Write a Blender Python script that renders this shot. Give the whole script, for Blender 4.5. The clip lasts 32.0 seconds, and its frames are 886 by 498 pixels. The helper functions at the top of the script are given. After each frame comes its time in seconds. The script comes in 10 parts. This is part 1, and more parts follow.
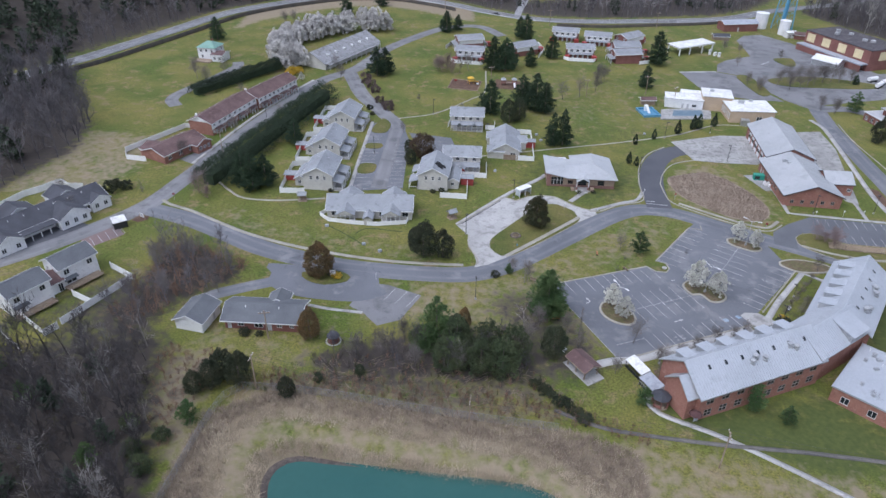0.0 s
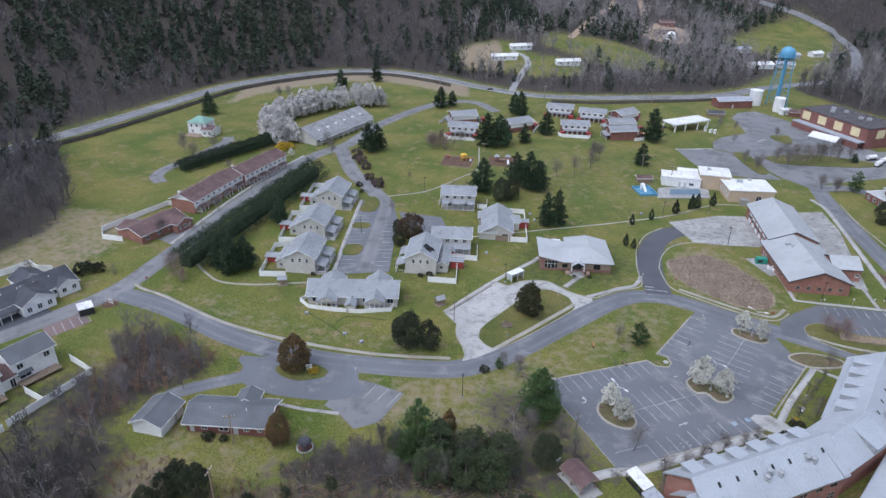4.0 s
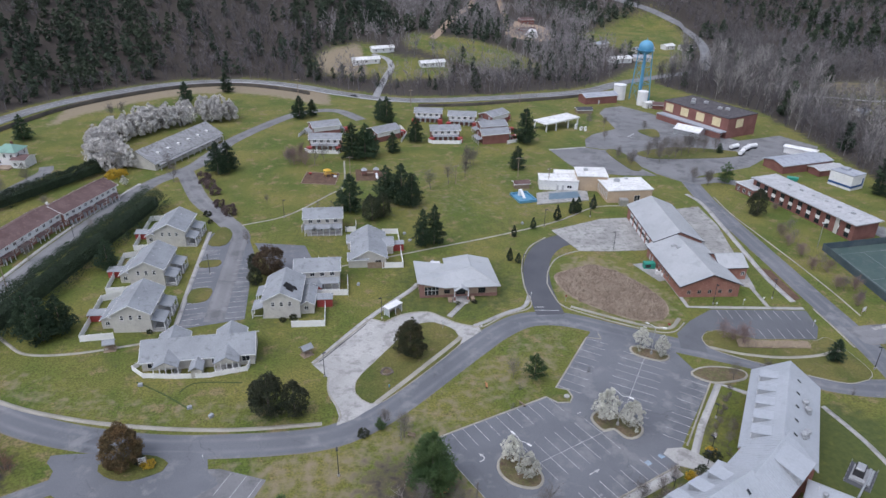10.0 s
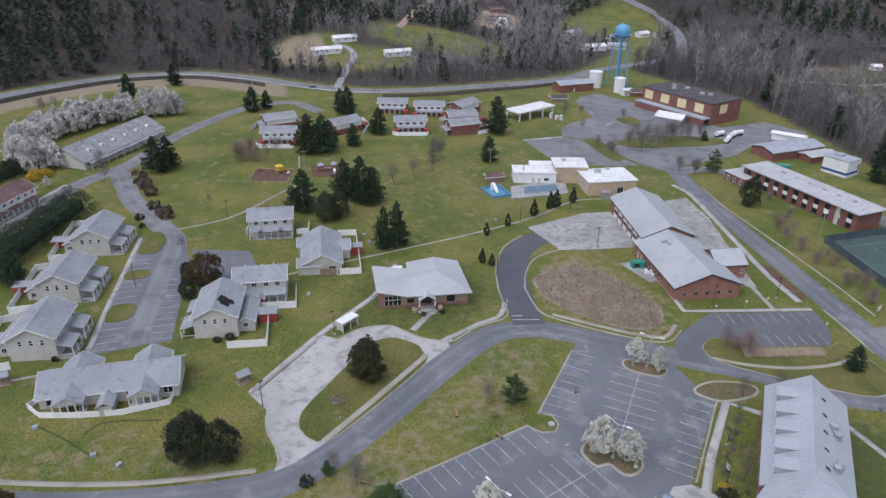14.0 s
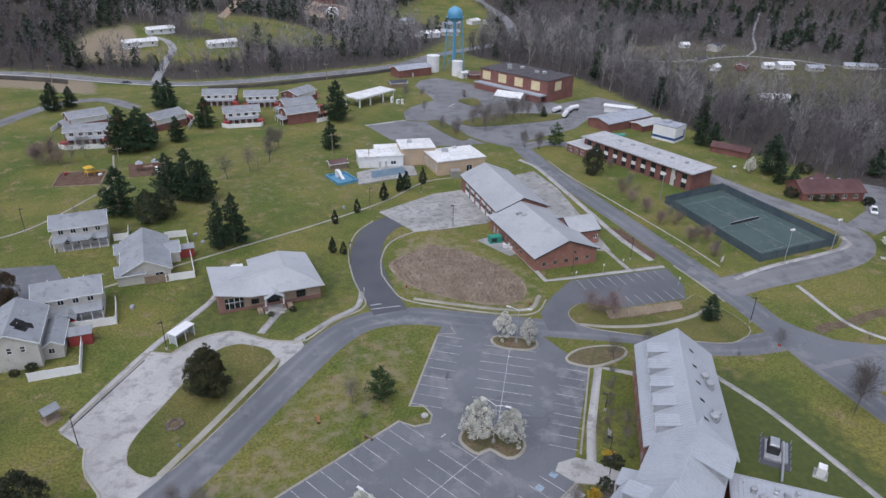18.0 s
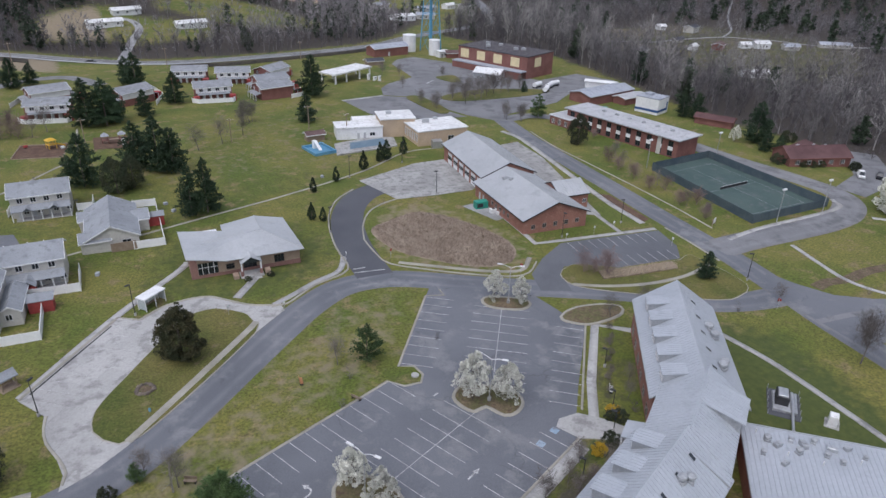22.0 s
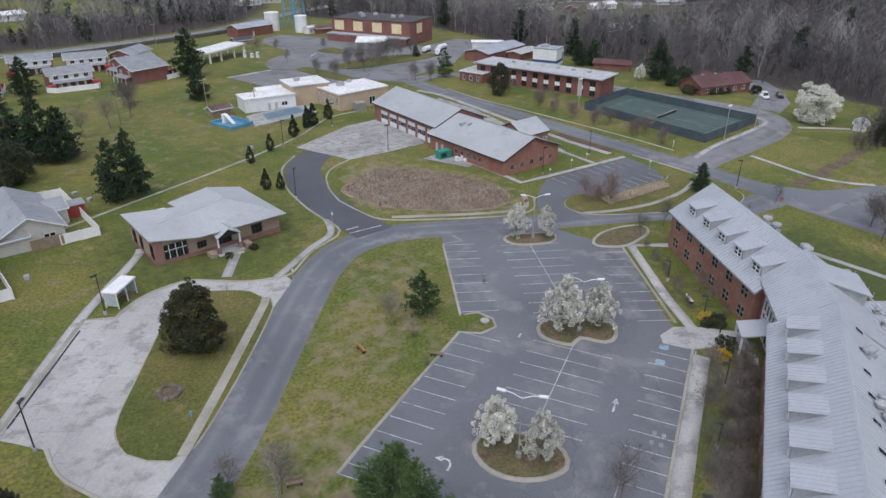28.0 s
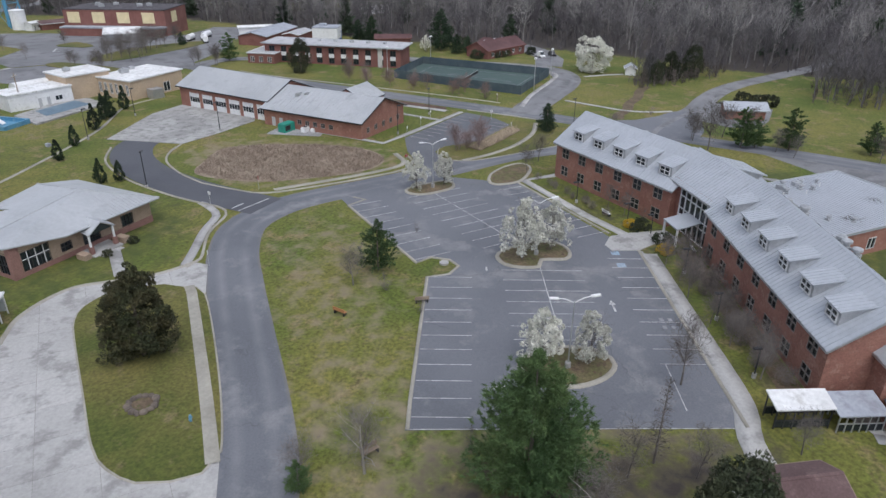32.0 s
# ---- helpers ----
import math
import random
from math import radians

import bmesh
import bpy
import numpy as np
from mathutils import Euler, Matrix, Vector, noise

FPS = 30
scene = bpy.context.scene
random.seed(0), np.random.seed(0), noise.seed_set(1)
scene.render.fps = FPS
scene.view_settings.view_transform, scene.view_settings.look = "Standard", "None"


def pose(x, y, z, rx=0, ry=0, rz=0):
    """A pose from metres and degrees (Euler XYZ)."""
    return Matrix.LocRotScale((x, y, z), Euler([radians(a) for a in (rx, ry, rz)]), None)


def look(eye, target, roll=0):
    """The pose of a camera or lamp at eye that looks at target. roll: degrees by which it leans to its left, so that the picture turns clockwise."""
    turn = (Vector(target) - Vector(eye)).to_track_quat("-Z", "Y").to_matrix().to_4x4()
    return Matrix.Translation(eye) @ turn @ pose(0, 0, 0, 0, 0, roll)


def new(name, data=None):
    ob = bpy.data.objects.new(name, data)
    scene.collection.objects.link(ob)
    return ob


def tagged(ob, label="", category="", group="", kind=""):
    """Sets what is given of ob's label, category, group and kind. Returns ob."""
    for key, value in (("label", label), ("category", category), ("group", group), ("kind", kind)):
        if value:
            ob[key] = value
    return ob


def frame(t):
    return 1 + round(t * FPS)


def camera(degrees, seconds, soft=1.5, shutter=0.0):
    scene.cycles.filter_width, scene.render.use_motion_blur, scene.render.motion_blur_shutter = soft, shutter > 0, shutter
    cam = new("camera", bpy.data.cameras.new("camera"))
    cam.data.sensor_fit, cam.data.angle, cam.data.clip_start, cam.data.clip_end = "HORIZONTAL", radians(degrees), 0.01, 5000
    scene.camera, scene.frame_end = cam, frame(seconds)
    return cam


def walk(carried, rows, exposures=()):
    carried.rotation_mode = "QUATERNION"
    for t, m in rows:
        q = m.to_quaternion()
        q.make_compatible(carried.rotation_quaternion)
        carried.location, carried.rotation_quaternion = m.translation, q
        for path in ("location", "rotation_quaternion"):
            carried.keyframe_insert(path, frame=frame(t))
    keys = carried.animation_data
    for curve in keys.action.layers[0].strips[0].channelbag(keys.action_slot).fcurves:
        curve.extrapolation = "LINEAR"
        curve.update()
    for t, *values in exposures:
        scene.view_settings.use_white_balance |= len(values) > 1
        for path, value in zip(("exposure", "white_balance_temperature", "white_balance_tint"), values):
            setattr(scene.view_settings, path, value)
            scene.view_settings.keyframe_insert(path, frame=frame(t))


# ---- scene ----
cam = camera(66.6, 32.0)
METRES, EYE, TILT, LEAN, TURN = 150.0, 95.25, -32.42, -0.4, 0.0
ROWS = [
    (0.0, 0.0, 0.0, 0.0, 0.0, 0.0, -0.0),
    (0.5, 0.0029, 0.008, 0.005, -0.01, 0.74, -0.09),
    (1.0, 0.0061, 0.0159, 0.0105, -0.01, 1.47, -0.17),
    (1.5, 0.0086, 0.0243, 0.0155, -0.03, 2.23, -0.22),
    (2.0, 0.0114, 0.0322, 0.0212, -0.02, 2.95, -0.29),
    (2.5, 0.014, 0.0404, 0.0258, -0.02, 3.73, -0.31),
    (3.0, 0.0161, 0.0486, 0.0309, -0.04, 4.5, -0.33),
    (3.5, 0.0184, 0.0568, 0.0365, -0.05, 5.23, -0.31),
    (5.5, 0.0271, 0.0952, 0.0604, -0.19, 5.73, -0.25),
    (6.0, 0.0292, 0.1057, 0.0673, -0.19, 5.75, -0.23),
    (6.5, 0.0376, 0.1146, 0.0742, -4.97, 5.67, 2.73),
    (7.0, 0.0346, 0.1283, 0.0823, -9.32, 5.32, 5.27),
    (7.5, 0.0372, 0.1414, 0.0872, -9.39, 5.32, 5.36),
    (8.0, 0.0404, 0.1552, 0.0908, -9.42, 5.32, 5.43),
    (8.5, 0.0436, 0.1695, 0.0945, -9.45, 5.31, 5.48),
    (9.0, 0.047, 0.1846, 0.0981, -9.48, 5.31, 5.5),
    (9.5, 0.0507, 0.2002, 0.1017, -9.51, 5.3, 5.52),
    (10.0, 0.0547, 0.2164, 0.1043, -9.54, 5.28, 5.55),
    (10.5, 0.0593, 0.2329, 0.1069, -9.57, 5.25, 5.57),
    (11.0, 0.0646, 0.2494, 0.1086, -10.1, 5.17, 5.91),
    (11.5, 0.07, 0.2665, 0.1097, -10.74, 5.08, 6.3),
    (12.0, 0.076, 0.2843, 0.1115, -11.28, 4.99, 6.68),
    (12.5, 0.0822, 0.3029, 0.1136, -11.54, 4.94, 6.89),
    (13.0, 0.089, 0.3221, 0.1162, -11.53, 4.92, 6.95),
    (13.5, 0.096, 0.3418, 0.1192, -11.49, 4.9, 6.98),
    (15.5, 0.1214, 0.4192, 0.1318, -11.49, 4.88, 7.14),
    (16.0, 0.1255, 0.4295, 0.1306, -11.74, 4.82, 7.26),
    (16.5, 0.1285, 0.4344, 0.1254, -15.68, 4.25, 9.36),
    (17.0, 0.1283, 0.4379, 0.1197, -19.08, 3.62, 11.05),
    (17.5, 0.1276, 0.4414, 0.1129, -21.52, 3.16, 12.26),
    (18.0, 0.1271, 0.4449, 0.1065, -23.64, 2.69, 13.27),
    (18.5, 0.1259, 0.449, 0.0999, -24.7, 2.41, 13.75),
    (19.0, 0.1254, 0.4531, 0.0933, -25.2, 2.28, 13.94),
    (19.5, 0.1249, 0.4575, 0.0867, -25.49, 2.19, 14.03),
    (20.0, 0.1251, 0.4623, 0.08, -25.55, 2.13, 14.04),
    (20.5, 0.1266, 0.4686, 0.0744, -25.61, 2.09, 14.07),
    (21.0, 0.1279, 0.4765, 0.0694, -25.64, 2.07, 14.08),
    (21.5, 0.1272, 0.4862, 0.0656, -25.66, 2.02, 14.19),
    (22.0, 0.1238, 0.4979, 0.0628, -25.68, 1.99, 14.3),
    (22.5, 0.1184, 0.5115, 0.0613, -25.69, 1.96, 14.43),
    (23.0, 0.1111, 0.5263, 0.0604, -25.68, 1.95, 14.57),
    (23.5, 0.1025, 0.5417, 0.0601, -25.65, 1.95, 14.83),
    (24.0, 0.0928, 0.5574, 0.06, -25.64, 1.95, 15.04),
    (24.5, 0.0828, 0.5736, 0.0599, -25.99, 1.86, 15.47),
    (25.0, 0.0722, 0.59, 0.06, -26.98, 1.59, 16.2),
    (25.5, 0.0606, 0.6065, 0.0603, -28.96, 1.06, 17.33),
    (27.5, 0.0098, 0.6742, 0.0636, -36.16, -1.23, 21.04),
    (28.0, -0.0036, 0.6915, 0.0649, -39.82, -2.51, 22.56),
    (28.5, -0.0175, 0.7091, 0.0667, -43.32, -3.85, 23.89),
    (29.0, -0.0311, 0.7274, 0.0695, -45.98, -4.92, 24.79),
    (29.5, -0.044, 0.7468, 0.0729, -48.51, -5.96, 25.63),
    (30.0, -0.0559, 0.766, 0.0761, -52.89, -7.83, 26.98),
    (30.5, -0.0682, 0.7869, 0.0802, -58.33, -10.27, 28.38),
    (31.0, -0.0793, 0.8084, 0.0846, -62.19, -12.1, 29.24),
    (31.5, -0.0886, 0.8299, 0.0895, -64.3, -13.14, 29.63),
    (32.0, -0.0941, 0.8498, 0.0941, -64.95, -13.49, 29.68),
]
walk(cam, [(t, pose(0, 0, EYE, TILT, LEAN, TURN) @ pose(METRES * x, METRES * y, METRES * z, 90 + pitch, roll, yaw)) for t, x, y, z, yaw, pitch, roll in ROWS],
     exposures=[(0, 0.04, 5700, 14.5), (3, 0.03, 5660, 12.5), (7, -0.03, 5850, 13.5), (12, -0.11, 5940, 14), (18, -0.23, 5950, 14.5), (25, -0.24, 6050, 13.5), (32, -0.18, 6080, 11.5)])

# ---- sky and light: a bright overcast afternoon ----
world = bpy.data.worlds.new("overcast_sky")
world.use_nodes = True
scene.world = world
wn, wl = world.node_tree.nodes, world.node_tree.links
sky = wn.new("ShaderNodeTexSky")
sky.sky_type, sky.sun_disc = "NISHITA", False
sky.sun_elevation, sky.sun_rotation = radians(62), radians(235)
sky.air_density, sky.dust_density, sky.ozone_density = 1.0, 3.2, 1.7
veil = wn.new("ShaderNodeHueSaturation")   # cloud cover takes most of the blue away
veil.inputs["Saturation"].default_value = 0.4
wl.new(sky.outputs[0], veil.inputs["Color"])
wl.new(veil.outputs[0], wn["Background"].inputs[0])
wn["Background"].inputs[1].default_value = 0.225

sun_data = bpy.data.lights.new("sun", "SUN")
sun_data.energy, sun_data.angle, sun_data.color = 0.7, radians(60), (1.0, 0.97, 0.93)
sun = new("sun", sun_data)
sun.matrix_world = look((-41, -29, 94), (0, 0, 0))

# ---- materials ----
def mat(name, c1, c2=None, big=0.08, fine=2.0, rough=0.85, metal=0.0, bump=0.2, spread=0.12, rnd=0.0, cut=(0.38, 0.62), c3=None, third=0.3):
    """A surface whose colour wanders between c1 and c2 over 1/big metres, with grain of 1/fine metres, patches of c3, relief and piece-to-piece change."""
    m = bpy.data.materials.new(name)
    m.use_nodes = True
    n, l = m.node_tree.nodes, m.node_tree.links
    bsdf = n["Principled BSDF"]
    bsdf.inputs["Roughness"].default_value, bsdf.inputs["Metallic"].default_value = rough, metal
    geo = n.new("ShaderNodeNewGeometry")

    def noise_at(scale, detail=3.0, rougher=0.55):
        t = n.new("ShaderNodeTexNoise")
        t.inputs["Scale"].default_value, t.inputs["Detail"].default_value, t.inputs["Roughness"].default_value = scale, detail, rougher
        l.new(geo.outputs["Position"], t.inputs["Vector"])
        return t.outputs["Fac"]

    def mix(fac, a, b, kind="MIX"):
        x = n.new("ShaderNodeMix")
        x.data_type, x.blend_type = "RGBA", kind
        for socket, v in ((x.inputs["Factor"], fac), (x.inputs[6], a), (x.inputs[7], b)):
            if isinstance(v, bpy.types.NodeSocket):
                l.new(v, socket)
            else:
                socket.default_value = v if isinstance(v, float) else (*v, 1.0)
        return x.outputs[2]

    def ramp(v, lo, hi, out_lo=0.0, out_hi=1.0):
        r = n.new("ShaderNodeMapRange")
        for i, q in enumerate((lo, hi, out_lo, out_hi)):
            r.inputs[1 + i].default_value = q
        l.new(v, r.inputs[0])
        return r.outputs[0]

    def grey(v):
        c = n.new("ShaderNodeCombineColor")
        for i in range(3):
            l.new(v, c.inputs[i])
        return c.outputs[0]

    colour = mix(ramp(noise_at(big, 4.0), *cut), c1, c2 or c1)
    if c3:
        colour = mix(ramp(noise_at(big * 3.7, 5.0, 0.65), 0.62 - third * 0.25, 0.72 - third * 0.2), colour, c3)
    grain = noise_at(fine, 4.0, 0.65)
    colour = mix(1.0, colour, grey(ramp(grain, 0.3, 0.7, 1.0 - spread, 1.0 + spread)), "MULTIPLY")
    if rnd:
        ob = n.new("ShaderNodeObjectInfo")
        add = n.new("ShaderNodeMath")
        add.operation = "ADD"
        l.new(ob.outputs["Random"], add.inputs[0]), l.new(geo.outputs["Random Per Island"], add.inputs[1])
        half = ramp(add.outputs[0], 0.0, 2.0, 1.0 - rnd, 1.0 + rnd)
        colour = mix(1.0, colour, grey(half), "MULTIPLY")
    l.new(colour, bsdf.inputs["Base Color"])
    if bump:
        b = n.new("ShaderNodeBump")
        b.inputs["Strength"].default_value, b.inputs["Distance"].default_value = bump, 0.05
        l.new(grain, b.inputs["Height"]), l.new(b.outputs[0], bsdf.inputs["Normal"])
    return m


def cracked(m, scale=0.11, width=0.012, depth=0.72):
    """Adds wandering tar-filled cracks and long pale scuffs to a paving material."""
    n, l = m.node_tree.nodes, m.node_tree.links
    base = n["Principled BSDF"].inputs["Base Color"]
    colour = base.links[0].from_socket
    geo, warp, cells, mask = n.new("ShaderNodeNewGeometry"), n.new("ShaderNodeTexNoise"), n.new("ShaderNodeTexVoronoi"), n.new("ShaderNodeTexNoise")
    warp.inputs["Scale"].default_value, warp.inputs["Detail"].default_value = 0.35, 4.0
    l.new(geo.outputs["Position"], warp.inputs["Vector"])
    add = n.new("ShaderNodeVectorMath")
    add.operation = "MULTIPLY_ADD"
    l.new(warp.outputs["Color"], add.inputs[0])
    add.inputs[1].default_value = (5.0, 5.0, 0.0)
    l.new(geo.outputs["Position"], add.inputs[2])
    cells.feature = "DISTANCE_TO_EDGE"
    cells.inputs["Scale"].default_value = scale
    l.new(add.outputs[0], cells.inputs["Vector"])
    mask.inputs["Scale"].default_value = 0.09
    l.new(geo.outputs["Position"], mask.inputs["Vector"])
    line, part = n.new("ShaderNodeMapRange"), n.new("ShaderNodeMapRange")
    for node, q in ((line, (0.0, width, 1.0, 0.0)), (part, (0.5, 0.6, 0.0, 1.0 - depth))):
        for i, v in enumerate(q):
            node.inputs[1 + i].default_value = v
    l.new(cells.outputs["Distance"], line.inputs[0]), l.new(mask.outputs["Fac"], part.inputs[0])
    both = n.new("ShaderNodeMath")
    both.operation = "MULTIPLY"
    l.new(line.outputs[0], both.inputs[0]), l.new(part.outputs[0], both.inputs[1])
    x = n.new("ShaderNodeMix")
    x.data_type = "RGBA"
    l.new(both.outputs[0], x.inputs["Factor"]), l.new(colour, x.inputs[6])
    x.inputs[7].default_value = (0.01, 0.01, 0.011, 1.0)
    l.new(x.outputs[2], base)
    return m


def worn(m):
    """Adds paler wheel tracks and dusty edges to a road, by the mesh's own measure across it."""
    n, l = m.node_tree.nodes, m.node_tree.links
    base = n["Principled BSDF"].inputs["Base Color"]
    at, geo, t = n.new("ShaderNodeAttribute"), n.new("ShaderNodeNewGeometry"), n.new("ShaderNodeTexNoise")
    at.attribute_name = "across"
    t.inputs["Scale"].default_value, t.inputs["Detail"].default_value = 0.16, 5.0
    l.new(geo.outputs["Position"], t.inputs["Vector"])

    def maths(kind, a, b=None):
        x = n.new("ShaderNodeMath")
        x.operation = kind
        for socket, v in zip(x.inputs, (a, b)):
            if isinstance(v, bpy.types.NodeSocket):
                l.new(v, socket)
            elif v is not None:
                socket.default_value = v
        return x.outputs[0]

    side = maths("ABSOLUTE", at.outputs["Fac"])
    for centre, reach, tone, most in ((0.46, 0.24, (0.28, 0.28, 0.285, 1.0), 0.55), (1.0, 0.12, (0.2, 0.175, 0.13, 1.0), 0.9)):
        d = maths("DIVIDE", maths("ABSOLUTE", maths("SUBTRACT", side, centre)), reach)
        f = maths("MULTIPLY", maths("MAXIMUM", maths("SUBTRACT", 1.0, d), 0.0), maths("MULTIPLY", maths("MAXIMUM", maths("SUBTRACT", t.outputs["Fac"], 0.3), 0.0), 2.0 * most))
        x = n.new("ShaderNodeMix")
        x.data_type = "RGBA"
        l.new(f, x.inputs["Factor"]), l.new(base.links[0].from_socket, x.inputs[6])
        x.inputs[7].default_value = tone
        l.new(x.outputs[2], base)
    return m


ASPHALT = worn(cracked(mat("asphalt", (0.12, 0.126, 0.141), (0.154, 0.16, 0.176), 0.05, 6, 0.9, bump=0.15, spread=0.14, c3=(0.2, 0.203, 0.21), third=0.35)))
LOT2_ASPHALT = worn(mat("dark_lot_asphalt", (0.1, 0.104, 0.116), (0.125, 0.13, 0.142), 0.1, 6, 0.9, bump=0.15, spread=0.2))
ASPHALT_NEW = mat("new_asphalt", (0.075, 0.078, 0.09), (0.09, 0.093, 0.105), 0.1, 8, 0.9, bump=0.15)
ASPHALT_OLD = worn(cracked(mat("bleached_asphalt", (0.165, 0.166, 0.172), (0.21, 0.21, 0.216), 0.05, 4, 0.9, c3=(0.13, 0.13, 0.135), third=0.5)))
RED_ASPHALT = mat("reddish_asphalt", (0.19, 0.135, 0.128), (0.15, 0.125, 0.125), 0.2, 4, 0.9, spread=0.18)
CONCRETE = mat("concrete", (0.41, 0.402, 0.386), (0.34, 0.333, 0.32), 0.09, 3, 0.85, c3=(0.25, 0.244, 0.233), third=0.45, rnd=0.14)
KERB_M = mat("kerb_concrete", (0.36, 0.34, 0.29), (0.27, 0.255, 0.215), 0.2, 3, 0.9)
LINE = mat("road_paint", (0.54, 0.54, 0.53), (0.33, 0.33, 0.33), 0.5, 4, 0.7, spread=0.35, c3=(0.2, 0.2, 0.2), third=0.35)
GRASS_ISLE = mat("verge_grass", (0.07, 0.086, 0.014), (0.135, 0.12, 0.032), 0.1, 3.0, 0.95, bump=0.6, spread=0.4, c3=(0.16, 0.13, 0.06), third=0.2)
DRY_ISLE = mat("dry_island_grass", (0.16, 0.12, 0.07), (0.105, 0.1, 0.04), 0.35, 3, 0.95, bump=0.5, spread=0.35, c3=(0.1, 0.065, 0.045), third=0.4)
MULCH = mat("mulch", (0.09, 0.05, 0.035), (0.13, 0.08, 0.05), 0.5, 4, 0.95, bump=0.5, spread=0.3)
REEDS = mat("dead_reeds", (0.23, 0.175, 0.13), (0.3, 0.24, 0.18), 0.3, 3, 0.95, bump=0.6, spread=0.35, rnd=0.35)
METAL_ROOF = mat("standing_seam_metal", (0.447, 0.469, 0.501), (0.398, 0.42, 0.45), 0.1, 2, 0.45, 0.15, bump=0.05, spread=0.06, c3=(0.385, 0.404, 0.432), third=0.25)
LIGHT_METAL = mat("pale_seam_metal", (0.447, 0.458, 0.467), (0.392, 0.403, 0.412), 0.1, 2, 0.45, 0.15, bump=0.05, spread=0.06, c3=(0.378, 0.388, 0.396), third=0.25)
MEMBRANE = mat("roof_membrane", (0.36, 0.38, 0.42), (0.31, 0.33, 0.37), 0.15, 2, 0.7, c3=(0.25, 0.26, 0.29), third=0.4)
PALE_ROOF = mat("pale_grey_roof", (0.46, 0.46, 0.47), (0.38, 0.385, 0.395), 0.2, 2, 0.7, c3=(0.32, 0.32, 0.325), third=0.4)
JOINT = mat("joint_filler", (0.22, 0.212, 0.2), (0.26, 0.25, 0.235), 0.3, 4, 0.95)
WHITE_ROOF = mat("white_roof", (0.75, 0.75, 0.74), (0.62, 0.62, 0.61), 0.2, 2, 0.7, c3=(0.5, 0.49, 0.47), third=0.4)
GREY_SHINGLE = mat("weathered_grey_shingle", (0.29, 0.305, 0.322), (0.245, 0.258, 0.274), 0.2, 5, 0.9, spread=0.14, c3=(0.2, 0.21, 0.222), third=0.3)
BROWN_SHINGLE = mat("brown_shingle", (0.1, 0.06, 0.058), (0.14, 0.09, 0.085), 0.2, 5, 0.9, spread=0.2, c3=(0.165, 0.11, 0.1), third=0.3)
DARK_SHINGLE = mat("dark_shingle", (0.05, 0.052, 0.062), (0.072, 0.075, 0.088), 0.25, 5, 0.9, spread=0.18)
SLATE_SHINGLE = mat("slate_shingle", (0.098, 0.105, 0.116), (0.13, 0.138, 0.148), 0.2, 5, 0.9, spread=0.16)
MAROON_ROOF = mat("maroon_shingle", (0.085, 0.042, 0.042), (0.12, 0.062, 0.06), 0.25, 5, 0.9, spread=0.2)
FROSTED = mat("pale_clear_panel", (0.5, 0.53, 0.53), (0.42, 0.46, 0.47), 0.4, 2, 0.25, bump=0.0)
PAD_CONCRETE = mat("stained_pad_concrete", (0.34, 0.335, 0.32), (0.28, 0.275, 0.262), 0.16, 3, 0.85, c3=(0.2, 0.196, 0.188), third=0.5, rnd=0.25)
BARE_FELT = mat("black_roofing_felt", (0.009, 0.009, 0.01), (0.014, 0.013, 0.014), 0.5, 4, 1.0, bump=0.1)
GREEN_ROOF = mat("green_metal", (0.2, 0.34, 0.28), (0.16, 0.28, 0.23), 0.3, 4, 0.5, 0.2)
BLACK_ROOF = mat("black_roof", (0.05, 0.045, 0.05), (0.08, 0.07, 0.075), 0.2, 3, 0.85, c3=(0.12, 0.11, 0.11), third=0.4)
BRICK = mat("red_brick", (0.315, 0.155, 0.115), (0.255, 0.118, 0.088), 0.3, 5, 0.9, bump=0.4, spread=0.22, c3=(0.35, 0.195, 0.15), third=0.3)
BRICK_DARK = mat("dark_red_brick", (0.225, 0.102, 0.084), (0.18, 0.078, 0.064), 0.3, 5, 0.9, bump=0.4, spread=0.2)
BRICK_ROSE = mat("rose_brick", (0.27, 0.15, 0.125), (0.22, 0.118, 0.1), 0.3, 5, 0.9, bump=0.3, spread=0.2)
BRICK_TAN = mat("tan_brick", (0.36, 0.27, 0.2), (0.3, 0.22, 0.16), 0.3, 5, 0.9, bump=0.3, spread=0.18)
SIDING = mat("cream_siding", (0.55, 0.53, 0.48), (0.48, 0.46, 0.42), 0.3, 3, 0.8, spread=0.08, c3=(0.42, 0.4, 0.37), third=0.3)
WHITE = mat("white_paint", (0.78, 0.78, 0.77), (0.7, 0.7, 0.7), 0.4, 3, 0.6, spread=0.06, c3=(0.6, 0.6, 0.58), third=0.25)
VINYL = mat("white_vinyl", (0.86, 0.86, 0.85), (0.8, 0.8, 0.79), 0.4, 2, 0.5, bump=0.0, spread=0.04, rnd=0.06)
FRAME = mat("taupe_window_frame", (0.33, 0.29, 0.26), (0.27, 0.24, 0.215), 0.5, 3, 0.6)
TAN_WALL = mat("tan_stucco", (0.52, 0.4, 0.28), (0.45, 0.35, 0.25), 0.3, 3, 0.9)
CREAM_PANEL = mat("cream_panel", (0.7, 0.6, 0.36), (0.62, 0.53, 0.32), 0.4, 3, 0.7)
RED_PAINT = mat("red_paint", (0.35, 0.05, 0.045), (0.28, 0.045, 0.04), 0.5, 3, 0.7)
GLASS = mat("dark_window_glass", (0.02, 0.025, 0.03), (0.03, 0.035, 0.04), 0.5, 1, 0.08, bump=0.0, spread=0.1)
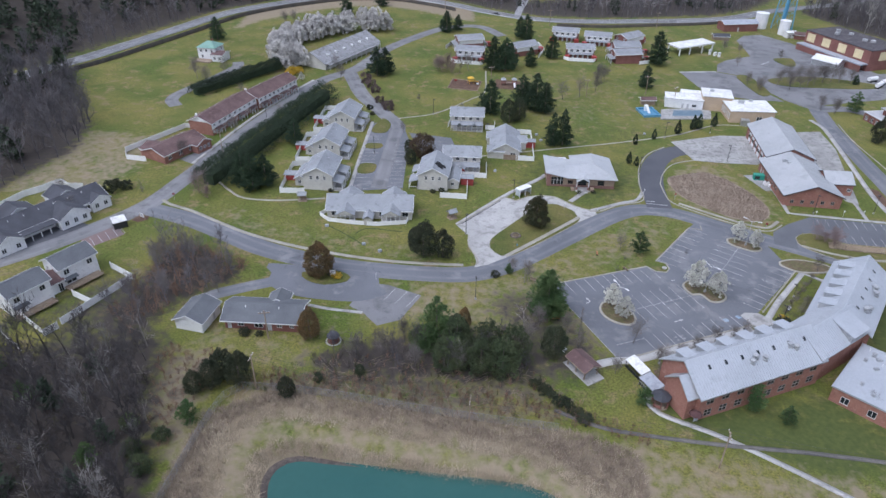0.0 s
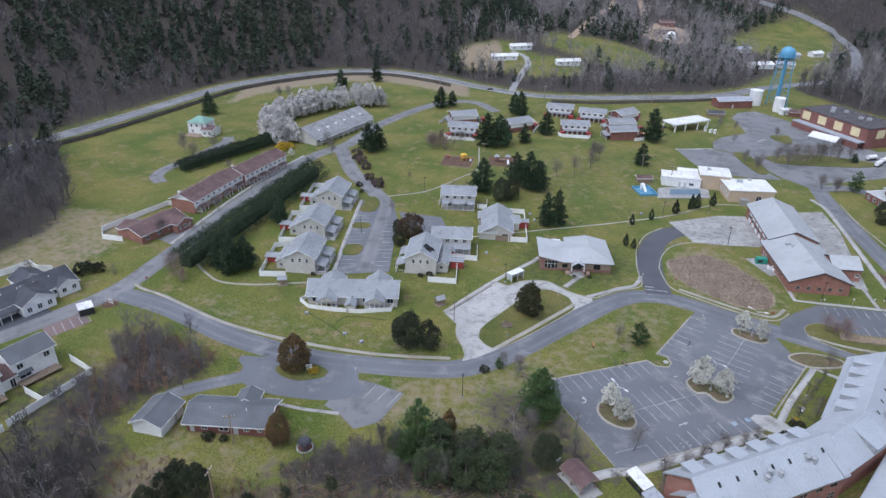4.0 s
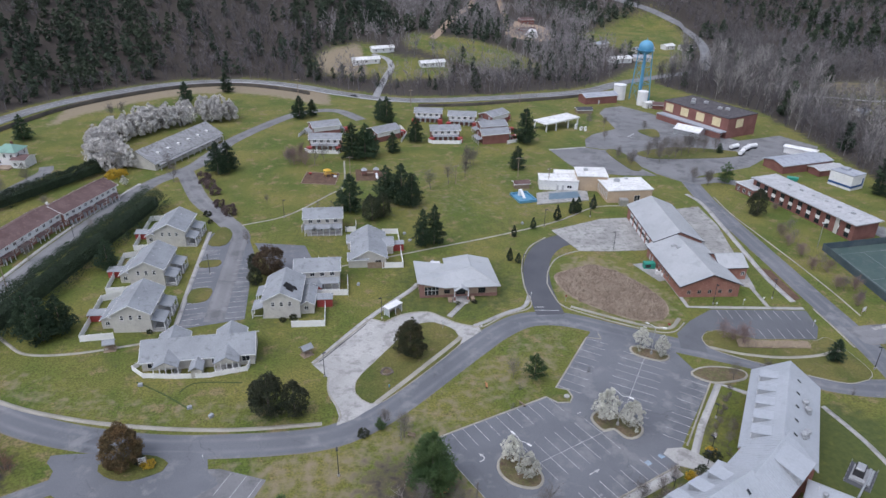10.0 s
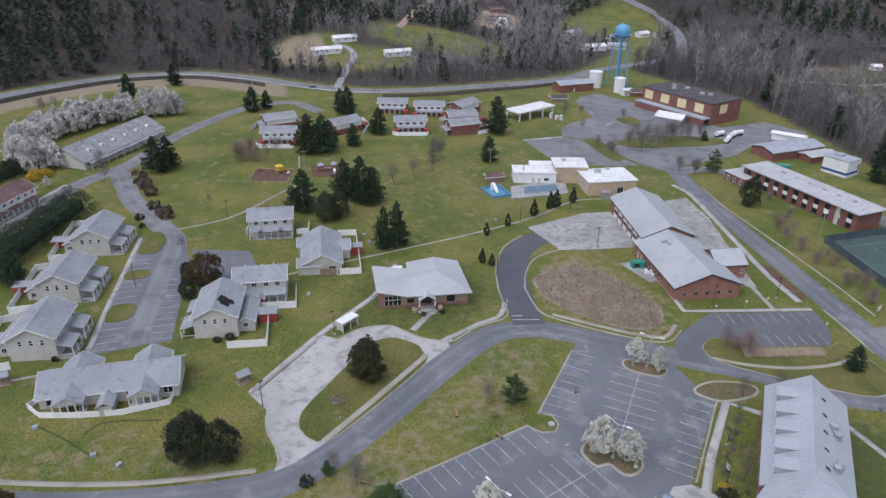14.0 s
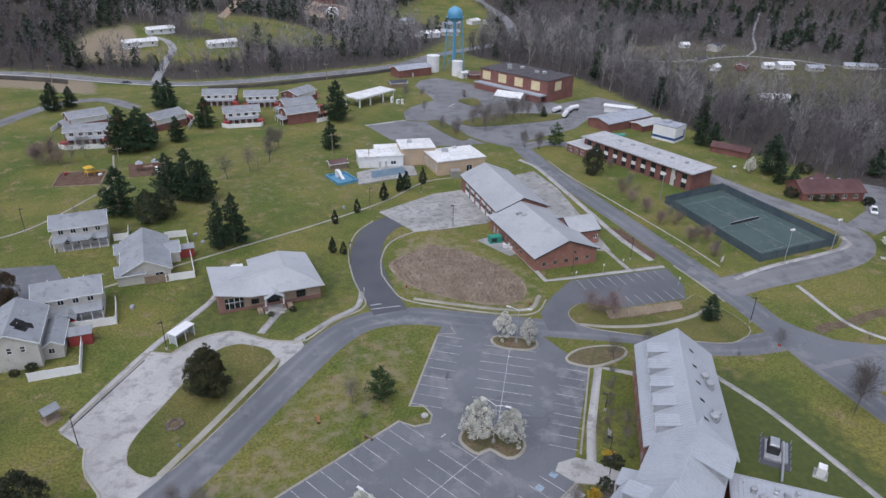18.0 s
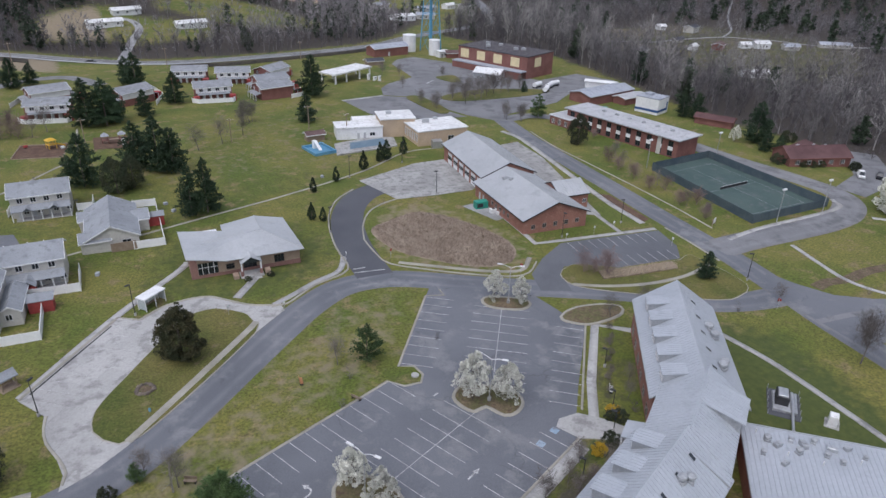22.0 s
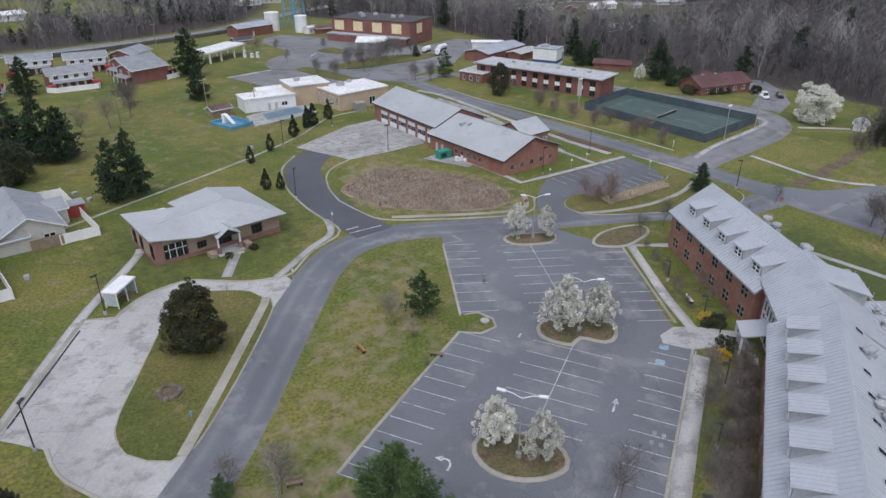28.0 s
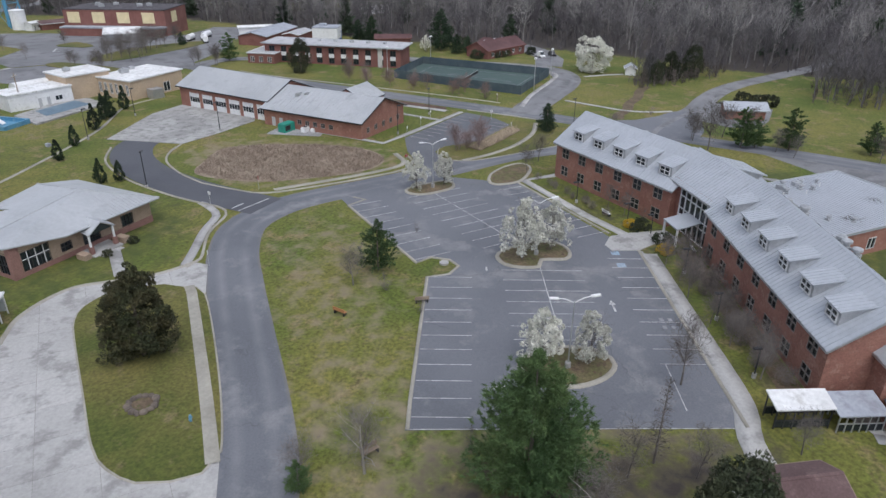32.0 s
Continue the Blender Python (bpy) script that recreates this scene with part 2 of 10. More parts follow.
DOOR_M = mat("door_paint", (0.5, 0.5, 0.5), (0.42, 0.43, 0.44), 0.5, 3, 0.6)
DARK_METAL = mat("dark_metal", (0.04, 0.042, 0.045), (0.06, 0.06, 0.065), 0.5, 3, 0.5, 0.5)
DULL_STEEL = mat("dull_steel", (0.42, 0.43, 0.44), (0.33, 0.34, 0.35), 0.8, 3, 0.6, 0.25, spread=0.2)
GALV = mat("galvanised_steel", (0.5, 0.51, 0.52), (0.42, 0.43, 0.44), 0.5, 3, 0.4, 0.6)
BLUE = mat("tower_blue", (0.12, 0.33, 0.5), (0.1, 0.28, 0.43), 0.2, 2, 0.5)
POOL_BLUE = mat("pool_blue", (0.07, 0.22, 0.36), (0.1, 0.27, 0.4), 0.5, 3, 0.5, c3=(0.2, 0.34, 0.42), third=0.4)
GREEN_BOX = mat("cabinet_green", (0.03, 0.28, 0.2), (0.03, 0.23, 0.17), 0.5, 3, 0.5)
COURT = mat("tennis_court", (0.05, 0.085, 0.078), (0.065, 0.1, 0.09), 0.12, 3, 0.85, c3=(0.1, 0.115, 0.115), third=0.3)
SCREEN = mat("windscreen_mesh", (0.055, 0.08, 0.095), (0.08, 0.105, 0.115), 0.3, 3, 0.9)
WOOD = mat("weathered_wood", (0.23, 0.17, 0.12), (0.3, 0.24, 0.18), 0.6, 5, 0.85)
WATER = mat("pond_water", (0.032, 0.098, 0.088), (0.04, 0.11, 0.095), 0.03, 0.8, 0.15, bump=0.03, spread=0.04)
WATER.node_tree.nodes["Principled BSDF"].inputs["Specular IOR Level"].default_value = 0.22
YELLOW = mat("yellow_plastic", (0.7, 0.42, 0.03), (0.6, 0.36, 0.03), 0.5, 3, 0.5)
GRAVEL = mat("gravel", (0.25, 0.25, 0.25), (0.33, 0.33, 0.33), 0.4, 6, 0.95, spread=0.3)
DIRT = mat("bare_dirt", (0.3, 0.22, 0.15), (0.37, 0.28, 0.2), 0.1, 2, 0.95)

BARK = mat("grey_bark", (0.115, 0.095, 0.08), (0.16, 0.135, 0.115), 0.15, 3, 0.95, spread=0.25, rnd=0.3)
TWIGS = mat("bare_twigs", (0.13, 0.114, 0.104), (0.18, 0.16, 0.146), 0.05, 1, 0.95, spread=0.2, bump=0.0, rnd=0.45)
RAVINE_WOODS = mat("dark_tangled_limbs", (0.066, 0.059, 0.058), (0.11, 0.099, 0.096), 0.02, 0.3, 0.95, spread=0.25, bump=0.0, rnd=0.6)
GROVE_GREEN = mat("olive_green_foliage", (0.042, 0.062, 0.026), (0.07, 0.088, 0.036), 0.3, 1.5, 0.85, spread=0.3, bump=0.0, rnd=0.55)
CUT_WOOD = mat("grey_cut_limbs", (0.3, 0.24, 0.19), (0.22, 0.175, 0.14), 0.3, 3, 0.9, bump=0.0, rnd=0.4)
WOODS = mat("winter_woods", (0.094, 0.086, 0.09), (0.15, 0.138, 0.142), 0.02, 0.3, 0.95, spread=0.25, bump=0.0, rnd=0.55)
# Pale grey trees; on the mid slope the paleness stands for distance haze.
PALE_WOODS = mat("pale_hazed_winter_woods", (0.145, 0.134, 0.134), (0.225, 0.21, 0.208), 0.02, 0.3, 0.95, spread=0.25, bump=0.0, rnd=0.55)
RUST_BRUSH = mat("rusty_brush", (0.2, 0.12, 0.08), (0.27, 0.175, 0.12), 0.1, 0.6, 0.95, spread=0.3, bump=0.0, rnd=0.5)
OAK_LEAF = mat("brown_oak_leaves", (0.065, 0.043, 0.024), (0.09, 0.062, 0.034), 0.3, 1.5, 0.85, spread=0.3, bump=0.0, rnd=0.55)
OLIVE = mat("olive_brambles", (0.085, 0.09, 0.035), (0.13, 0.125, 0.055), 0.2, 1, 0.95, spread=0.3, bump=0.0, rnd=0.5)
RAVINE_BRUSH = mat("grey_brown_brush", (0.074, 0.063, 0.056), (0.118, 0.1, 0.088), 0.1, 0.6, 0.95, spread=0.3, bump=0.0, rnd=0.5)
PALE_BARK = mat("sycamore_bark", (0.34, 0.325, 0.305), (0.24, 0.225, 0.21), 0.3, 2, 0.9, spread=0.3, rnd=0.4)
RED_TWIGS = mat("budding_twigs", (0.175, 0.125, 0.115), (0.225, 0.162, 0.148), 0.3, 1, 0.95, bump=0.0, rnd=0.4)
PINE = mat("pine_needles", (0.026, 0.052, 0.026), (0.046, 0.08, 0.036), 0.25, 1.5, 0.8, spread=0.3, bump=0.0, rnd=0.55)
PINE_LIGHT = mat("young_pine_needles", (0.05, 0.098, 0.03), (0.085, 0.135, 0.042), 0.25, 1.5, 0.8, spread=0.3, bump=0.0, rnd=0.6)
CEDAR = mat("cedar_foliage", (0.03, 0.042, 0.02), (0.05, 0.055, 0.026), 0.3, 1.5, 0.85, spread=0.3, bump=0.0, rnd=0.55)
RUSSET = mat("russet_cedar_foliage", (0.17, 0.105, 0.042), (0.12, 0.092, 0.04), 0.3, 1.5, 0.85, spread=0.3, bump=0.0, rnd=0.55)
HEDGE_M = mat("hedge_foliage", (0.016, 0.031, 0.014), (0.026, 0.045, 0.02), 0.3, 1.5, 0.85, spread=0.3, bump=0.0, rnd=0.6)
BLOSSOM = mat("pear_blossom", (0.66, 0.65, 0.58), (0.52, 0.52, 0.44), 0.4, 2, 0.8, spread=0.15, bump=0.0, rnd=0.35)
BELT_BLOSSOM = mat("greyish_pear_blossom", (0.66, 0.64, 0.61), (0.5, 0.48, 0.455), 0.15, 1, 0.85, spread=0.25, bump=0.0, rnd=0.35)
GOLD = mat("forsythia_bloom", (0.5, 0.33, 0.02), (0.4, 0.28, 0.03), 0.5, 2, 0.8, spread=0.2, bump=0.0, rnd=0.3)
WINE = mat("wine_shrub_foliage", (0.105, 0.075, 0.07), (0.14, 0.1, 0.092), 0.5, 2, 0.85, bump=0.0, rnd=0.45)
FAR_PINE = mat("far_conifer_foliage", (0.036, 0.058, 0.036), (0.06, 0.082, 0.048), 0.03, 0.4, 0.9, spread=0.25, bump=0.0, rnd=0.55)
BED_TWIGS = mat("mauve_grey_twigs", (0.15, 0.128, 0.115), (0.2, 0.172, 0.155), 0.3, 1, 0.95, spread=0.25, bump=0.0, rnd=0.45)
ISLE_CEDAR = mat("dark_cedar_foliage", (0.034, 0.042, 0.015), (0.062, 0.056, 0.022), 0.5, 2, 0.85, spread=0.35, bump=0.0, rnd=0.6)
MOTTLED_SHINGLE = mat("mottled_grey_shingle", (0.25, 0.252, 0.26), (0.31, 0.312, 0.32), 0.25, 3, 0.9, spread=0.2, c3=(0.17, 0.165, 0.165), third=0.5)
MOTTLED_PALE = mat("weathered_pale_shingle", (0.28, 0.29, 0.305), (0.23, 0.24, 0.255), 0.25, 4, 0.9, spread=0.18, c3=(0.19, 0.195, 0.205), third=0.4)
LEAF_LITTER = mat("brown_leaf_litter", (0.1, 0.07, 0.045), (0.15, 0.11, 0.07), 0.4, 3, 0.95, bump=0.5, spread=0.35, c3=(0.075, 0.08, 0.025), third=0.4)
DRY = mat("dry_brush", (0.3, 0.24, 0.165), (0.38, 0.315, 0.225), 0.1, 1, 0.95, bump=0.0, rnd=0.4)

# ---- building blocks ----
HIGHWAY = [(-330, -60), (-240, 140), (-175, 276), (-159, 305), (-138, 352), (-120, 392), (-94, 421), (-63, 442), (-28, 446),
           (2, 432), (25, 414), (52, 399), (78, 396), (118, 401), (167, 412), (202, 434), (240, 475), (300, 560)]


def beyond_highway(x, y):
    """Signed distance from the highway, positive on the hill's side."""
    best, sign = np.full(np.shape(x), 1e9), np.zeros(np.shape(x))
    for (ax, ay), (bx, by) in zip(HIGHWAY[:-1], HIGHWAY[1:]):
        dx, dy = bx - ax, by - ay
        t = np.clip(((x - ax) * dx + (y - ay) * dy) / (dx * dx + dy * dy), 0, 1)
        ex, ey = x - ax - t * dx, y - ay - t * dy
        d, c = np.hypot(ex, ey), dx * ey - dy * ex
        m = d < best
        best, sign = np.where(m, d, best), np.where(m, np.sign(c), sign)
    return best * sign


def ease(v, k=15.0):
    return np.where(v <= 0, 0, np.where(v < k, v * v / (2 * k), v - k / 2))


POND = (-0.4, 57.4, 26.2, 20.1)   # centre and half sizes of the water


def from_water(x, y):
    """Distance from the pond's edge, negative inside."""
    dx, dy = np.abs(x - POND[0] + 0.25 * (y - 60)) - (POND[2] - 9), np.abs(y - POND[1] + 0.2 * (x + 2)) - (POND[3] - 9)
    return np.hypot(np.maximum(dx, 0), np.maximum(dy, 0)) + np.minimum(np.maximum(dx, dy), 0) - 9


def pond_dip(x, y):
    """How far the ground sinks towards the pond: 0 outside, 1 at the water."""
    return np.clip(1 - from_water(x, y) / 5.0, 0, 1.6)


def lie(x, y):
    """The ground's height."""
    x, y = np.asarray(x, float), np.asarray(y, float)
    s = np.interp(x, [-250, -100, 0, 60, 150, 260], [0.40, 0.40, 0.33, 0.15, 0.09, 0.03])
    hill = s * ease(beyond_highway(x, y) - 13) + 0.3 * ease(np.hypot(x - 100, y - 250) - 430, 60.0)
    return 0.4 - 0.022 * np.clip(x, -260, 320) + 150 * np.tanh(hill / 150) - 1.8 * pond_dip(x, y)


def gl(x, y):
    return float(lie(x, y))


def mesh_np(name, v, f):
    """A mesh from arrays: v (n, 3), f (m, k) with k corners a face."""
    me = bpy.data.meshes.new(name)
    v, f = np.asarray(v, np.float32), np.asarray(f, np.int32)
    me.vertices.add(len(v)), me.loops.add(f.size), me.polygons.add(len(f))
    me.vertices.foreach_set("co", v.ravel())
    me.loops.foreach_set("vertex_index", f.ravel())
    me.polygons.foreach_set("loop_start", np.arange(len(f), dtype=np.int32) * f.shape[1])
    me.update(calc_edges=True)
    return me


class Form:
    """Collects the faces of one mesh."""

    def __init__(self):
        self.v, self.f = [], []

    def add(self, pts, faces):
        b = len(self.v)
        self.v += [tuple(p) for p in pts]
        self.f += [tuple(b + i for i in q) for q in faces]
        return self

    def box(self, x0, x1, y0, y1, z0, z1):
        p = [(x, y, z) for z in (z0, z1) for x, y in ((x0, y0), (x1, y0), (x1, y1), (x0, y1))]
        return self.add(p, [(3, 2, 1, 0), (4, 5, 6, 7), (0, 1, 5, 4), (1, 2, 6, 5), (2, 3, 7, 6), (3, 0, 4, 7)])

    def chamfer(self, x0, x1, y0, y1, z0, z1, c=0.03):
        """A box with chamfered top edges."""
        self.box(x0, x1, y0, y1, z0, z1 - c)
        b = len(self.v) - 4
        p = [(x0 + c, y0 + c, z1), (x1 - c, y0 + c, z1), (x1 - c, y1 - c, z1), (x0 + c, y1 - c, z1)]
        self.f.pop(-5)
        self.v += p
        self.f += [(b + 4, b + 5, b + 6, b + 7)] + [(b + i, b + (i + 1) % 4, b + 4 + (i + 1) % 4, b + 4 + i) for i in range(4)]
        return self

    def prism(self, pts, z0, z1):
        n = len(pts)
        v = [(x, y, z0) for x, y in pts] + [(x, y, z1) for x, y in pts]
        return self.add(v, [tuple(range(n))[::-1], tuple(range(n, 2 * n))] + [(i, (i + 1) % n, n + (i + 1) % n, n + i) for i in range(n)])

    def slab(self, pts, t):
        """A flat plate: its upper corners, and its thickness downwards."""
        n = len(pts)
        v = list(pts) + [(x, y, z - t) for x, y, z in pts]
        return self.add(v, [tuple(range(n)), tuple(range(n, 2 * n))[::-1]] + [(i, n + i, n + (i + 1) % n, (i + 1) % n) for i in range(n)])

    def tube(self, a, b, r0, r1=None, n=8, caps=True):
        a, b = Vector(a), Vector(b)
        r1 = r0 if r1 is None else r1
        d = (b - a).normalized()
        u = d.orthogonal().normalized()
        w = d.cross(u)
        ring = [(math.cos(2 * math.pi * i / n), math.sin(2 * math.pi * i / n)) for i in range(n)]
        v = [a + (u * c + w * s) * r0 for c, s in ring] + [b + (u * c + w * s) * r1 for c, s in ring]
        f = [(i, (i + 1) % n, n + (i + 1) % n, n + i) for i in range(n)]
        if caps:
            f += [tuple(range(n))[::-1], tuple(range(n, 2 * n))]
        return self.add(v, f)

    def lathe(self, profile, n=16, x=0.0, y=0.0):
        v = [(x + r * math.cos(2 * math.pi * i / n), y + r * math.sin(2 * math.pi * i / n), z) for r, z in profile for i in range(n)]
        f = [(k * n + i, k * n + (i + 1) % n, (k + 1) * n + (i + 1) % n, (k + 1) * n + i) for k in range(len(profile) - 1) for i in range(n)]
        m = len(profile) - 1
        return self.add(v, f + [tuple(range(n))[::-1], tuple(m * n + i for i in range(n))])

    def mesh(self, name):
        me = bpy.data.meshes.new(name)
        me.from_pydata(self.v, [], self.f)
        me.update()
        return me


def put(name, form, material, parent=None, label="", at=None, smooth=False):
    """Links a form (or a ready mesh) as one mesh object under parent."""
    me = form.mesh(name) if isinstance(form, Form) else form
    if material and not me.materials:
        me.materials.append(material)
    if smooth:
        me.polygons.foreach_set("use_smooth", [True] * len(me.polygons))
    ob = new(name, me)
    ob.parent = parent
    if at is not None:
        ob.matrix_local = at
    return tagged(ob, label)


def thing(name, label, category, x, y, rot=0.0, group="", z=None):
    """An Empty at a thing's base."""
    ob = new(name)
    ob.empty_display_size = 0.5
    ob.matrix_world = pose(x, y, gl(x, y) if z is None else z, 0, 0, rot)
    return tagged(ob, label, category, group)


def curve(pts, step=2.0, closed=False):
    """A smooth line through points (Catmull-Rom)."""
    p = [np.array(q, float) for q in pts]
    n, out = len(p), []
    for i in range(n if closed else n - 1):
        a, b = p[i], p[(i + 1) % n]
        p0 = p[i - 1] if (closed or i) else 2 * a - b
        p3 = p[(i + 2) % n] if (closed or i + 2 < n) else 2 * b - a
        k = max(1, int(np.hypot(*(b - a)[:2]) / step))
        for j in range(k):
            t = j / k
            out.append(0.5 * (2 * a + (b - p0) * t + (2 * p0 - 5 * a + 4 * b - p3) * t * t + (3 * a - p0 - 3 * b + p3) * t ** 3))
    if not closed:
        out.append(p[-1])
    return [tuple(q) for q in out]


def normals(line, closed=False):
    q = np.array(line)[:, :2]
    d = np.roll(q, -1, 0) - np.roll(q, 1, 0) if closed else np.gradient(q, axis=0)
    d /= np.maximum(np.hypot(d[:, 0], d[:, 1]), 1e-9)[:, None]
    return np.stack([-d[:, 1], d[:, 0]], 1)


def strip(name, line, profile, material, up=0.0, closed=False, kind="structure", label="", parent=None, drape=True):
    """A profile [(offset to the left, height)] swept along a line on the ground."""
    q, nn = np.array(line)[:, :2], normals(line, closed)
    k, m = len(profile), len(q)
    v = np.zeros((m, k, 3))
    for j, (o, h) in enumerate(profile):
        xy = q + nn * o
        v[:, j, :2], v[:, j, 2] = xy, lie(xy[:, 0], xy[:, 1]) + h + up
    f = [(i * k + j, i * k + j + 1, (i + 1) % m * k + j + 1, (i + 1) % m * k + j) for i in range(m if closed else m - 1) for j in range(k - 1)]
    ob = put(name, mesh_np(name, v.reshape(-1, 3), np.array(f)[:, ::-1]), material, parent)
    return tagged(ob, label, kind=kind)


def road(name, pts, width, material, up=0.03, step=2.0, label="", smooth=True):
    line = curve(pts, step) if smooth else pts
    h = width / 2
    ob = strip(name, line, [(-h, 0), (-h / 2, 0.02), (0, 0.03), (h / 2, 0.02), (h, 0)], material, up, label=label)
    ob.data.attributes.new("across", "FLOAT", "POINT").data.foreach_set("value", [-1.0, -0.5, 0.0, 0.5, 1.0] * len(line))
    return ob


def sheet(name, pts, material, up=0.03, thick=0.0, kind="structure", label="", smooth=False, step=1.5, parent=None):
    """A flat area of ground cover with the outline pts."""
    line = curve(pts, step, True) if smooth else [tuple(p) for p in pts]
    bm = bmesh.new()
    ring = [bm.verts.new((x, y, gl(x, y) + up)) for x, y in line]
    edges = [bm.edges.new((ring[i], ring[(i + 1) % len(ring)])) for i in range(len(ring))]
    bmesh.ops.triangle_fill(bm, use_beauty=True, edges=edges)
    bmesh.ops.recalc_face_normals(bm, faces=bm.faces)
    if sum(f.normal.z for f in bm.faces) < 0:
        bmesh.ops.reverse_faces(bm, faces=bm.faces)
    if thick:
        r = bmesh.ops.extrude_edge_only(bm, edges=[e for e in bm.edges if e.is_boundary])
        for e in r["geom"]:
            if isinstance(e, bmesh.types.BMVert):
                e.co.z -= thick
    me = bpy.data.meshes.new(name)
    bm.to_mesh(me)
    bm.free()
    ob = put(name, me, material, parent)
    return tagged(ob, label, kind=kind)


def paved(name, pts, up, turn, cell, label, material=None):
    """Cast concrete panels between joints, each its own piece, cut to the outline pts."""
    base = sheet(name, pts, JOINT, up, label=label)
    c, q = math.cos(radians(turn)), math.sin(radians(turn))
    line = [(x * c + y * q, y * c - x * q) for x, y in pts]

    def cut(poly, axis, limit, sign):
        out = []
        for a, b in zip(poly, poly[1:] + poly[:1]):
            da, db = sign * (a[axis] - limit), sign * (b[axis] - limit)
            if da <= 0:
                out.append(a)
            if da * db < 0:
                t = da / (da - db)
                out.append((a[0] + (b[0] - a[0]) * t, a[1] + (b[1] - a[1]) * t))
        return out

    us, vs = [p[0] for p in line], [p[1] for p in line]
    for i in range(int((max(us) - min(us)) / cell) + 1):
        for j in range(int((max(vs) - min(vs)) / cell) + 1):
            u, v, poly = min(us) + i * cell, min(vs) + j * cell, line
            for axis, limit, sign in ((0, u + 0.02, -1), (0, u + cell - 0.02, 1), (1, v + 0.02, -1), (1, v + cell - 0.02, 1)):
                poly = cut(poly, axis, limit, sign) if poly else poly
            if len(poly) < 3 or abs(sum(a[0] * b[1] - b[0] * a[1] for a, b in zip(poly, poly[1:] + poly[:1]))) < 0.6:
                continue
            p, n = [(a * c - b * q, a * q + b * c) for a, b in poly], len(poly)
            if sum(a[0] * b[1] - b[0] * a[1] for a, b in zip(p, p[1:] + p[:1])) < 0:
                p = p[::-1]
            fm = Form().add([(x, y, gl(x, y) + up + h) for h in (0.02, -0.03) for x, y in p], [tuple(range(n))] + [(k, n + k, n + (k + 1) % n, (k + 1) % n) for k in range(n)])
            put("slab", fm, material or CONCRETE, base)
    return base


KERB = [(-0.1, -0.1), (-0.1, 0.12), (-0.05, 0.15), (0.1, 0.15), (0.1, -0.1)]


def kerb(pts, closed=False, smooth=True, wide=1.8):
    line = curve(pts, 1.5, closed) if smooth else pts
    return strip("kerb", line, [(o * wide, h) for o, h in KERB], KERB_M, 0.0, closed, label="pale weathered concrete kerb along the pavement")


# ---- walls with openings, windows, roofs ----
mesh_cache = {}


def shared(key, build):
    if key not in mesh_cache:
        mesh_cache[key] = build()
    return mesh_cache[key]


def wall_form(length, top, holes, depth=0.22, base=-0.8, peak=None):
    """A wall along +x in the plane y=0 (its outside looks to -y), with rectangular holes (u0, u1, z0, z1); peak: the height of a gable's point."""
    fm = Form()
    us = sorted({0.0, length, *[h[0] for h in holes], *[h[1] for h in holes]})
    zs = sorted({base, top, *[h[2] for h in holes], *[h[3] for h in holes]})

    def open_at(u, z):
        return any(h[0] < u < h[1] and h[2] < z < h[3] for h in holes)

    for a, b in zip(us[:-1], us[1:]):
        run = None
        for c, d in zip(zs[:-1], zs[1:]):
            if open_at((a + b) / 2, (c + d) / 2):
                if run is not None:
                    fm.add([(a, 0, run), (b, 0, run), (b, 0, c), (a, 0, c)], [(0, 1, 2, 3)])
                run = None
            elif run is None:
                run = c
        if run is not None:
            fm.add([(a, 0, run), (b, 0, run), (b, 0, top), (a, 0, top)], [(0, 1, 2, 3)])
    for u0, u1, z0, z1 in holes:
        fm.add([(u0, 0, z0), (u1, 0, z0), (u1, 0, z1), (u0, 0, z1), (u0, depth, z0), (u1, depth, z0), (u1, depth, z1), (u0, depth, z1)],
               [(0, 4, 5, 1), (1, 5, 6, 2), (2, 6, 7, 3), (3, 7, 4, 0)])
    if peak:
        fm.add([(0, 0, top), (length, 0, top), (length / 2, 0, peak), (0, depth, top), (length, depth, top), (length / 2, depth, peak)], [(0, 1, 2), (5, 4, 3)])
    fm.add([(0, depth, base), (length, depth, base), (length, depth, top), (0, depth, top)], [(3, 2, 1, 0)] if not holes else [])
    return fm


